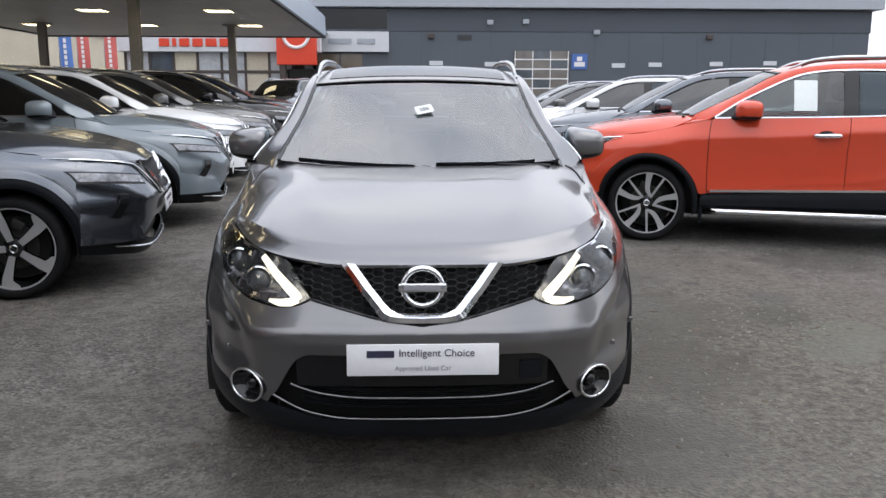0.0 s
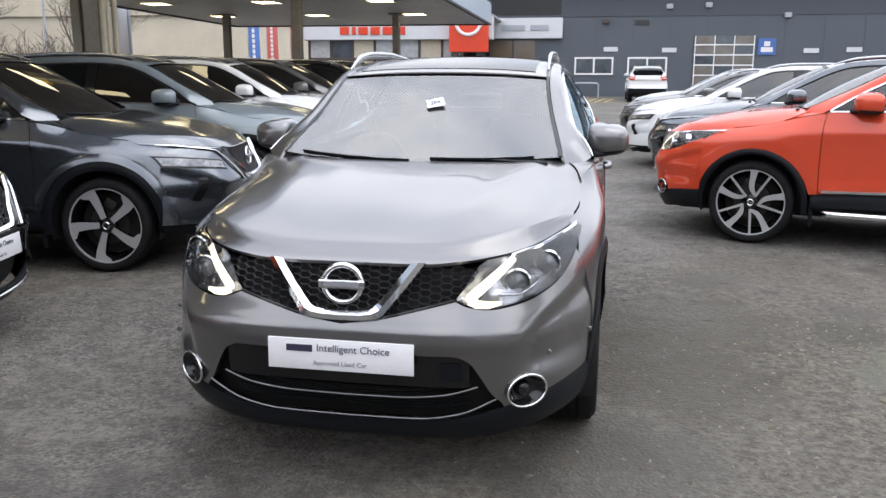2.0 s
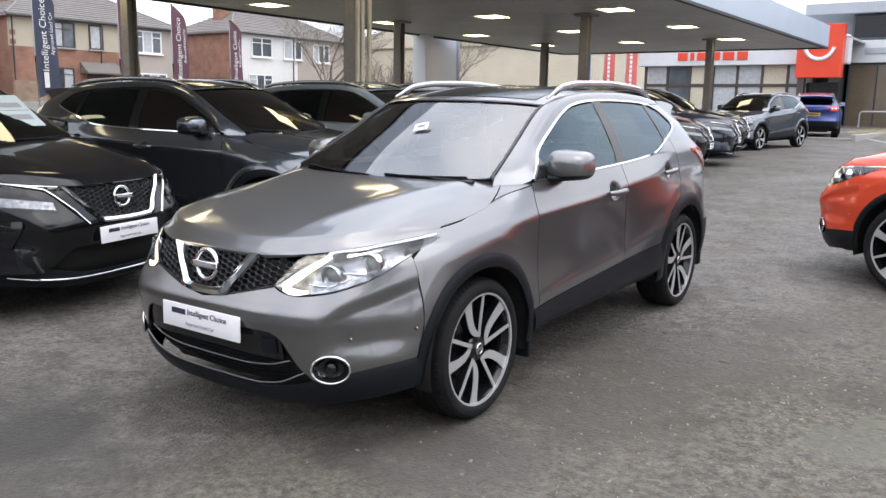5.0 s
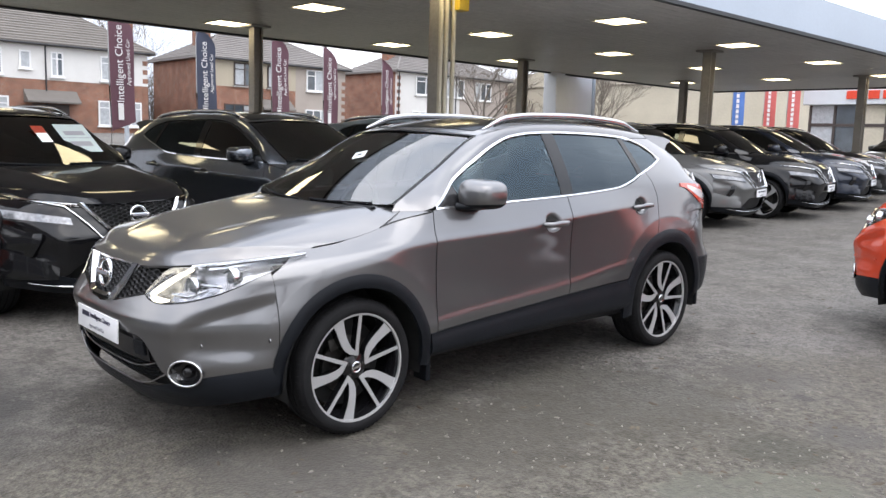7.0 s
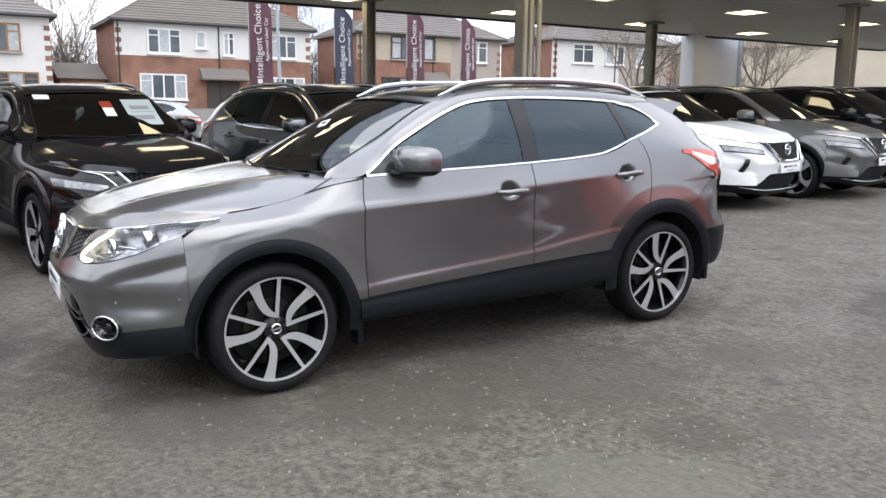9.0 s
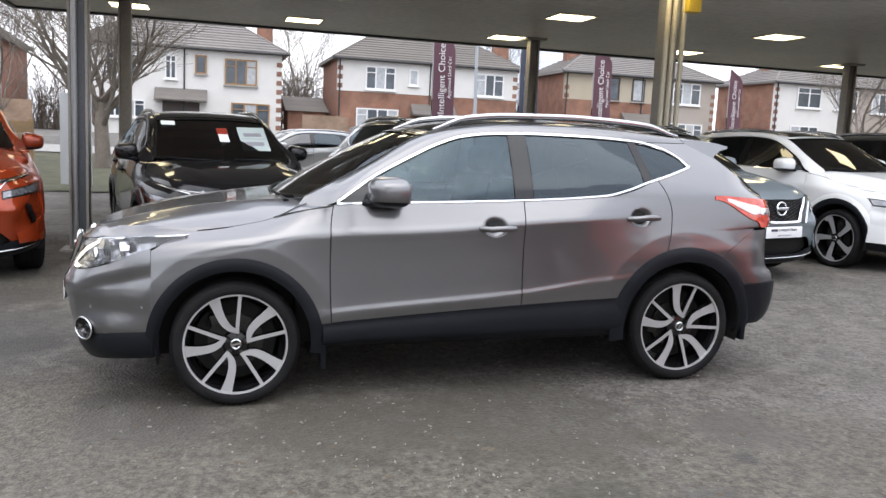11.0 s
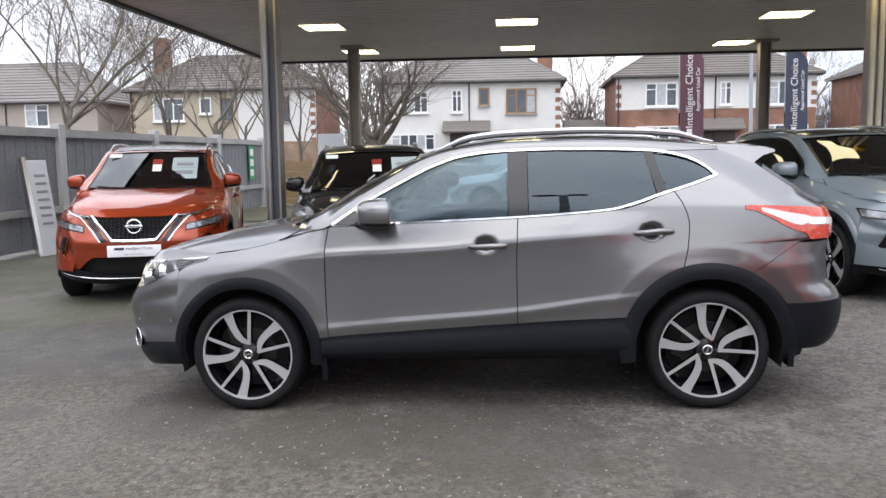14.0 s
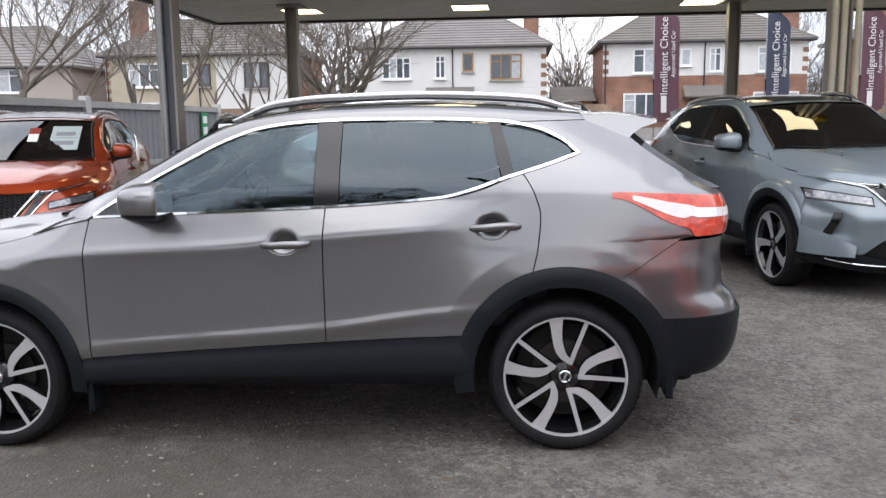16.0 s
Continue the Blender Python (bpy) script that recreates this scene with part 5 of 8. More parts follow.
def badge(car, m, r=0.067):
    sh = Shape()
    n = 36
    sh.tube([(r * math.cos(2 * math.pi * k / n), 0, r * 0.96 * math.sin(2 * math.pi * k / n)) for k in range(n)], 0.011, 10, closed=True, up=(0, 1, 0))
    b = part("emblem", sh, CHROME, car, "round chrome emblem with a bar", at=m, smooth=60)
    part("emblem_bar", Shape().box(-0.083, 0.083, -0.02, -0.004, -0.0155, 0.0155, 0.005), CHROME, b, smooth=30)
    part("emblem_lettering", Shape().box(-0.062, 0.062, -0.0225, -0.0205, -0.007, 0.007), INKGREY, b, "dark bar of lettering", smooth=0)
    return b


def bar_on_side(pts, width, depth, s, out=0.0, n=1):
    """A flat strip of the given half width that follows (y, z) points on the car's side."""
    sh = Shape()
    m = len(pts)
    rows = []
    for i, (y, z) in enumerate(pts):
        a, b = pts[max(0, i - 1)], pts[min(m - 1, i + 1)]
        dy, dz = b[0] - a[0], b[1] - a[1]
        l = math.hypot(dy, dz) or 1
        ny, nz = -dz / l, dy / l
        rows.append([on_side(y + ny * q * width, z + nz * q * width, out + o) for q, o in ((-1, 0.0), (-0.75, depth), (0.75, depth), (1, 0.0))])
    v = [p for r in rows for p in r]
    f = [(i * 4 + k, i * 4 + k + 1, i * 4 + k + 5, i * 4 + k + 4) for i in range(m - 1) for k in range(3)]
    if s < 0:
        v = [Vector((-p.x, p.y, p.z)) for p in v]
    else:
        f = [q[::-1] for q in f]
    return sh.add(v, f)


def car_body(car, body_paint, q=1.0, front="main", glass_side=None, glass_rear=None, screen_mat=None, cladding=None, lit=False, chrome=True, rails=True, dark_roof=True, interior=True, tall=False):
    """Everything but the wheels."""
    cladding = cladding or BLACKTRIM
    glass_side, glass_rear, screen_mat = glass_side or CARGLASS, glass_rear or PRIVACY, screen_mat or CARGLASS
    N = lambda k: max(4, int(k * q))
    g = 0.0028
    # the bonnet's rear corners are rounded off; the wing runs on past them to the pillar
    corner = lambda v: 1 - 0.2 * max(0.0, (v - 0.58) / 0.42) ** 1.8
    part("bonnet", sheet(lambda u, v: hood_point((2 * u - 1) * (corner(v) - 0.004 * ease(0.54, 0.6, v)), v), N(64), N(44)), body_paint, car)
    # added inner shell, near-black to paint shade into the gaps; floor and wheel liners
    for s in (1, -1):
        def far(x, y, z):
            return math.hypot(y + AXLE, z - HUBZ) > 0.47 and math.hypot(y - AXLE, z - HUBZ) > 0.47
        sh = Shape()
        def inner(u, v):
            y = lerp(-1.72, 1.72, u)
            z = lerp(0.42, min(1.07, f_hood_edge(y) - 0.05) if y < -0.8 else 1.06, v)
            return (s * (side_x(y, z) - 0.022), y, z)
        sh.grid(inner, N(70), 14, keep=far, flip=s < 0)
        part("gap_shade_shell", sh, DARKGAP, car, smooth=0)
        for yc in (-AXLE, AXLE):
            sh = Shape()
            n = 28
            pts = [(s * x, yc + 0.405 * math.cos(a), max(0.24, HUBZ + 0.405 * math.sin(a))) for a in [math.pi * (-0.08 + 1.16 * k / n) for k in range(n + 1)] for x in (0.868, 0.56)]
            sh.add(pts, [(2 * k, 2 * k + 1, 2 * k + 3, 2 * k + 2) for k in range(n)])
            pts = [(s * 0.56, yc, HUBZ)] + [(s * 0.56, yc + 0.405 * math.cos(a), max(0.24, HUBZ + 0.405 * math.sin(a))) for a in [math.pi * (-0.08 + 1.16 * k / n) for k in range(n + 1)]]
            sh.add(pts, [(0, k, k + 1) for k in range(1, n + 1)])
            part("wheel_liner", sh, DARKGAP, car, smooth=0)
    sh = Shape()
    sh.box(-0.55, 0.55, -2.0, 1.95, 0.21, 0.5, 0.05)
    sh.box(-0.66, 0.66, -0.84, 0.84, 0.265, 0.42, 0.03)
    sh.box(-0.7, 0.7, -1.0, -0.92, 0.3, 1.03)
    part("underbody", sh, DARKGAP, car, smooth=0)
    for s in (1, -1):
        # wing
        def wing(u, v):
            y = lerp(-1.743, gap_front(0.8), u)
            lo = max(arch_z(y, -AXLE, ARCH - 0.02), f_sill(-0.9))
            hi = f_hood_edge(y) - 0.006 * (1 - ease(-1.4, -1.28, y))
            if front == "main" and y < -1.595:
                hi = min(hi, lerp(0.832, 0.922, (y + 1.743) / 0.145))
            lo = min(lo, hi - 0.01)
            z = lerp(lo, hi, v)
            if u > 0.85:
                y += (gap_front(z) - g - gap_front(0.8)) * (u - 0.85) / 0.15
            return on_side(y, z)
        part("front_wing", sheet(wing, N(60), N(34), s), body_paint, car)
        def wing_top(u, v):
            vv = lerp(0.59, 1.0, v)
            return Vector(hood_point(lerp(1.0, min(0.999, corner(vv) + 0.002), u), vv))
        part("wing_top", sheet(wing_top, N(16), N(28), -s, rim=0.006), body_paint, car)
        # doors, with a scooped well behind each handle
        def well(y, z, yc, zc):
            if q < 0.9:
                return 0.0
            r = math.hypot((y - yc) / 0.074, (z - zc) / 0.056)
            return 0.034 * (1 - ease(0.45, 1.0, r))
        def fdoor(u, v):
            y = lerp(gap_front(0.8), gap_mid(0.8), u)
            z = lerp(f_sill(y) + 0.004, f_belt(y) - 0.006, v)
            y = lerp(gap_front(z) + g, gap_mid(z) - g, u)
            return on_side(y, z, -well(y, z, 0.098, 0.962))
        d1 = part("front_door", sheet(fdoor, 110 if q > 0.9 else N(44), 84 if q > 0.9 else N(48), s), body_paint, car)

        def rdoor(u, v):
            z = lerp(f_sill(0.6) + 0.012, 1.225, v)
            y = lerp(gap_mid(z) + g, gap_rear(z) - g, u)
            zz = lerp(f_sill(y) + 0.004, min(f_belt(y) - 0.006, 1.226), v)
            y = lerp(gap_mid(zz) + g, gap_rear(zz) - g, u)
            return on_side(y, zz, -well(y, zz, 1.018, 1.014))
        d2 = part("rear_door", sheet(rdoor, 100 if q > 0.9 else N(40), 84 if q > 0.9 else N(48), s), body_paint, car)
        # rear quarter
        def quarter(u, v):
            z = lerp(0.768, 1.452, v)
            if z < 1.23:
                y0 = gap_rear(z) + g
                if z < 0.79:
                    y0 = max(y0, AXLE + 0.0)
                    y0 = AXLE + 0.06 if z < 0.775 else 1.19 + (0.79 - z) * 8
            elif z < 1.309:
                y0 = belt_y(z + 0.002) - 0.012 if z > 1.25 else lerp(gap_rear(1.23), belt_y(1.238), (z - 1.23) / 0.02)
            else:
                y0 = min(1.4, top_y(z - 0.008)) if z < 1.44 else 1.085
            y1 = tail_y(min(0.6, 0.75 * profile(1.6, z)), z)
            if z < 0.94:
                y1 = min(y1, 1.543 + (z - 0.768) * 1.62 - g)
            y1 = max(y1, y0 + 0.02)
            return on_side(lerp(y0, y1, u), z)
        part("rear_quarter", sheet(quarter, N(40), N(64), s), body_paint, car)
        # roof side and windscreen pillar
        def cant(u, v):
            y = lerp(-0.95, 1.66, u)
            yl = lerp(-0.99, 1.66, u)
            lo = f_glass_top(yl) + 0.006 if yl < 1.075 else 1.456
            if yl < -0.79:
                lo = 1.079
            a = on_side(yl, lo)
            b = Vector((f_roof_x(y), y, f_roof_z(y)))
            if yl < -0.79:
                k = (yl + 0.99) / 0.2
                xa = lerp(0.7, on_side(-0.79, lo).x - 0.004, k)
                zc = f_hood_mid(yl)
                xe = min(0.84, side_x(yl, f_hood_edge(yl) - 0.004) - 0.003)
                low = zc - (zc - f_hood_edge(yl)) * (xa / xe) ** 5.5 - 0.004
                a = Vector((xa, yl, lerp(low, f_glass_top(-0.79) + 0.006, k ** 6)))
            p = a.lerp(b, v)
            c = (b - a)
            out_ = Vector((c.z, 0, -c.x)).normalized() if c.length > 1e-6 else Vector((1, 0, 0))
            return p + out_ * (0.018 * math.sin(math.pi * v) * min(1, c.length / 0.1) * ease(-0.98, -0.75, yl))
        part("roof_side", sheet(cant, N(70), 8, s), body_paint, car)
        # glass and its frame
        def dlo(u, v, y0, y1, inset):
            y = lerp(y0, y1, u)
            zl, zh = f_belt(y) + inset, f_glass_top(y) - inset
            return on_side(y, lerp(zl, max(zl + 0.001, zh), v), -0.004)
        fr = part("window_frame", sheet(lambda u, v: dlo(u, v, -0.783, 1.385, 0.0) - Vector((0.008, 0, 0)), N(70), 10, s, rim=0), DARKGAP if glass_side is CARGLASS else GLOSSBLACK, car, "black window frame") if glass_side is CARGLASS else None
        # (lower edge slants: pillars lean with the doors)
        for nm, ya, yb, gm in (("front_window", -0.597, 0.225, glass_side), ("rear_window", 0.345, 1.03, glass_rear), ("quarter_light", 1.085, 1.365, glass_rear)):
            def win(u, v, ya=ya, yb=yb, nm=nm):
                y = lerp(ya, yb, u)
                zl, zh = f_belt(y) + 0.008, f_glass_top(y) - 0.012
                z = lerp(zl, max(zl + 0.002, zh), v)
                if nm == "quarter_light":
                    y += -0.07 * v * (1 - u) + 0.035 * (1 - u)
                if nm == "rear_window":
                    y += -0.05 * v * u + 0.03 * u
                return on_side(y, min(z, f_glass_top(y) - 0.004), -0.003)
            part(nm, sheet(win, N(28), 8, s, rim=0.004), gm, car, "tinted side glass" if gm is not glass_side else "")
        for nm, ya, yb in (("door_pillar", 0.229, 0.341),):
            part(nm, sheet(lambda u, v: on_side(lerp(ya, yb, u), lerp(f_belt(lerp(ya, yb, u)) + 0.004, f_glass_top(lerp(ya, yb, u)) - 0.006, v), 0.0), 6, 8, s), GLOSSBLACK, car, "gloss black pillar")
        part("rear_pillar", sheet(lambda u, v: on_side(lerp(1.064, 1.118, u) - 0.06 * v, lerp(f_belt(lerp(1.064, 1.118, u)) + 0.004, f_glass_top(lerp(1.064, 1.118, u) - 0.06 * v) - 0.006, v), 0.0), 4, 8, s), GLOSSBLACK, car, "gloss black pillar")
        part("corner_trim", sheet(lambda u, v: on_side(lerp(-0.785, -0.6, u), lerp(f_belt(-0.7) + 0.006, max(f_belt(-0.7) + 0.008, f_glass_top(lerp(-0.785, -0.6, u)) - 0.006), v), 0.0), 8, 4, s), GLOSSBLACK, car)
        # bright strip round the windows
        ys = [lerp(-0.79, 1.385, k / 60) for k in range(61)]
        loop = [(y, f_belt(y)) for y in ys] + [(1.4, 1.312)] + [(y, f_glass_top(y)) for y in ys[::-1]]
        if front != "main":
            loop = [(y, f_belt(y)) for y in ys]
        part("window_trim", bar_on_side(loop, 0.0072, 0.006, s), CHROME if chrome else GLOSSBLACK, car, "bright metal window strip" if chrome else "black window strip")
        # sill and arch cladding
        def sill(u, v):
            y = lerp(-0.868, 0.905, u)
            z = lerp(0.298, f_sill(y), v)
            return on_side(y, z, 0.004 + 0.014 * math.sin(math.pi * min(1, v * 1.15)) ** 0.6) - Vector((0.05 * (1 - ease(0, 0.3, v)), 0, 0))
        part("sill_cladding", sheet(sill, N(40), 12, s), cladding, car, "textured black sill cladding")
        for yc in (-AXLE, AXLE):
            def arch(u, v):
                a = math.pi * lerp(-0.045, 1.045, u)
                bulge = 1.0 + 0.02 * math.sin(a)
                r = lerp(0.39 if yc < 0 else 0.4, 0.432 if tall else 0.456 if yc < 0 else 0.487, v) * bulge
                y, z = yc - r * math.cos(a), HUBZ + r * math.sin(a)
                x = side_x(yc - 0.47 * math.cos(a), HUBZ + 0.47 * math.sin(a)) if yc > 0 else side_x(max(-1.78, yc - 0.47 * math.cos(a)), HUBZ + 0.47 * math.sin(a))
                x2 = side_x(y, z)
                return (lerp(x + 0.012, x2 + 0.005, v) + 0.006 * math.sin(math.pi * v), y, z)
            part("arch_trim", sheet(arch, N(52), 6, s, rim=0.03), cladding, car, "black wheel arch trim")
            if front != "main":
                def flare(u, v):
                    a = math.pi * lerp(0.04, 0.96, u)
                    r = lerp(0.462, 0.515, v)
                    y, z = yc - r * math.cos(a), HUBZ + r * math.sin(a)
                    return on_side(max(-1.76, min(1.76, y)), z, 0.002 + 0.016 * (1 - v) ** 0.7)
                part("arch_flare", sheet(flare, N(60), 4, s, rim=0.01), body_paint, car, "body coloured wheel arch lip")
        # mud flaps
        for yc, zt in ((-0.86, 0.34), (1.775, 0.4)):
            part("mud_flap", Shape().box(0.76 if s > 0 else -0.865, 0.865 if s > 0 else -0.76, yc - 0.02, yc + 0.012, zt - 0.16, zt + 0.06, 0.006), cladding, car)
        # handles
        for yc, zc in ((0.11, 0.962), (1.03, 1.014)):
            d = d1 if yc < 0.5 else d2
            cup = Shape()
            n = 20
            ring = [on_side(yc - 0.012 + 0.062 * math.cos(2 * math.pi * k / n), zc - 0.004 + (0.036 if k <= n // 2 else 0.012) * math.sin(2 * math.pi * k / n), 0.002) for k in range(n)]
            mid = on_side(yc - 0.012, zc + 0.01, 0.0022)
            cup.add([mid] + ring, [(0, k + 1, (k + 1) % n + 1) for k in range(n)])
            if s < 0:
                cup = Shape().add([Vector((-p[0], p[1], p[2])) for p in cup.v], [f[::-1] for f in cup.f])
            lip = [on_side(yc - 0.012 + 0.078 * math.cos(a), zc - 0.004 + 0.056 * math.sin(a), 0.001) for a in [math.pi * (1.06 + 0.88 * k / 14) for k in range(15)]]
            # coarse cars have no well: a flat dark patch paints its shade
            if q < 0.9:
                part("handle_recess_shade", cup, DARKGAP, d, "flat dark patch painted as the shade of a finger recess", smooth=60)
            part("recess_lip", Shape().tube([Vector((s * p.x, p.y, p.z)) for p in lip], 0.0025, 6), body_paint, d, smooth=60)
            hb = Shape()
            pts = [on_side(yc + t, zc + 0.004 * (t > 0) - 0.01, o) for t, o in ((-0.105, 0.004), (-0.09, 0.018), (-0.05, 0.031), (0.02, 0.034), (0.07, 0.03), (0.098, 0.018), (0.106, 0.003))]
            if s < 0:
                pts = [Vector((-p.x, p.y, p.z)) for p in pts]
            hb.tube(pts, [0.01, 0.0145, 0.0155, 0.0165, 0.016, 0.014, 0.01], 10, flat=1.1)
            part("door_handle", hb, CHROME if tall else body_paint, d, "chrome pull handle" if tall else "body coloured pull handle", smooth=60)
        # mirror
        mc = Vector((s * 0.892, -0.535, 1.152))
        def egg(zmin, zmax):
            sh = Shape()
            nu, nv = 24, 12
            def fn(u, v):
                a = 2 * math.pi * u
                ph = lerp(zmin, zmax, v)
                e = 0.5
                ca, sa, cp, sp = math.cos(a), math.sin(a), math.cos(ph), math.sin(ph)
                pw = lambda t, k: math.copysign(abs(t) ** k, t)
                k = 0.62 if sa < 0 else 0.28
                x = 0.106 * pw(cp, 0.45) * pw(ca, 0.5)
                y = 0.096 * pw(cp, k) * pw(sa, k)
                z = 0.086 * pw(sp, 0.7)
                z *= 0.86 + 0.14 * (y + 0.108) / 0.216
                y += 0.036 * max(0, x * s) / 0.118
                z *= 1 - 0.16 * (x * s / 0.118)
                return mc + Vector((x, y, z))
            return sh.grid(fn, nu, nv)
        mir = part("mirror", egg(-0.6, math.pi / 2), body_paint, car, "body coloured door mirror", smooth=60)
        part("mirror_base", egg(-math.pi / 2, -0.6), BLACKTRIM, mir, "black lower mirror shell", smooth=60)
        part("mirror_glass", Shape().box(mc.x - 0.085, mc.x + 0.085, mc.y + 0.11, mc.y + 0.116, 1.1, 1.2, 0.002), REFLECTOR, mir, smooth=0)
        arm = Shape().tube([(s * 0.81, -0.63, 1.09), (s * 0.85, -0.6, 1.088), (s * 0.9, -0.565, 1.095)], [0.035, 0.03, 0.03], 10, flat=0.6)
        part("mirror_arm", arm, BLACKTRIM, mir, smooth=60)
        # roof rail
        if rails:
            path = []
            for k in range(33):
                t = k / 32
                y = lerp(-0.2, 1.42, t)
                hgt = (0.03 if front == "main" else 0.012) * min(1, ease(0, 0.13, t)) * (1 - ease(0.86, 1, t))
                path.append((s * (f_roof_x(y) - 0.012), y, f_roof_z(y) + 0.02 + hgt))
            part("roof_rail", Shape().tube(path, [0.005 + 0.0075 * min(1, 8 * min(k, 32 - k) / 32) for k in range(33)], 10, flat=1.35), SATIN, car, "satin silver roof rail", smooth=60)
            part("rail_foot", Shape().tube([(p[0], p[1], p[2] - 0.018) for p in path[2:-2]], 0.007, 6), GLOSSBLACK, car, smooth=60)
        # tail lamp
        def lamp(u, v, out_=0.007):
            y0 = 1.53
            yl = lerp(y0, tail_y(0.58, 1.03), u)
            zt = lerp(1.142, 1.1, u ** 1.4)
            zl = lerp(1.118, 0.985, ease(0.0, 0.62, u)) - 0.04 * ease(0.6, 0.66, u)
            return on_side(min(yl, tail_y(0.5, 1.0)), lerp(zl, zt, v), out_)
        tl = part("tail_lamp", sheet(lamp, N(26), N(14), s), REDLENS, car, "red tail lamp with a clear middle")
        part("clear_strip", sheet(lambda u, v: lamp(lerp(0.16, 0.98, u), lerp(0.26 + 0.2 * ease(0.55, 0.66, lerp(0.16, 0.98, u)), 0.72 - 0.04 * u, v), 0.0095), N(16), 6, s, rim=0.003), CLEARLENS, tl, "clear lens")
        part("reverse_lens", sheet(lambda u, v: lamp(lerp(0.64, 0.84, u), lerp(0.46, 0.66, v), 0.012), 5, 4, s, rim=0.003), REFLECTOR, tl)
        # rear bumper corner
        def rb(z0, z1, out_):
            def fn(u, v):
                z = lerp(z0, z1, v)
                d = (ARCH + 0.006) ** 2 - (z - HUBZ) ** 2
                y0 = AXLE + math.sqrt(max(0.0001, d)) if z < 0.768 else 1.543 + (z - 0.768) * 1.62 + g
                if u < 0.5:
                    y = lerp(y0, tail_y(0.6, z), u * 2)
                    return on_side(y, z, out_)
                x = lerp(0.6, 0.0, u * 2 - 1)
                x0 = side_x(tail_y(0.6, z), z)
                return Vector((lerp(min(0.62, x0), 0, u * 2 - 1), tail_y(x, z) + out_, z))
            return fn
        part("rear_bumper", sheet(rb(0.6, 0.93, 0.0), N(40), N(16), s), body_paint, car)
        part("lower_rear_bumper", sheet(rb(0.345, 0.597, 0.008), N(40), N(14), s), cladding, car, "black lower bumper")
    # tailgate
    part("tailgate", sheet(lambda u, v: Vector((lerp(0.585, -0.585, u), tail_y(lerp(0.585, -0.585, u), lerp(0.94, 1.145, v)), lerp(0.94, 1.145, v))), N(24), N(12)), body_paint, car)
    def rear_glass(u, v):
        z = lerp(1.138, 1.43, v)
        x = lerp(1, -1, u) * min(0.55, 0.72 * profile(1.6, z))
        return Vector((x, tail_y(x, z) - 0.006, z))
    part("rear_screen", sheet(rear_glass, N(24), 8, rim=0.004), glass_rear, car)
    sh = Shape()
    outline = [(1.42, 1.49), (1.58, 1.485), (1.7, 1.472), (1.785, 1.455), (1.785, 1.442), (1.71, 1.424), (1.66, 1.395), (1.615, 1.345), (1.5, 1.37)]
    n = 16
    rows = []
    for k in range(n + 1):
        t = 2 * k / n - 1
        back = 0.03 * abs(t) ** 3
        rows += [(t * (0.572 + 0.5 * (1.495 - z) - 0.06 * max(0, y - 1.55)), y - back * max(0, y - 1.47) / 0.3, z - 0.022 * abs(t) ** 2.4 + 0.01) for y, z in outline]
    m = len(outline)
    faces = [(k * m + i, (k + 1) * m + i, (k + 1) * m + (i + 1) % m, k * m + (i + 1) % m) for k in range(n) for i in range(m)] + [tuple(range(m)), tuple(n * m + i for i in range(m))[::-1]]
    part("spoiler", sh.add(rows, faces), body_paint, car, smooth=30, fix=True)
    # dark glass edge of the tailgate beside each rear pillar
    for s in (1, -1):
        def edge(u, v):
            z = lerp(1.135, 1.39, v)
            p = on_side(tail_y(min(0.6, 0.75 * profile(1.6, z)), z) - 0.004, z)
            return Vector((p.x - 0.045 * u, p.y + 0.05 * u, z))
        part("screen_edge", sheet(edge, 4, 12, s, rim=0.01), GLOSSBLACK, car, "dark edge of the tailgate glass")
    # windscreen, roof
    part("windscreen", sheet(lambda u, v: screen_point(2 * u - 1, v), N(40), N(24), rim=0.004), screen_mat, car)
    sh = Shape()
    for s in (1, -1):
        edge = [Vector(screen_point(s * 0.985, k / 20, 0.002)) for k in range(21)]
        sh.tube(edge, 0.009, 6, flat=0.3)
    sh.tube([Vector(screen_point(lerp(-0.97, 0.97, k / 20), 0.985, 0.002)) for k in range(21)], 0.016, 6, flat=0.3)
    part("screen_seal", sh, GLOSSBLACK, car, smooth=60)
    part("roof_panel", sheet(lambda u, v: roof_point((2 * u - 1) * 0.995, v), N(36), N(36)), body_paint, car)
    if dark_roof:
        part("glass_roof", sheet(lambda u, v: roof_point((2 * u - 1) * 0.86, lerp(0.03, 0.72, v), 0.003), N(30), N(24), rim=0.003), GLOSSBLACK, car, "dark panoramic roof glass")
    part("cowl", sheet(lambda u, v: (lerp(-0.68, 0.68, u), lerp(-1.12 + 0.13 * abs(2 * u - 1) ** 2.2, -1.04 + 0.13 * abs(2 * u - 1) ** 2.2, v), 1.066 + 0.004 * v), N(20), 2), BLACKTRIM, car)
    # wipers
    for x0, x1 in ((-0.02, -0.58), (0.56, 0.08)):
        sh = Shape()
        sh.tube([(x0 + 0.06, -1.075 + 0.1 * abs(x0) ** 2, 1.084), (lerp(x0, x1, 0.3), -1.06, 1.093), (lerp(x0, x1, 0.55), -1.035 + 0.1 * abs(x1) ** 2, 1.1)], [0.017, 0.011, 0.006], 8, flat=0.6)
        sh.tube([Vector(screen_point(lerp(x0, x1, k / 8) / 0.69, 0.006 + 0.018 * k / 8, 0.007)) for k in range(9)], 0.0055, 6)
        part("wiper", sh, BLACKTRIM, car, "black wiper arm and blade", smooth=60)
    nose(car, body_paint, q, front, lit, cladding)
    if interior:
        cabin(car)


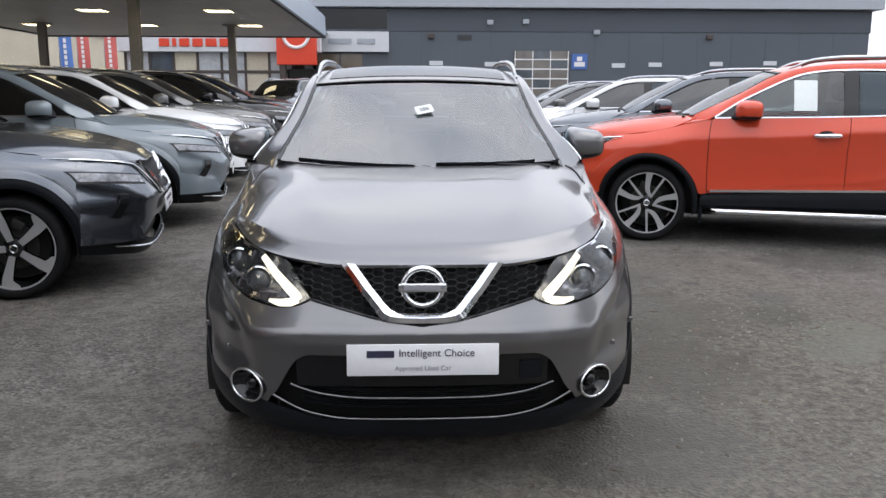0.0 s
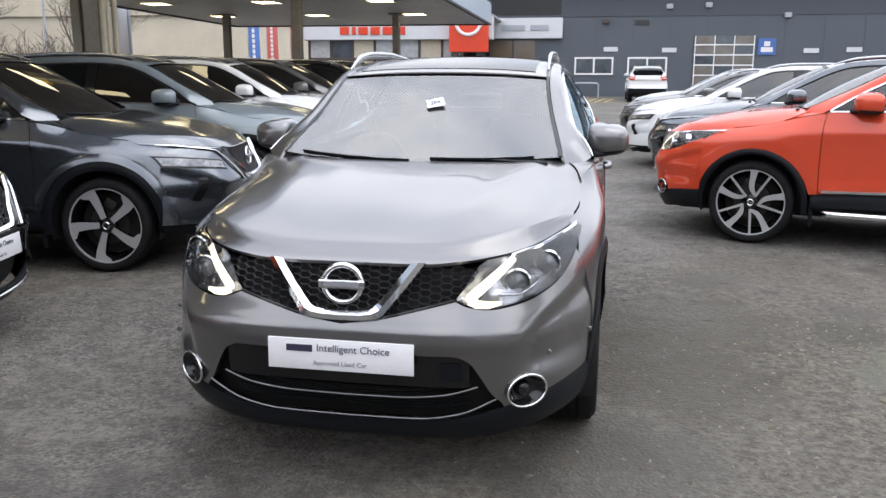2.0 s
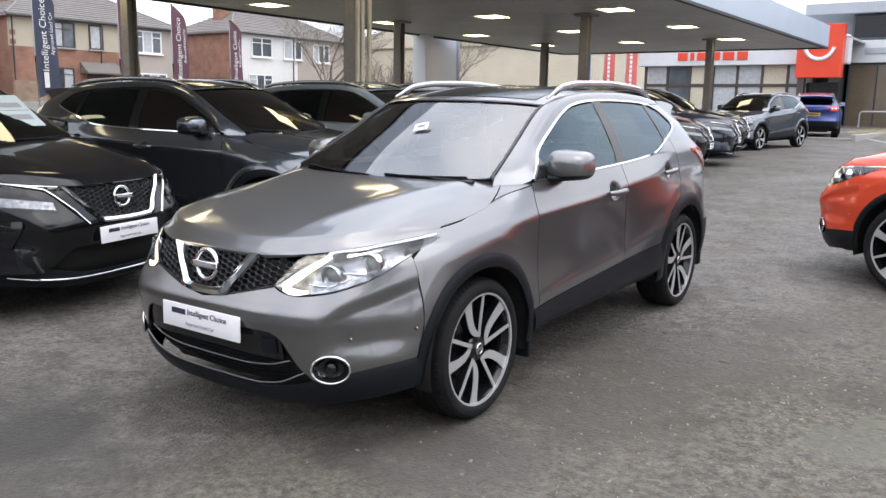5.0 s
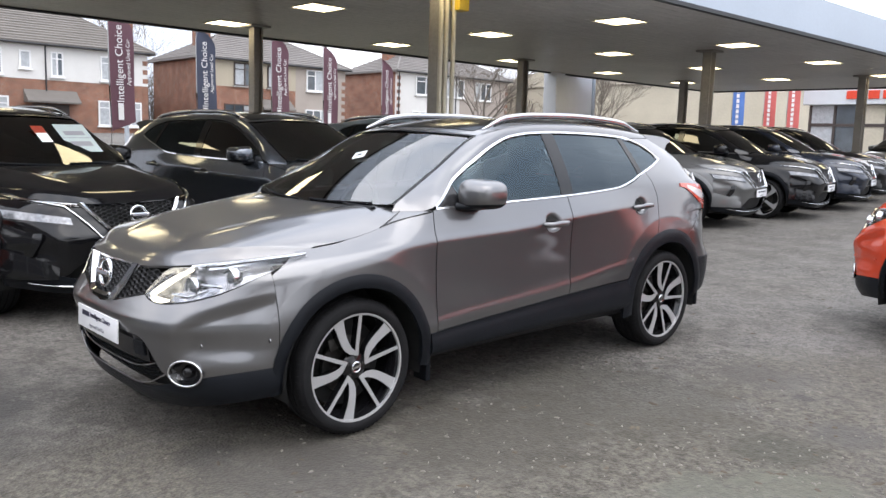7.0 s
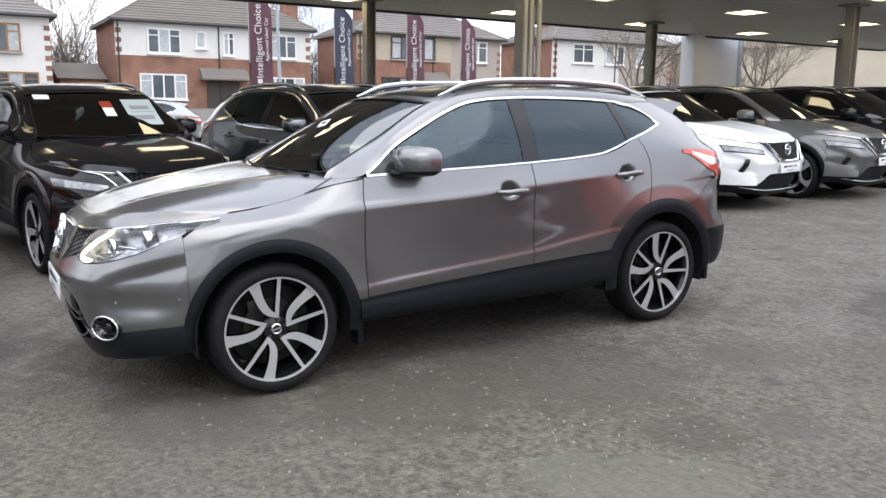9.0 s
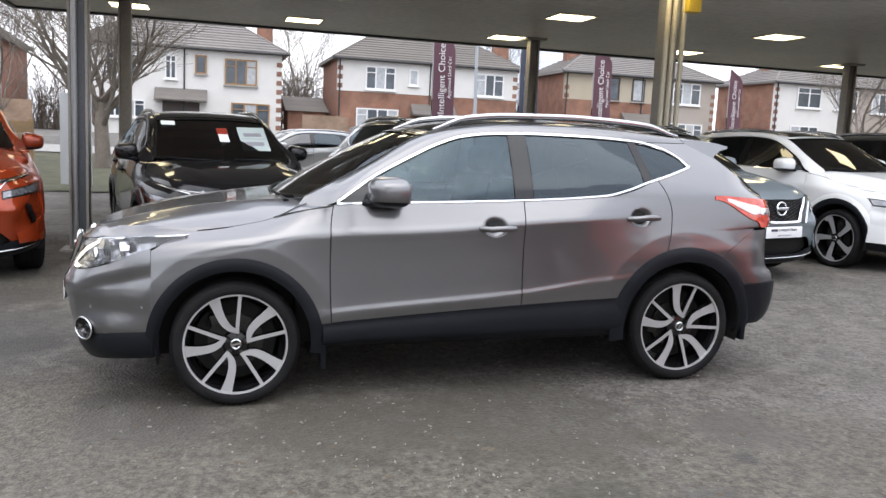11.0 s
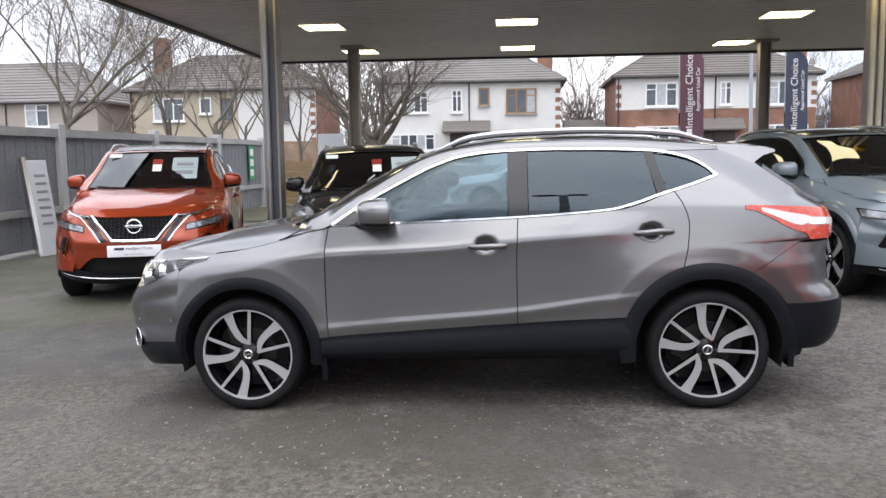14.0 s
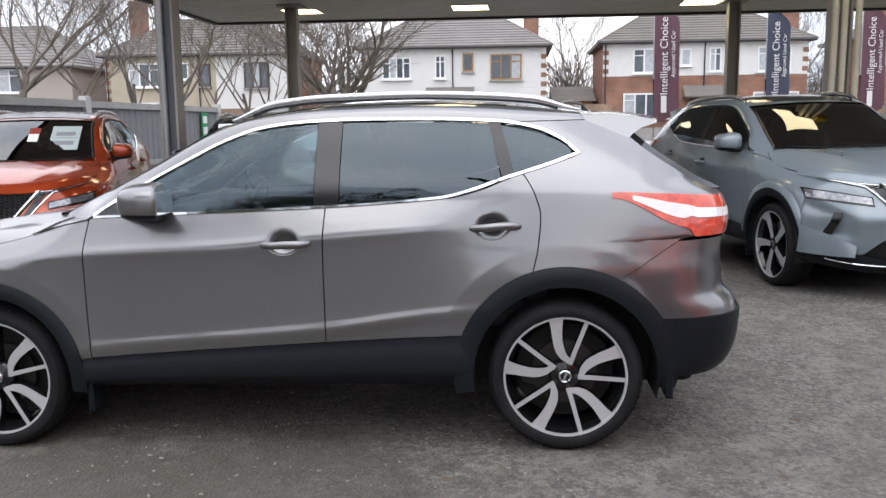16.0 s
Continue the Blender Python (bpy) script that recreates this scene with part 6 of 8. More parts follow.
def cabin(car):
    part("dashboard", sheet(lambda u, v: (lerp(-0.7, 0.7, u), lerp(-1.0, -0.55, v), 1.03 - 0.03 * v - 0.05 * v ** 4 + 0.02 * math.exp(-((lerp(-0.7, 0.7, u) + 0.36) / 0.16) ** 2) * v), 30, 10, rim=0.25), DASH, car, "dark grey dashboard")
    for s in (1, -1):
        x = s * 0.37
        st = part("front_seat", Shape().box(x - 0.25, x + 0.25, -0.28, 0.22, 0.5, 0.68, 0.06), SEATCLOTH, car, "dark cloth seat")
        back = Shape()
        back.grid(lambda u, v: (x + 0.25 * (1 - 0.25 * v) * math.copysign(abs(math.cos(2 * math.pi * u)) ** 0.6, math.cos(2 * math.pi * u)), 0.2 + 0.16 * v + 0.09 * math.sin(2 * math.pi * u), 0.62 + 0.58 * v), 20, 6)
        part("seat_back", back, SEATCLOTH, st, smooth=50)
        part("headrest", Shape().box(x - 0.13, x + 0.13, 0.33, 0.44, 1.22, 1.4, 0.05), SEATCLOTH, st, smooth=50)
    rs = part("rear_seat", Shape().box(-0.62, 0.62, 0.75, 1.2, 0.5, 0.66, 0.06).box(-0.62, 0.62, 1.12, 1.26, 0.6, 1.1, 0.05), SEATCLOTH, car, "dark cloth rear bench", smooth=50)
    for x in (-0.36, 0.36):
        part("headrest", Shape().box(x - 0.12, x + 0.12, 1.14, 1.22, 1.11, 1.27, 0.04), SEATCLOTH, rs, smooth=50)
    n = 28
    c, tilt = Vector((-0.37, -0.43, 0.98)), radians(24)
    ring = [c + Vector((0.185 * math.cos(2 * math.pi * k / n), 0.185 * math.sin(2 * math.pi * k / n) * math.sin(tilt), 0.185 * math.sin(2 * math.pi * k / n) * math.cos(tilt))) for k in range(n)]
    wh = part("steering_wheel", Shape().tube(ring, 0.016, 8, closed=True, up=(0, 1, 0)), BLACKTRIM, car, "black steering wheel", smooth=60)
    part("wheel_boss", Shape().box(-0.45, -0.29, -0.47, -0.41, 0.93, 1.03, 0.02), BLACKTRIM, wh)
    part("headlining", sheet(lambda u, v: roof_point((2 * u - 1) * 0.96, lerp(0.02, 0.97, v), -0.03), 12, 12, rim=0), HEADLINER, car)
    part("rear_view_mirror", Shape().box(-0.12, 0.12, -0.43, -0.4, 1.335, 1.4, 0.015), DASH, car, "grey rear-view mirror housing")
    part("sensor_housing", Shape().box(-0.13, 0.13, -0.42, -0.34, 1.37, 1.42, 0.02), DASH, car, "grey sensor housing at the top of the screen")


def nose(car, body_paint, q, front, lit, cladding):
    """The front end: bumper, grille, lamps, badge and board."""
    N = lambda k: max(4, int(k * q))
    main = front == "main"
    grille_low = curve((0.0, 0.655), (0.13, 0.672), (0.25, 0.7), (0.385, 0.733)) if main else curve((0.0, 0.615), (0.2, 0.625), (0.3, 0.715), (0.38, 0.8), (0.42, 0.83))
    lamp_low = curve((0.385, 0.735), (0.43, 0.716), (0.5, 0.706), (0.6, 0.717), (0.69, 0.748), (0.74, 0.786), (0.77, 0.832), (0.79, 0.885), (0.8, 0.912)) if main else curve((0.42, 0.832), (0.5, 0.835), (0.6, 0.848), (0.7, 0.868), (0.81, 0.91))
    xin = 0.385 if main else 0.42
    upper_low = lambda x: grille_low(x) if x < xin else lamp_low(x)
    intake_top = curve((0.0, 0.553), (0.38, 0.553), (0.43, 0.535), (0.48, 0.465), (0.52, 0.4), (0.57, 0.36), (0.62, 0.352)) if main else curve((0.0, 0.47), (0.4, 0.47), (0.5, 0.41), (0.56, 0.36), (0.62, 0.35))
    lip_top = curve((0.0, 0.285), (0.3, 0.292), (0.45, 0.318), (0.57, 0.352), (0.64, 0.372), (0.75, 0.4), (0.9, 0.43))
    xmax = lambda z: side_x(-1.745, z)
    for s in (1, -1):
        def bump(u, v):
            a = math.sin(u * math.pi / 2) ** 0.9
            x = a * 0.84
            lo = intake_top(x) if x < 0.56 else lip_top(x)
            hi = upper_low(min(x, 0.81)) - 0.004
            if main:
                for _ in range(12):
                    hi = 0.6 * hi + 0.4 * (upper_low(x / 0.84 * xmax(hi)) - 0.002)
            elif x > 0.8:
                hi = min(0.9, hi)
            z = lerp(lo, max(lo + 0.02, hi), v)
            x = x / 0.84 * xmax(z)
            top = 0.6 + 0.5 * (x - 0.6)
            dent = ease(0.575, 0.67, x - 0.2 * (z - 0.5)) * ease(0.42, 0.52, z) * (1 - ease(top - 0.02, top + 0.06, z)) * (1 - ease(0.78, 0.87, x))
            pit = 1 - ease(0.04, 0.055, math.hypot(x - 0.63, z - 0.405)) if main else 0
            return on_nose(x, z, -0.028 * dent - 0.045 * pit)
        part("front_bumper", sheet(bump, N(70), N(40), s), body_paint, car)
        # lower lip
        def lipf(u, v):
            x = math.sin(u * math.pi / 2) ** 0.9 * 0.845
            hi = lip_top(x) - 0.003
            z = lerp(0.188 + 0.085 * (x / 0.84) ** 2.4, hi, v)
            x = x / 0.845 * xmax(z)
            pit = 1 - ease(0.04, 0.055, math.hypot(x - 0.63, z - 0.405)) if main else 0
            return on_nose(x, z, 0.012 * math.sin(math.pi * v) ** 0.7 - 0.055 * pit)
        part("front_lip", sheet(lipf, N(50), N(12), s), cladding, car, "black lower bumper lip")
        # intake
        intake_mat = DARKGAP
        part("intake_wall", sheet(lambda u, v: on_nose(lerp(0, 0.57, u), lerp(lip_top(lerp(0, 0.57, u)) - 0.01, max(lip_top(lerp(0, 0.57, u)), intake_top(lerp(0, 0.57, u)) + 0.006), v)) + Vector((0, 0.07, 0)), N(24), 8, s, rim=0), intake_mat, car, smooth=0)
        if main:
            edge = [on_nose(x, intake_top(x), -0.004) for x in [0.57 * k / 30 for k in range(31)]]
            fl = Shape()
            ins = [p + Vector((0, 0.07, -0.004)) for p in edge]
            fl.add([Vector((s * p.x, p.y, p.z)) for p in edge + ins], [(k, k + 1, 32 + k, 31 + k) for k in range(30)])
            part("intake_edge", fl, BLACKTRIM, car, smooth=0)
            part("bumper_beam", sheet(lambda u, v: on_nose(lerp(0, 0.44, u), lerp(0.43, intake_top(lerp(0, 0.44, u)) - 0.002, v)) + Vector((0, 0.012, 0)), 20, 6, s), GLOSSBLACK, car, "dark beam behind the board")
            for nm, f, xe in (("intake_bar", curve((0, 0.374), (0.2, 0.377), (0.35, 0.392), (0.49, 0.432)), 0.47), ("intake_bar", curve((0, 0.296), (0.25, 0.3), (0.4, 0.325), (0.53, 0.385)), 0.53)):
                pts = [on_nose(lerp(0, xe, k / 20), f(lerp(0, xe, k / 20)), -0.016 if f(0) > 0.35 else 0.002) for k in range(21)]
                part(nm, Shape().tube([Vector((s * p.x, p.y, p.z)) for p in pts], 0.0036, 8), DULLBAR, car, "thin bright bar", smooth=60)
            for k in range(5):
                z = 0.31 + k * 0.022
                pts = [on_nose(x, z + 0.03 * (x / 0.45) ** 3, -0.045) for x in [0.44 * i / 12 for i in range(13)]]
                part("intake_slat", Shape().tube([Vector((s * p.x, p.y, p.z)) for p in pts], 0.006, 6, flat=0.5), BLACKTRIM, car, smooth=60)
            part("tow_cover", sheet(lambda u, v: on_nose(lerp(0.34, 0.42, u), lerp(0.455, 0.52, v), -0.004), 4, 4, s), BLACKTRIM, car) if s > 0 else None
        # fog lamp
        if main:
            fx, fz = 0.63, 0.405
            c = on_nose(fx, fz, 0.006)
            e = 0.01
            a = (on_nose(fx + e, fz) - on_nose(fx - e, fz)).normalized()
            b = Vector((0, 0, 1)) - a * a.z
            b = (b - a * b.dot(a)).normalized()
            nn = a.cross(b).normalized()
            if nn.y > 0:
                nn = -nn
            flip = lambda p: Vector((s * p.x, p.y, p.z))
            ring = [flip(c + a * 0.08 * math.cos(2 * math.pi * k / 32) + b * 0.058 * math.sin(2 * math.pi * k / 32)) for k in range(32)]
            fg = part("fog_lamp", Shape().tube(ring, 0.005, 8, closed=True, up=(0, 1, 0)), CHROME, car, "round fog lamp in a chrome ring", smooth=60)
            bowl = Shape()
            prof = [(0.062, 0.001), (0.052, -0.012), (0.044, -0.03), (0.03, -0.034), (0.0, -0.034)]
            bowl.lathe(prof, lambda p, r, o: flip(c + a * p * 1.28 + b * r * 0.95 + nn * o), 28)
            part("fog_bowl", bowl, GLOSSBLACK, fg, smooth=50)
            lens = Shape()
            lens.lathe([(0.03, -0.033), (0.026, -0.02), (0.016, -0.012), (0.0, -0.009)], lambda p, r, o: flip(c + a * p + b * r + nn * o), 20)
            part("fog_lens", lens, GLOSSBLACK, fg, smooth=60)
        for x, z in ((0.7, 0.535), (0.76, 0.55)) if main else ():
            if x > 0.74:
                p, o = on_side(-1.79, 0.545, 0.003), 0
            else:
                p = on_nose(x, z, 0.003)
            part("parking_sensor", Shape().lathe([(0.0, -0.002), (0.008, -0.0015), (0.01, 0.003)], lambda aa, bb, cc, p=p: (s * p.x + aa, p.y + cc, p.z + bb), 14), body_paint, car, smooth=60)
        # lamp
        def lamp(u, v, out_=0.0, x0=xin + 0.006, x1=0.79 if main else 0.832):
            x = lerp(x0, x1, math.sin(u * math.pi / 2) ** 0.85)
            zl, zh = lamp_low(x) + 0.004, f_hood_line(x) - 0.006
            if main:
                zh = min(zh, lerp(lamp_low(x0) + 0.012, 0.99, (x - x0) / 0.165)) if x < x0 + 0.13 else zh
            return on_nose(x, lerp(zl, max(zl + 0.002, zh), v), out_)
        hl = part("headlamp", sheet(lambda u, v: lamp(u, v, -0.045 * math.sin(math.pi * min(1, max(0, v))) ** 0.5 * min(1, 6 * u + 0.1) - 0.004), N(26), N(14), s, rim=0.0), LAMPDARK if main else STEEL, car, "clear headlamp unit with a glowing strip" if lit else "slim clear headlamp unit")
        part("lens_cover", sheet(lambda u, v: lamp(u, v, 0.002), N(26), N(12), s, rim=0.006), LENS, hl, "clear lens cover")
        if main:
            for cx, cz, r in ((0.6, 0.79, 0.04), (0.7, 0.838, 0.038)):
                c = on_nose(cx, cz, -0.03)
                d = Vector((0.12, -1, 0)).normalized()
                sd = d.cross(Vector((0, 0, 1))).normalized()
                up = sd.cross(d)
                fl = lambda p: Vector((s * p.x, p.y, p.z))
                sh = Shape()
                sh.lathe([(r * 1.25, -0.03), (r * 1.25, 0.012), (r * 1.12, 0.016), (r, 0.004), (r, -0.02)], lambda p, w, o: fl(c + sd * p + up * w + d * o), 24)
                part("projector_ring", sh, CHROME, hl, smooth=40)
                sh = Shape()
                sh.lathe([(r, -0.005), (r * 0.7, 0.012), (0.0, 0.02)], lambda p, w, o: fl(c + sd * p + up * w + d * o), 24)
                part("projector_lens", sh, PROJECTOR, hl, smooth=60)
            part("lamp_bezel", sheet(lambda u, v: lamp(lerp(0.2, 0.85, u), lerp(0.05, 0.3, v), -0.02), 16, 4, s), LAMPDARK, hl)
            for cx0, cz0, cx1, cz1 in ((0.53, 0.752, 0.605, 0.745), (0.605, 0.745, 0.66, 0.775), (0.62, 0.8, 0.7, 0.79)):
                pts = [on_nose(lerp(cx0, cx1, k / 6), lerp(cz0, cz1, k / 6), -0.014) for k in range(7)]
                part("lamp_ledge", Shape().tube([Vector((s * p.x, p.y, p.z)) for p in pts], 0.006, 6), CHROME, hl, smooth=60)
            part("indicator", sheet(lambda u, v: lamp(lerp(0.35, 0.8, u), lerp(0.86, 0.97, v), -0.008), 12, 3, s, rim=0.004), REFLECTOR, hl)
            # glowing boomerang
            def strip_of(pts, w, out_):
                sh = Shape()
                rows = []
                m = len(pts)
                for i, (x, z) in enumerate(pts):
                    p0, p1 = pts[max(0, i - 1)], pts[min(m - 1, i + 1)]
                    l = math.hypot(p1[0] - p0[0], p1[1] - p0[1])
                    nx, nz = -(p1[1] - p0[1]) / l, (p1[0] - p0[0]) / l
                    ww = w[i] if isinstance(w, (list, tuple)) else w
                    rows.append((on_nose(x + nx * ww, z + nz * ww, out_), on_nose(x - nx * ww, z - nz * ww, out_)))
                v = [Vector((s * p.x, p.y, p.z)) for r in rows for p in r]
                fc = [(2 * i, 2 * i + 1, 2 * i + 3, 2 * i + 2) for i in range(m - 1)]
                if s > 0:
                    fc = [f[::-1] for f in fc]
                return sh.add(v, fc)
            part("light_strip", strip_of([(0.572, 0.862), (0.52, 0.815), (0.47, 0.772), (0.435, 0.742), (0.428, 0.732)], [0.011, 0.015, 0.017, 0.017, 0.012], -0.003), DRL, hl, "glowing daytime strip")
            part("light_strip", strip_of([(0.432, 0.734), (0.46, 0.724), (0.5, 0.72), (0.54, 0.724)], [0.011, 0.013, 0.011, 0.005], -0.003), DRL, hl, "glowing daytime strip")
            part("chrome_brow", strip_of([(0.56, 0.868), (0.65, 0.882), (0.74, 0.902), (0.77, 0.91)], 0.0045, 0.004), REFLECTOR, hl, "bright upper edge")
        else:
            part("light_strip", sheet(lambda u, v: lamp(u, lerp(0.8, 0.97, v), 0.004), 16, 3, s, rim=0.004), SATIN, hl, "slim bright running-light strip")
            box = lambda u, v, o: on_nose(lerp(0.5, 0.81, u), lerp(0.715 + 0.045 * u, 0.762 + 0.055 * u, v), o)
            part("main_beam", sheet(lambda u, v: box(u, v, 0.005 + 0.004 * math.sin(9 * u) ** 2), 20, 4, s, rim=0.02), CLEARLAMP, hl, "clear slim main beam unit")
            part("beam_surround", sheet(lambda u, v: box(lerp(-0.03, 1.02, u), lerp(-0.25, 1.2, v), 0.003), 20, 4, s, rim=0.02), GLOSSBLACK, hl)
            part("bumper_fin", sheet(lambda u, v: on_nose(min(lerp(0.6, 0.845, u), xmax(lerp(0.36, 0.5, v))), lerp(0.35, 0.42 + 0.13 * u, v), 0.045 - 0.035 * v), 12, 6, s), body_paint, car)
            part("lip_strip", Shape().tube([Vector((s * p.x, p.y, p.z)) for p in [on_nose(0.74 * k / 16, 0.27 + 0.05 * (k / 16) ** 3, 0.02) for k in range(17)]], 0.012, 8, flat=0.7), SATIN, car, "silver lower lip strip", smooth=60)
            part("bumper_pocket", sheet(lambda u, v: on_nose(lerp(0.735, 0.775, u) - 0.05 * v, lerp(0.5, 0.66, v), 0.006), 6, 8, s), GLOSSBLACK, car, "black air curtain")
        # grille halves
        part("grille_backing", sheet(lambda u, v: on_nose(lerp(0, xin + 0.14 * main, u), lerp(grille_low(min(xin, lerp(0, xin + 0.14 * main, u))), f_hood_line(lerp(0, xin + 0.14 * main, u)) - 0.004, v), -0.04 - 0.02 * ease(0.7, 0.8, u) * main), N(20), 6, s, rim=0.0), DARKGAP, car, smooth=0)
        part("grille_edge", Shape().tube([Vector((s * p.x, p.y, p.z)) for p in [on_nose(lerp(0.0, xin, k / 16), grille_low(lerp(0.0, xin, k / 16)) + 0.003, -0.006) for k in range(17)]], 0.008, 6), GLOSSBLACK, car, smooth=60)
    # honeycomb
    sh = Shape()
    rr = 0.021 if main else 0.024
    row = 0
    z = (0.67 if main else 0.58)
    while z < 0.85:
        reach = xin + 0.13 if main else xin
        x = -reach + (rr * 1.725 if row % 2 else 0)
        while x < reach:
            low = grille_low(abs(x)) if abs(x) < xin else lerp(lamp_low(xin + 0.006) + 0.016, 0.99, (abs(x) - xin - 0.006) / 0.165)
            if low + 0.004 < z < f_hood_line(abs(x)) - 0.006:
                hexa = [(x + 1.15 * rr * math.cos(math.pi / 3 * k), z + 0.62 * rr * math.sin(math.pi / 3 * k)) for k in range(6)]
                o = [on_nose(a, b, -0.012) for a, b in hexa]
                i = [on_nose(lerp(x, a, 0.86), lerp(z, b, 0.78), -0.024) for a, b in hexa]
                sh.add(o + i, [(k, (k + 1) % 6, 6 + (k + 1) % 6, 6 + k) for k in range(6)])
            x += rr * 3.45
        z += rr * 0.537
        row += 1
    part("grille_mesh", sh, GRILLE, car, "black honeycomb grille", smooth=0)
    # bright V
    if main:
        outer = [(0.282, 0.853), (0.225, 0.778), (0.165, 0.7), (0.15, 0.68), (0.125, 0.668), (0.08, 0.662), (0.0, 0.66)]
        inner = [(0.226, 0.853), (0.17, 0.782), (0.122, 0.722), (0.108, 0.708), (0.09, 0.7), (0.06, 0.696), (0.0, 0.694)]
    else:
        outer = [(0.44, 0.858), (0.385, 0.795), (0.31, 0.71), (0.25, 0.635), (0.215, 0.61), (0.12, 0.606), (0.0, 0.604)]
        inner = [(0.395, 0.858), (0.342, 0.797), (0.27, 0.715), (0.222, 0.655), (0.2, 0.641), (0.12, 0.637), (0.0, 0.635)]
        # a second bright line outside the V, running on into the lamps
        for s in (1, -1):
            pts = [on_nose(x, z, 0.012) for x, z in ((0.8, 0.915), (0.7, 0.885), (0.6, 0.86), (0.52, 0.84), (0.47, 0.79), (0.395, 0.705), (0.325, 0.615))]
            part("grille_line", Shape().tube([Vector((s * p.x, p.y, p.z)) for p in pts], 0.0085, 8, flat=0.7), CHROME, car, "bright line beside the grille", smooth=60)
            part("grille_band", sheet(lambda u, v: on_nose(lerp(0.475, 0.315, v) - lerp(0.0, 0.06, u), lerp(0.83, 0.612, v), 0.004), 4, 10, s), GLOSSBLACK, car, "black band beside the grille")
    rows = []
    full = [(a, b) for a, b in zip(outer, inner)]
    full = [((-a[0], a[1]), (-b[0], b[1])) for a, b in full] + full[-2::-1]
    for a, b in full:
        rows.append([on_nose(lerp(a[0], b[0], t), lerp(a[1], b[1], t), o) for t, o in ((0, 0.0), (0.06, 0.014), (0.45, 0.022), (0.92, 0.012), (1.0, -0.012))])
    v = [p for r in rows for p in r]
    sh = Shape().add(v, [(i * 5 + k, i * 5 + k + 1, i * 5 + k + 6, i * 5 + k + 5) for i in range(len(rows) - 1) for k in range(4)])
    part("grille_frame", sh, CHROME, car, "chrome V of the grille", smooth=30)
    zb = 0.78 if main else 0.752
    badge(car, Matrix.Translation(on_nose(0, zb, 0.022)) @ pose(0, 0, 0, -6))
    number_board(car, Matrix.Translation(on_nose(0, 0.545 if main else 0.535, 0.014 if main else 0.03)) @ pose(0, 0, 0, -2))


main_car = thing("grey_crossover", "gunmetal grey five-door crossover parked on the yard", "car", on_ground(0, 0, 0))
car_body(main_car, GUNMETAL, 1.0, "main", SIDEGLASS, PRIVACY, WINDSCREEN, BLACKTRIM, lit=True)
for wy in (-AXLE, AXLE):
    for ws in (1, -1):
        add_wheel(main_car, "main", 0.86, wy, ws, 13 if wy < 0 else 68.5)
st = part("windscreen_label", Shape().box(-0.045, 0.045, -0.001, 0.001, -0.03, 0.03), PAPER, main_car, "small white paper label on the windscreen", at=Matrix.Translation(Vector(screen_point(0.0, 0.55)) + Vector((0.03, -0.012, 0.014))) @ pose(0, 0, 0, -52, 0, 0) @ pose(0, 0, 0, 0, -18, 0))
text_part("lettering", "286", 0.036, INK, st, pose(0, -0.0018, 0, 90, 0, 0))

PAINTS = dict(orange=paint("burnt_orange_paint", (0.33, 0.044, 0.011), metal=0.45, rough=0.26), black=paint("black_paint", (0.007, 0.007, 0.008), metal=0.1, coat_ior=1.48), darkgrey=paint("dark_grey_paint", (0.1, 0.113, 0.134), metal=0.85, rough=0.24, coat_ior=1.8),
              bluegrey=paint("blue_grey_paint", (0.19, 0.225, 0.25), metal=0.3), white=paint("white_paint", (0.78, 0.79, 0.8), metal=0.0), navy=paint("navy_paint", (0.02, 0.025, 0.04)), red=paint("orange_red_paint", (0.62, 0.07, 0.03), metal=0.15),
              silver=paint("silver_paint", (0.42, 0.43, 0.44)), blue=paint("blue_paint", (0.03, 0.05, 0.22), metal=0.4), midgrey=paint("mid_grey_paint", (0.13, 0.13, 0.13)))


templates = {}


def neighbour(label, colour, x, y, turn, scale=(1.01, 1.0, 1.05), front="late", wheels="late", group="parked cars", dark_roof=True):
    """A parked car; alike ones share their meshes and take their own paint."""
    m = on_ground(x, y, turn) @ Matrix.Diagonal((*scale, 1))
    key = (front, dark_roof)
    if key not in templates:
        c = thing("parked_car", label, "car", m, group=group)
        car_body(c, PAINTS[colour], q=0.5, front=front, interior=front == "main", dark_roof=dark_roof, tall=front == "main", glass_side=SHOWGLASS if front == "main" else None, screen_mat=SHOWGLASS if front == "main" else None)
        for wy in (-AXLE, AXLE):
            for ws in (1, -1):
                add_wheel(c, wheels, 0.86, wy, ws, 17 + 31 * wy + 9 * ws)
        templates[key] = (c, PAINTS[colour])
        return c
    base, own = templates[key]
    c = copy_thing(base, Matrix())
    c.matrix_basis = m
    tagged(c, label, "car", group)
    for o in c.children_recursive:
        for slot in o.material_slots:
            if slot.material == own:
                slot.link = "OBJECT"
                slot.material = PAINTS[colour]
    return c


def from_plate(px, py, turn, reach=2.24):
    """Centre of a car whose front board stands at (px, py)."""
    a = radians(turn)
    fx, fy = math.sin(a), -math.cos(a)
    return px - fx * reach, py - fy * reach


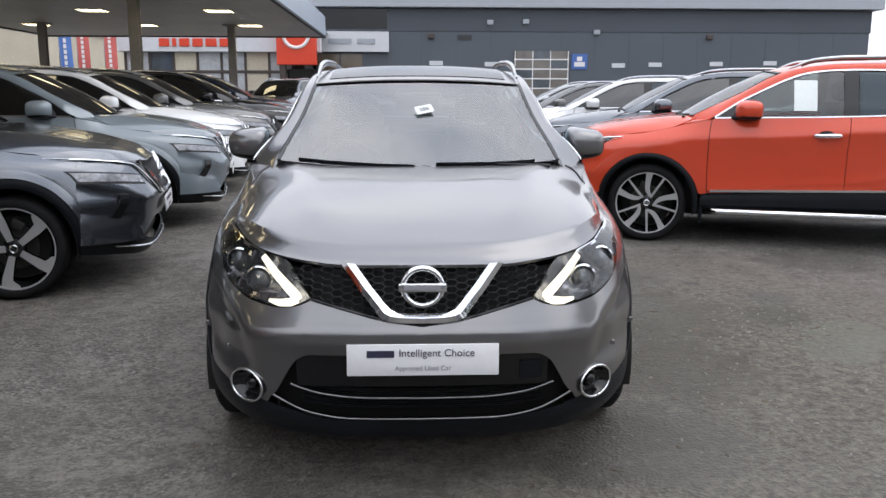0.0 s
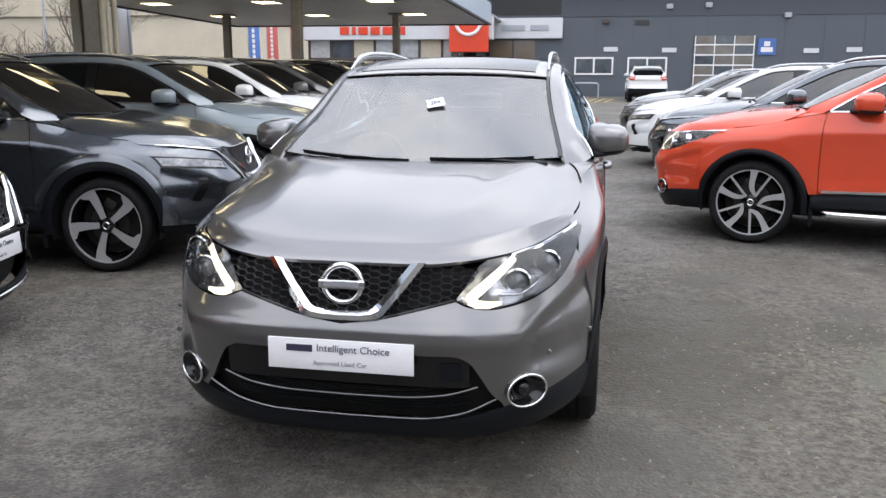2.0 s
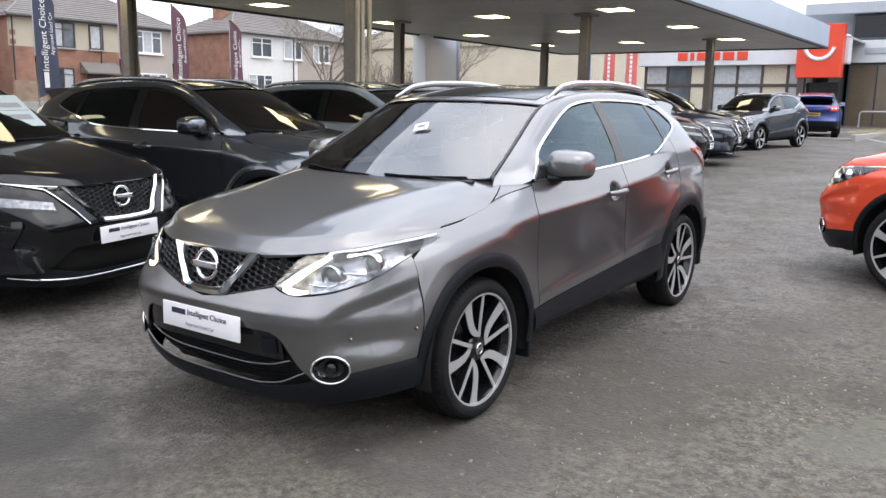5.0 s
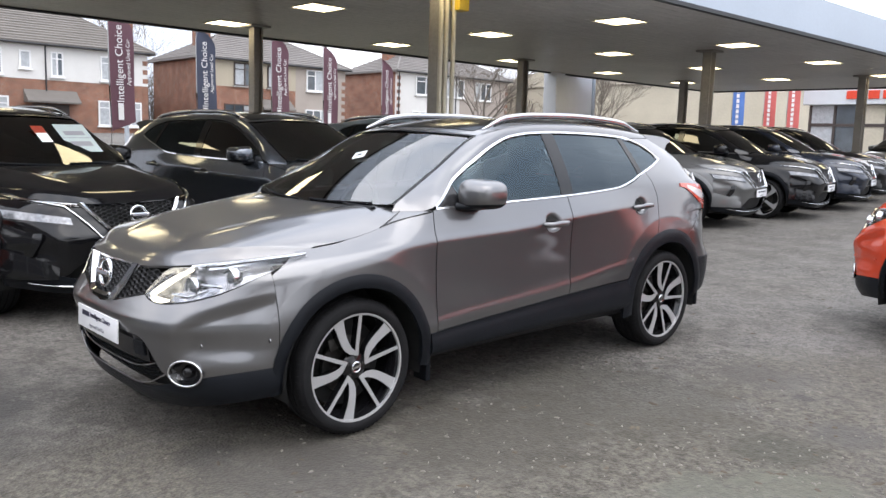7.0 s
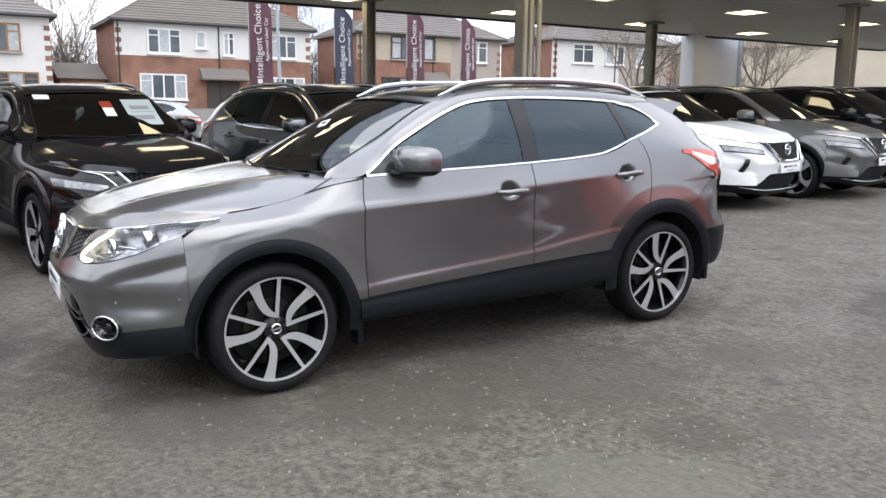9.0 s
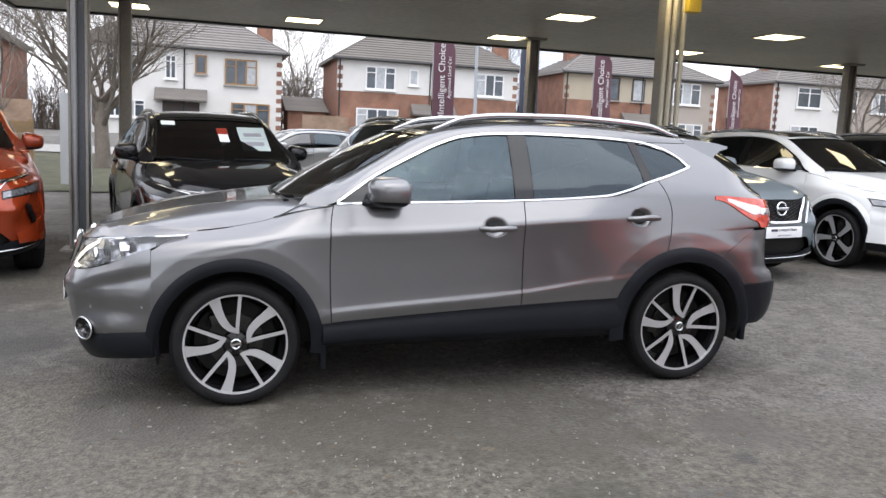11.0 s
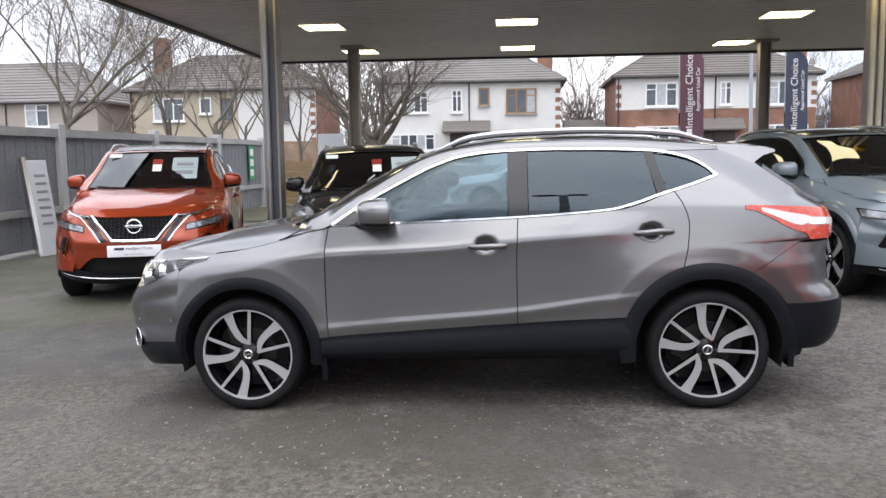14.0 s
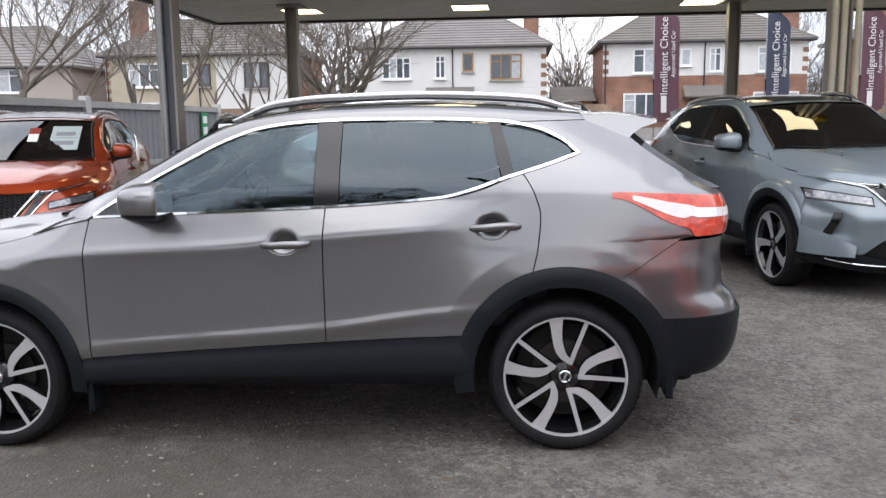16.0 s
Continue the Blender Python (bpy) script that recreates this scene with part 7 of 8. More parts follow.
def price_sheet(car):
    """A price sheet and a hanging tag behind the windscreen."""
    for name, u, v, w, h, mt, lab in (("price_sheet", 0.58, 0.47, 0.145, 0.205, SHEETPAPER, "pale printed price sheet"), ("hanging_tag", 0.08, 0.62, 0.055, 0.06, TAGRED, "red and white hanging tag"), ("round_sticker", -0.8, 0.86, 0.07, 0.035, PAPER, "white oval sticker")):
        c = Vector(screen_point(u, v)) + Vector((0, -0.012, 0.014))
        m = Matrix.Translation(c) @ pose(0, 0, 0, -56, 0, 0)
        p = part(name, Shape().box(-w, w, -0.001, 0.001, -h, h), mt, car, lab, at=m, smooth=0)
        if name == "price_sheet":
            part("print_bar", Shape().box(-0.095, 0.095, -0.003, -0.0015, 0.04, 0.1), INKGREY, p, "grey printed line", smooth=0)
            part("print_bar", Shape().box(-0.095, 0.095, -0.003, -0.0015, -0.12, -0.055), INKGREY, p, "grey printed line", smooth=0)
            part("print_rule", Shape().box(-0.13, 0.13, -0.003, -0.0015, -0.003, 0.003), INKGREY, p, "grey printed line", smooth=0)
        if name == "hanging_tag":
            part("tag_card", Shape().box(-0.05, 0.05, -0.004, -0.0015, -0.18, -0.05), PAPER, p, "white tag card", smooth=0)


ROW = [("burnt orange crossover with a price sheet on its screen", "orange", -2.67, -3.74, 106.5), ("black crossover with a price sheet on its screen", "black", -2.29, -1.09, 101), ("dark grey crossover parked under the canopy", "darkgrey", -2.0, 1.65, 101),
       ("blue-grey crossover parked under the canopy", "bluegrey", -2.05, 4.3, 101), ("white crossover parked under the canopy", "white", -2.3, 6.85, 101), ("mid-grey crossover parked under the canopy", "midgrey", -2.3, 9.0, 101),
       ("black crossover parked under the canopy", "black", -2.2, 11.4, 101), ("dark navy crossover parked under the canopy", "navy", -2.4, 13.9, 101), ("black car at the end of the canopy row", "black", -2.9, 16.4, 101)]
row_cars = []
for lab, col, px, py, turn in ROW:
    cx, cy = from_plate(px, py, turn)
    row_cars.append(neighbour(lab, col, cx, cy, turn, (1.03, 1.0, 1.09) if col == "orange" else (1.01, 1.0, 1.05)))


RIGHT = [("orange-red tall crossover with silver side steps", "red", 1.5, 3.76, -107, (1.0, 1.06, 1.07)), ("dark grey crossover in the open row", "darkgrey", 1.6, 6.4, -107, (1.0, 1.02, 1.04)),
         ("white crossover in the open row", "white", 1.4, 9.2, -107, (1.0, 1.0, 1.0)), ("silver-grey car in the open row", "midgrey", 1.35, 12.0, -105, (1.0, 1.0, 0.95)), ("silver car in the open row", "silver", 1.6, 14.9, -105, (1.0, 1.0, 0.95))]
for lab, col, px, py, turn, sc in RIGHT:
    cx, cy = from_plate(px, py, turn, 2.24 * sc[1])
    car = neighbour(lab, col, cx, cy, turn, sc, front="main" if col == "red" else "late", wheels="main" if col == "red" else "late", group="cars in the open row", dark_roof=False)
    if col == "red":
        for sx in (1, -1):
            step = Shape().tube([(sx * 0.8, -0.8, 0.3), (sx * 0.95, -0.74, 0.3), (sx * 0.95, 0.74, 0.3), (sx * 0.8, 0.8, 0.3)], 0.03, 10)
            part("side_step", step, CHROME, car, "polished tubular side step", smooth=60)
            part("sill_strip", bar_on_side([(-0.8, 0.47), (0.2, 0.5), (0.85, 0.52)], 0.012, 0.02, sx), CHROME, car, "bright sill strip")
        part("window_paper", sheet(lambda u, v: on_side(lerp(-0.16, 0.02, u), lerp(1.15, 1.4, v), 0.004), 4, 4, 1, rim=0), PAPER, car, "white information sheet on the glass")
neighbour("small dark grey car facing the yard", "darkgrey", -3.9, 20.6, -12, (0.95, 0.93, 1.0), group="cars by the showroom")
blue_car = neighbour("blue car parked tail-on by the showroom", "blue", -4.1, 29.5, 189, (1.0, 1.0, 1.02), group="cars by the showroom")
part("rear_plate", Shape().box(-0.26, 0.26, 2.13, 2.145, 0.78, 0.89, 0.003), YELLOWBOX, blue_car, "yellow rear plate", smooth=0)
part("plate_bar", Shape().box(-0.2, 0.2, 2.146, 2.149, 0.81, 0.86), INK, blue_car, "dark bar of lettering", smooth=0)
neighbour("silver car on the far side of the canopy", "silver", -16.0, 0.5, 10, (0.98, 0.98, 0.95), group="cars behind the canopy")
neighbour("white van-like car by the workshop", "white", 3.0, 36.0, 180, (1.0, 1.0, 1.05), group="cars by the showroom")

for car in row_cars[:2]:
    price_sheet(car)


# ---- trees, banners, fences ----
def bare_tree(x, y, height, spread, seed, label, trunk=0.16, levels=5, base=None, limbs_out=5, thin=1.0):
    """A leafless winter tree: tapered trunk, limbs and a crown of fine twigs."""
    rnd = random.Random(seed)
    t = thing("tree", label, "tree", pose(x, y, gz(x, y) if base is None else base), group="bare trees")
    stem, limbs = Shape(), Shape()

    def grow(p, d, length, r, level):
        n = (5, 8, 6, 5, 4, 3)[min(level, 5)]
        pts, rs = [p], [r]
        bend = Vector((rnd.uniform(-1, 1), rnd.uniform(-1, 1), 0)) * (0.03 + 0.05 * level)
        for k in range(n):
            wob = Vector((rnd.uniform(-1, 1), rnd.uniform(-1, 1), rnd.uniform(-0.7, 0.7))) * (0.06 + 0.055 * level)
            d = (d + wob + bend + Vector((0, 0, 0.09 if 0 < level < 4 else 0.0))).normalized()
            p = p + d * (length / n)
            pts.append(p)
            rs.append(max(0.007, r * (1 - (0.3 if level == 0 else 0.72) * (k + 1) / n)))
        dest = stem if level == 0 else limbs
        dest.tube(pts, rs, 9 if level == 0 else 6 if level < 3 else 3, cap=level > 2)
        if level >= levels:
            return
        kids = limbs_out if level == 0 else (7, 6, 5, 4)[min(level - 1, 3)]
        for k in range(kids):
            if level == 0:
                at = pts[rnd.randint(n - 2, n)]
                base_r, dd = rs[-1] * 0.78, d
            else:
                i = min(n, 2 + int((k + rnd.random()) / kids * (n - 1)))
                at, base_r = pts[i], rs[i] * 0.72
                dd = (pts[i] - pts[i - 1]).normalized()
            a = 2 * math.pi * (k * 0.618 + 0.3 * rnd.random())
            out_ = Vector((math.cos(a), math.sin(a), rnd.uniform(-0.2, 0.35)))
            nd = (dd * (0.85 if level else 0.7) + out_ * rnd.uniform(0.5, 1.0) * spread).normalized()
            size = (2.0 if level == 0 else 0.62) * rnd.uniform(0.75, 1.1)
            grow(at, nd, length * size, max(0.008, base_r * thin * rnd.uniform(0.7, 0.95)), level + 1)

    grow(Vector((0, 0, 0)), Vector((0, 0, 1)), height * 0.24, trunk, 0)
    part("trunk", stem, BARK, t, smooth=60)
    tagged(part("crown", limbs, BARK, t, "bare branches and fine twigs", smooth=60), kind="stuff")
    return t


bare_tree(-23.8, -5.0, 9.0, 1.15, 3, "bare spreading winter tree behind the canopy", 0.27, 4, limbs_out=9, thin=0.95)
bare_tree(-26.0, -18.4, 15.0, 0.85, 8, "tall pale-barked bare tree behind the fence", 0.19, 3, limbs_out=6, thin=0.9)
bare_tree(-24.5, -22.0, 14.0, 0.9, 14, "tall pale-barked bare tree behind the fence", 0.17, 3, limbs_out=6, thin=0.9)
bare_tree(-30.0, -15.2, 13.0, 0.6, 12, "slim bare tree behind the fence", 0.11, 3, limbs_out=4)
bare_tree(-30.0, -9.4, 10.0, 0.75, 19, "thin bare sapling by the fence", 0.09, 3, limbs_out=4)
bare_tree(-31.0, -10.6, 11.0, 0.8, 52, "thin bare sapling by the fence", 0.09, 3, limbs_out=4)
bare_tree(-34.0, -13.4, 11.0, 0.8, 57, "thin bare sapling by the fence", 0.09, 3, limbs_out=4)
bare_tree(-28.0, -12.6, 12.0, 1.0, 71, "spreading bare tree behind the fence", 0.13, 4, limbs_out=6, thin=0.9)
bare_tree(-33.0, -19.5, 12.0, 1.0, 73, "spreading bare tree behind the fence", 0.13, 4, limbs_out=6, thin=0.9)
bare_tree(-64.0, -36.0, 17.0, 0.9, 56, "tall bare tree behind the houses", 0.2, 4)
bare_tree(-68.0, 5.3, 14.0, 0.6, 21, "tall bare tree behind the houses", 0.2, 4)
bare_tree(-74.0, -19.0, 18.0, 0.8, 25, "tall bare tree behind the houses", 0.22, 4)
bare_tree(-72.0, 25.5, 12.0, 0.6, 29, "tall bare tree behind the houses", 0.2, 4)
bare_tree(-33.0, 33.0, 8.0, 0.9, 33, "bare tree beside the white display board", 0.18, 4)
bare_tree(-27.0, 37.0, 7.0, 0.9, 37, "bare tree beside the white display board", 0.16, 4)
bare_tree(-45.0, 120.0, 16.0, 0.8, 41, "distant bare tree beyond the yard", 0.3, 4)
bare_tree(-30.0, 118.0, 15.0, 0.8, 45, "distant bare tree beyond the yard", 0.3, 4)
bare_tree(-25.0, 104.0, 13.0, 0.9, 61, "distant bare tree beyond the yard", 0.3, 4)
bare_tree(-34.0, 108.0, 14.0, 0.9, 62, "distant bare tree beyond the yard", 0.3, 4)
bare_tree(-18.0, 100.0, 11.0, 0.9, 63, "distant bare tree beyond the yard", 0.28, 4)
bare_tree(-58.0, 62.0, 9.0, 0.9, 49, "bare tree beyond the last house", 0.2, 4)


def thicket(x, y0, y1, h, seed, label, count=160):
    """A tangle of leafless shrubs: many thin stems with side twigs."""
    rnd = random.Random(seed)
    sh = Shape()
    for k in range(count):
        y, xx = rnd.uniform(y0, y1), x + rnd.uniform(-1.5, 1.5)
        p = Vector((xx, y, gz(xx, y)))
        d = Vector((rnd.uniform(-0.3, 0.3), rnd.uniform(-0.35, 0.35), 1)).normalized()
        top, pts = h * rnd.uniform(0.45, 1.0), [p]
        for i in range(5):
            d = (d + Vector((rnd.uniform(-1, 1), rnd.uniform(-1, 1), 0.2)) * 0.16).normalized()
            pts.append(pts[-1] + d * (top / 5))
        sh.tube(pts, [0.045, 0.036, 0.028, 0.022, 0.016, 0.01], 4, cap=False)
        for i in range(9):
            a = pts[rnd.randint(1, 5)]
            e = a + Vector((rnd.uniform(-1, 1), rnd.uniform(-1, 1), rnd.uniform(0.2, 1.2))) * (0.16 * top)
            sh.tube([a, a.lerp(e, 0.5) + Vector((0, rnd.uniform(-0.1, 0.1), 0.05)), e], [0.018, 0.014, 0.009], 3, cap=False)
    tagged(part("thicket", sh, BARK, None, smooth=60), label, "shrubs", kind="stuff")


thicket(-63.0, 3.2, 7.2, 6.2, 3, "brown leafless shrubs between the white and brick houses", 170)
thicket(-63.5, 21.0, 25.0, 5.4, 4, "brown leafless shrubs beside the brick house", 120)
thicket(-60.0, -14.6, -10.2, 4.5, 5, "brown leafless shrubs between the white houses", 120)
thicket(-24.0, 92.0, 99.0, 7.0, 11, "distant brown shrubs beyond the yard", 140)
thicket(-31.0, 94.0, 101.0, 8.0, 12, "distant brown shrubs beyond the yard", 140)
thicket(-17.5, 90.0, 96.0, 6.5, 13, "distant brown shrubs beyond the yard", 120)
thicket(-30.0, 34.0, 40.0, 3.2, 6, "brown leafless shrubs behind the display board", 130)


def feather_flag(x, y, cloth, words, label, width=0.66, top=4.6, bottom=1.3, turn=0.0):
    """A tall sail-shaped advertising flag on a pole in a ground spike."""
    b = thing("feather_flag", label, "flag", on_ground(x, y, turn), group="feather flags")
    part("pole", Shape().tube([(0, 0, 0), (0, 0, 2.5), (0, 0.02, top - 0.4), (0, 0.1, top)], [0.025, 0.02, 0.015, 0.01], 8), POLE, b, smooth=60)
    part("base_foot", Shape().box(-0.3, 0.3, -0.3, 0.3, 0.0, 0.06, 0.01), TRIMDARK, b, smooth=0)

    def cloth_at(u, v):
        z = lerp(bottom + 0.25 * u, top, v)
        w = width * (1 - max(0.0, (v - 0.78) / 0.22) ** 2)
        return (0.03 * math.sin(7 * v + 3 * u + x) * u + 0.012, 0.02 + u * max(0.02, w), z)
    c = part("cloth", sheet(cloth_at, 8, 24, 1, rim=0.004), cloth, b, smooth=60)
    if words:
        s1 = text_part("lettering", "Intelligent Choice", 0.29, LETTERWHITE, c, Matrix.Translation((0.05, width * 0.42, (top + bottom) / 2 + 0.15)) @ pose(0, 0, 0, 90, 0, 90) @ pose(0, 0, 0, 0, 0, 90))
        part("brand_bar", Shape().box(0.035, 0.05, width * 0.3, width * 0.52, bottom + 0.3, bottom + 0.75), LETTERWHITE, c, "white bar of lettering", smooth=0)
        text_part("lettering", "Approved Used Car", 0.15, LETTERWHITE, c, Matrix.Translation((0.05, width * 0.78, (top + bottom) / 2 + 0.2)) @ pose(0, 0, 0, 90, 0, 90) @ pose(0, 0, 0, 0, 0, 90))
    else:
        for k in range(9):
            z = lerp(bottom + 0.4, top - 1.1, k / 8)
            part("letter_bar", Shape().box(0.045, 0.06, width * 0.32, width * 0.56, z, z + 0.17), LETTERWHITE, c, "white bar of lettering", smooth=0)


feather_flag(-18.7, 4.8, BANNERP, True, "plum feather flag with white vertical lettering")
feather_flag(-21.0, 8.4, BANNERN, True, "navy feather flag with white vertical lettering")
feather_flag(-20.8, 11.0, BANNERP, True, "plum feather flag with white vertical lettering")
feather_flag(-22.9, 14.5, BANNERP, True, "plum feather flag with white vertical lettering")
feather_flag(-26.8, 20.4, BANNERP, True, "plum feather flag with white vertical lettering")
feather_flag(-14.6, 30.5, FLAGBLUE, False, "blue feather flag with white lettering", width=0.5, turn=-50)
feather_flag(-16.4, 37.0, FLAGRED, False, "red feather flag with white lettering", width=0.55, turn=-60)
feather_flag(-14.8, 36.2, FLAGRED, False, "red feather flag with white lettering", width=0.55, turn=-60)
feather_flag(-13.2, 41.0, FLAGRED, False, "red feather flag with white lettering", width=0.55, turn=-60)


def concrete_fence():
    f = thing("panel_fence", "weathered grey panel fence with concrete posts", "fence", kind="structure")
    y = -7.8
    for k in range(7):
        x = -19.5 + k * 3.75
        z = gz(x, y)
        part("post", Shape().box(x - 0.1, x + 0.1, y - 0.07, y + 0.1, z - 0.1, z + 2.16, 0.012), POSTPALE, f, smooth=0)
        if k < 6:
            part("rail", Shape().box(x + 0.102, x + 3.648, y + 0.03, y + 0.08, z + 1.93, z + 2.07), FENCEGREY, f, smooth=0)
            part("rail", Shape().box(x + 0.102, x + 3.648, y + 0.03, y + 0.08, z + 0.62, z + 0.74), FENCEGREY, f, smooth=0)
            n = 25
            for i in range(n):
                a = x + 0.105 + 3.54 * i / n
                part("board", Shape().box(a, a + 3.54 / n - 0.006, y - 0.01, y + 0.012 + 0.008 * (i % 2), z + 0.06, z + 2.02 + 0.01 * ((i * 7 + k * 3) % 3)), FENCEDARK, f, smooth=0)
    part("green_notice", Shape().box(-18.5, -18.05, y + 0.085, y + 0.1, 0.85, 1.85), GREENSIGN, f, "green notice with white marks", smooth=0)
    for k in range(3):
        part("notice_mark", Shape().box(-18.42, -18.14, y + 0.101, y + 0.108, 0.95 + k * 0.3, 1.15 + k * 0.3), LETTERWHITE, f, smooth=0)


concrete_fence()


def wood_fence():
    f = thing("timber_fence", "low orange-brown timber fence by the houses", "fence", kind="structure")
    x = -19.6
    for i in range(8):
        z = gz(x, -7) + 0.1 + i * 0.168
        part("board", Shape().box(x, x + 0.03, -8.6, -6.25, z, z + 0.155), FENCEWOOD, f, smooth=0)
    for yy in (-8.55, -7.4, -6.3):
        part("post", Shape().box(x - 0.1, x - 0.002, yy - 0.05, yy + 0.05, gz(x, yy) - 0.1, gz(x, yy) + 1.5), FENCEWOOD, f, smooth=0)


wood_fence()
b = thing("garden_wall", "weathered brick garden wall along the road", "wall", kind="structure")
for ya, yb in ((-30.0, -12.0), (4.0, 7.0), (22.0, 24.0), (38.0, 42.0), (57.0, 75.0)):
    part("wall_run", Shape().box(-49.2, -49.0, ya, yb, 0.4, 2.6), BRICKPALE, b, smooth=0)
b = thing("service_board", "tall grey service board on the verge", "sign", on_ground(-14.5, -4.4, 0))
part("panel", Shape().box(-0.04, 0.04, -0.32, 0.32, 0.1, 2.1, 0.01), SIGNWHITE, b, smooth=0)
part("letter_bar", Shape().box(0.042, 0.05, -0.1, -0.02, 0.7, 1.7), INKGREY, b, "grey bar of lettering", smooth=0)
part("letter_bar", Shape().box(0.042, 0.05, 0.06, 0.12, 0.5, 1.8), INKGREY, b, "grey bar of lettering", smooth=0)


b = thing("leaning_board", "narrow pale board with silver edge leaning on the fence", "sign", on_ground(-7.05, -7.3, 0) @ pose(0, 0, 0, 9, 0, -14))
part("panel", Shape().box(-0.2, 0.2, -0.02, 0.02, 0.0, 1.55, 0.008), SIGNWHITE, b, smooth=0)
part("edge_trim", Shape().box(0.203, 0.29, -0.05, 0.03, 0.0, 1.6, 0.006), SATIN, b, "silver edge trim", smooth=0)
for k in range(7):
    part("letter_bar", Shape().box(-0.12, 0.1, 0.022, 0.028, 0.5 + k * 0.13, 0.54 + k * 0.13), INKGREY, b, "grey bar of lettering", smooth=0)


def street_lamp(x, y, h, label, tee=True):
    l = thing("lamp_post", label, "lamp post", on_ground(x, y, 0), group="lamp posts")
    part("mast", Shape().tube([(0, 0, 0), (0, 0, 1.0), (0, 0, h)], [0.11, 0.09, 0.075], 10), POLE, l, smooth=60)
    part("bracket", Shape().tube([(0, -0.3, h), (0, 0.3, h)], 0.06, 8), POLE, l, smooth=60)
    for s in (-1, 1):
        part("lamp_head", Shape().box(-0.14, 0.14, s * 0.3 - 0.22, s * 0.3 + 0.22, h - 0.05, h + 0.13, 0.02), TRIMDARK, l, smooth=0)


street_lamp(9.6, 0.75, 10.4, "twin-headed lamp mast at the yard's edge")
for lx, ly in ((-31.5, 10.2), (-31.5, 40.0)):
    l = thing("lamp_post", "slim pale street lamp post by the road", "lamp post", on_ground(lx, ly, 0), group="lamp posts")
    part("mast", Shape().tube([(0, 0, 0), (0, 0, 2.0), (0, 0, 7.0)], [0.11, 0.08, 0.06], 10), CAPPING, l, smooth=60)
    part("lamp_head", Shape().box(-0.1, 0.7, -0.12, 0.12, 6.95, 7.08, 0.03), POLE, l, smooth=0)


def hedge(x, y0, y1, h, seed, along_x=False):
    """A belt of evergreens at the yard's edge, many small leaf clumps with gaps."""
    rnd = random.Random(seed)
    sh = Shape()
    for k in range(5200):
        y = rnd.uniform(y0, y1)
        top = h * (0.62 + 0.3 * noise.noise(Vector((y * 0.35, 3.1, 0))) + 0.2 * noise.noise(Vector((y * 1.3, 8.0, 0))))
        z = gz(x, y) + top * rnd.random() ** 0.7
        c = Vector((x + rnd.uniform(-1.2, 1.2), y, z))
        if along_x:
            c = Vector((c.y, c.x, gz(c.y, c.x) + z - gz(x, y)))
        a = Vector((rnd.uniform(-1, 1), rnd.uniform(-1, 1), rnd.uniform(-1, 1))).normalized() * rnd.uniform(0.16, 0.34)
        q = a.cross(Vector((rnd.uniform(-1, 1), rnd.uniform(-1, 1), rnd.uniform(-1, 1))).normalized()) * 0.7
        sh.add([c - a, c + q, c + a, c - q], [(0, 1, 2, 3)])
    o = part("hedge", sh, HEDGE, None, smooth=0)
    tagged(o, "dark evergreen hedge along the yard's edge", "hedge", kind="stuff")


hedge(34.0, -45.0, 50.0, 4.0, 5)
hedge(-14.0, -6.0, 34.0, 7.5, 9, along_x=True)
for tx, ty, th, seed in ((19.0, -7.5, 6.5, 61), (22.0, 9.0, 6.5, 73)):
    bare_tree(tx, ty, th, 0.9, seed, "bare tree along the open edge of the yard", 0.12, 3)


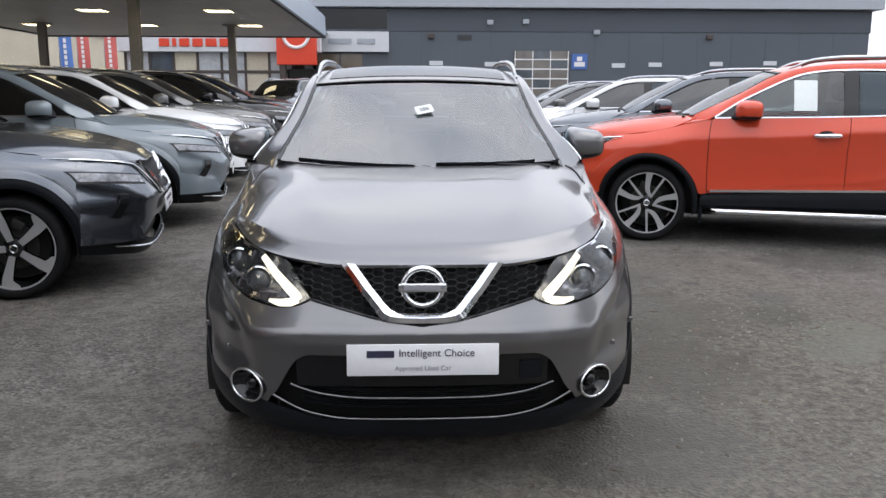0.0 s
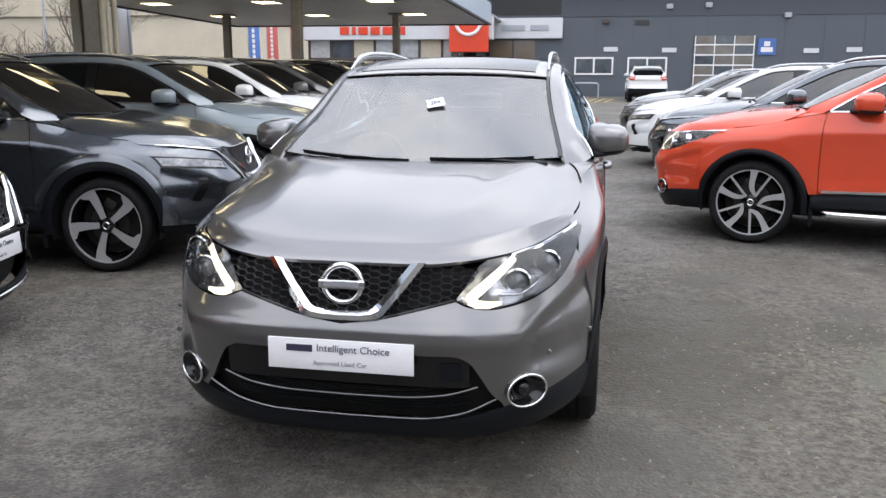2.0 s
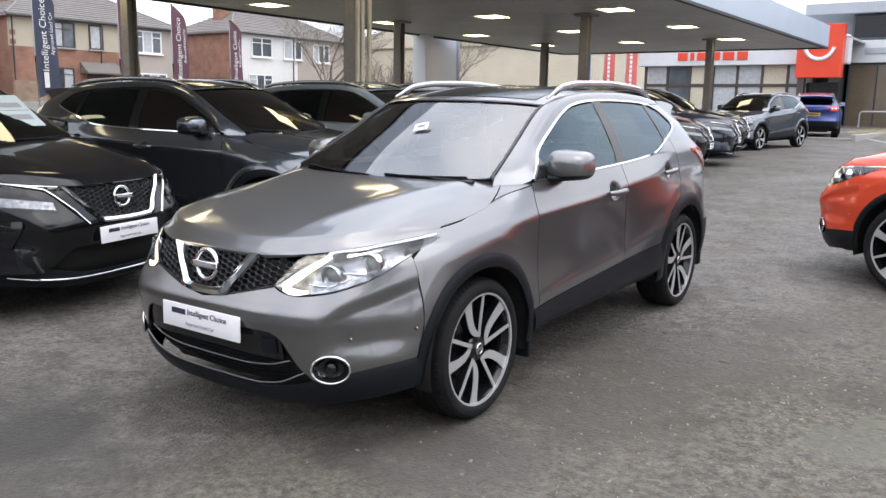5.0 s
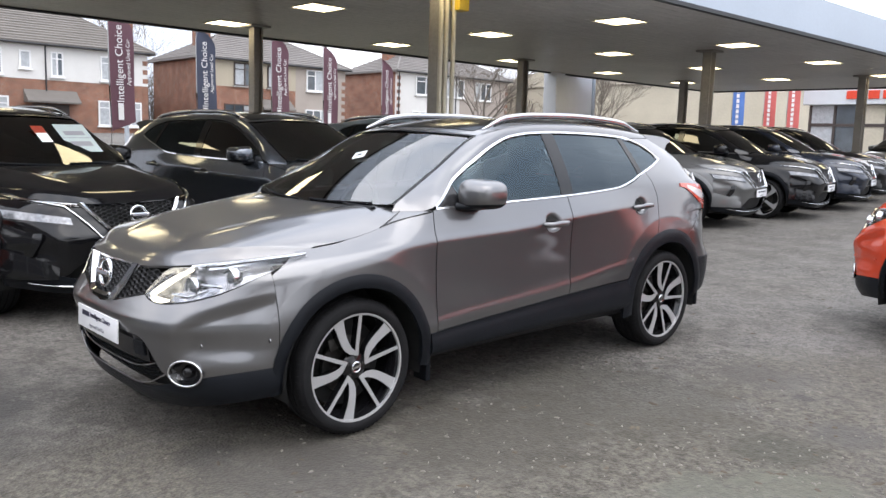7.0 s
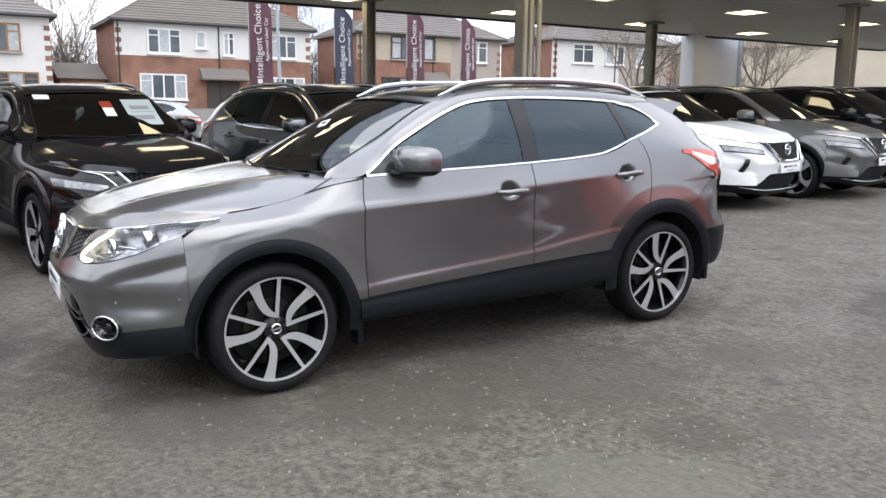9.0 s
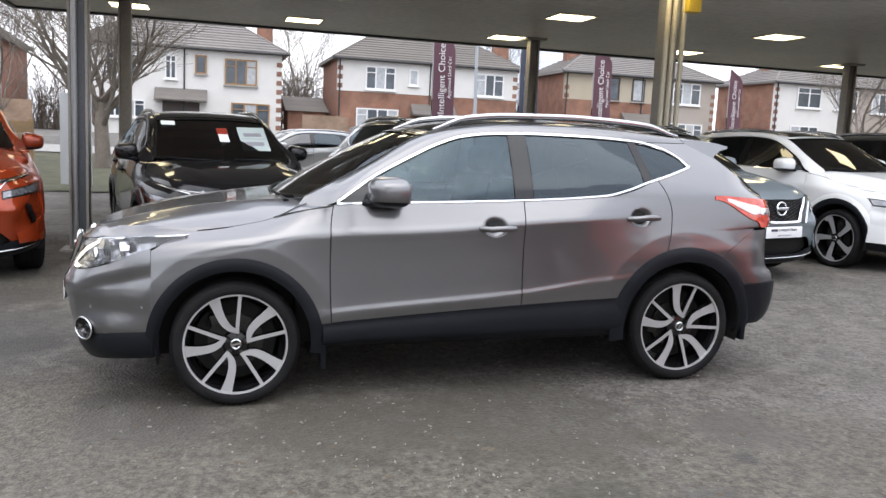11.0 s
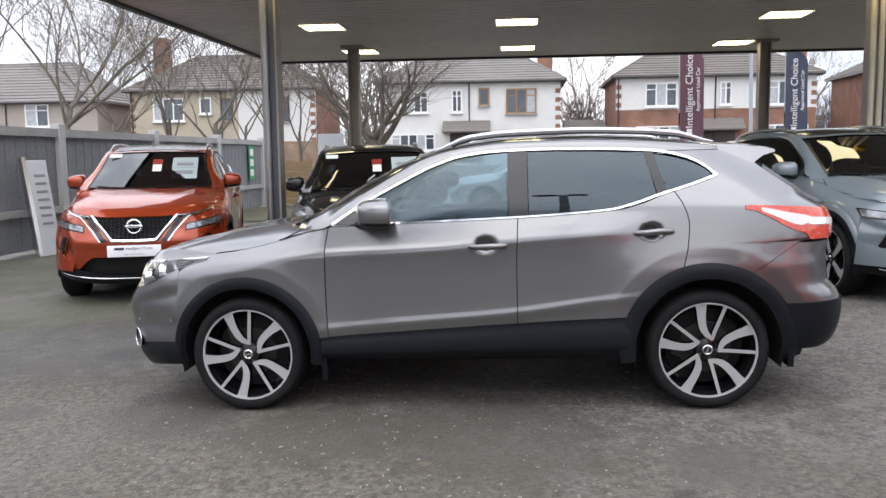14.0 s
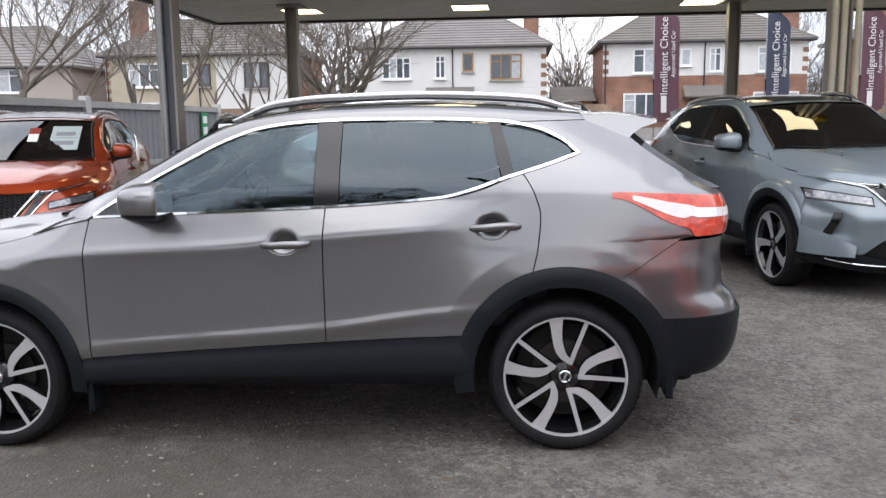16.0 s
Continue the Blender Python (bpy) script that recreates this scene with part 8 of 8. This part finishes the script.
def ivy_tree(x, y, h, seed):
    """An evergreen: trunk, limbs and many small leaves in loose clumps with gaps."""
    rnd = random.Random(seed)
    t = thing("tree", "small-leaved evergreen tree at the open edge of the yard", "tree", on_ground(x, y, 0))
    part("trunk", Shape().tube([(0, 0, 0), (0.05, 0.02, h * 0.3), (0.0, 0.1, h * 0.6), (0.1, 0.1, h * 0.8)], [0.16, 0.13, 0.09, 0.03], 10), BARK, t, smooth=60)
    limbs, leaves = Shape(), Shape()
    for k in range(46):
        a, z = rnd.uniform(0, 6.28), h * rnd.uniform(0.45, 0.82)
        reach = rnd.uniform(0.6, 1.9)
        tip = Vector((0.5 * reach * math.cos(a), reach * math.sin(a), z + rnd.uniform(0.2, 0.14 * h)))
        root = Vector((0, 0.05, z - 0.4))
        limbs.tube([root, root.lerp(tip, 0.5) + Vector((0, 0, 0.12)), tip], [0.035, 0.022, 0.01], 5)
        for i in range(85):
            c = tip + Vector((rnd.gauss(0, 0.2), rnd.gauss(0, 0.24), rnd.gauss(-0.05, 0.2)))
            u = Vector((rnd.uniform(-1, 1), rnd.uniform(-1, 1), rnd.uniform(-1, 1))).normalized() * rnd.uniform(0.04, 0.085)
            q = u.cross(Vector((rnd.uniform(-1, 1), rnd.uniform(-1, 1), rnd.uniform(-1, 1))).normalized()) * 0.8
            leaves.add([c - u, c + q, c + u, c - q], [(0, 1, 2, 3)])
    part("limbs", limbs, BARK, t, smooth=60)
    tagged(part("crown", leaves, HEDGE, t, "small dark evergreen leaves", smooth=0), kind="stuff")


ivy_tree(10.2, -2.5, 8.7, 91)
ivy_tree(10.6, -4.8, 8.4, 95)


# ---- grit on the asphalt ----
def grit():
    rnd = random.Random(11)
    for nm, count, mt, lab, smin, smax in (("grit", 2600, CHIP, "loose pale stone chips on the asphalt", 0.0025, 0.0085), ("leaf_litter", 420, LEAFLITTER, "scattered dead leaf scraps on the asphalt", 0.008, 0.022)):
        sh = Shape()
        for k in range(count):
            x, y = rnd.uniform(-3.5, 6.5), rnd.uniform(-4.9, 8.0)
            if rnd.random() < 0.55:
                x, y = rnd.gauss(2.6, 1.5), rnd.gauss(-1.0, 2.0)
            r = rnd.uniform(smin, smax)
            z = gz(x, y)
            a = rnd.uniform(0, 6.3)
            hgt = r * (0.8 if nm == "grit" else 0.25)
            ca, sa, long_ = math.cos(a), math.sin(a), rnd.uniform(1.0, 2.6)
            oval = [(r * long_ * rnd.uniform(0.6, 1.1) * math.cos(i * 1.2566), r * rnd.uniform(0.5, 1.0) * math.sin(i * 1.2566)) for i in range(5)]
            ring = [(x + p * ca - q * sa, y + p * sa + q * ca, z - 0.0005) for p, q in oval]
            topp = [(lerp(p[0], x, 0.4), lerp(p[1], y, 0.4), z + hgt) for p in ring]
            sh.add(ring + topp, [(i, (i + 1) % 5, 5 + (i + 1) % 5, 5 + i) for i in range(5)] + [(5, 6, 7, 8, 9)])
        o = part(nm, sh, mt, None, smooth=0)
        tagged(o, lab, "grit" if nm == "grit" else "leaves", kind="stuff")


grit()
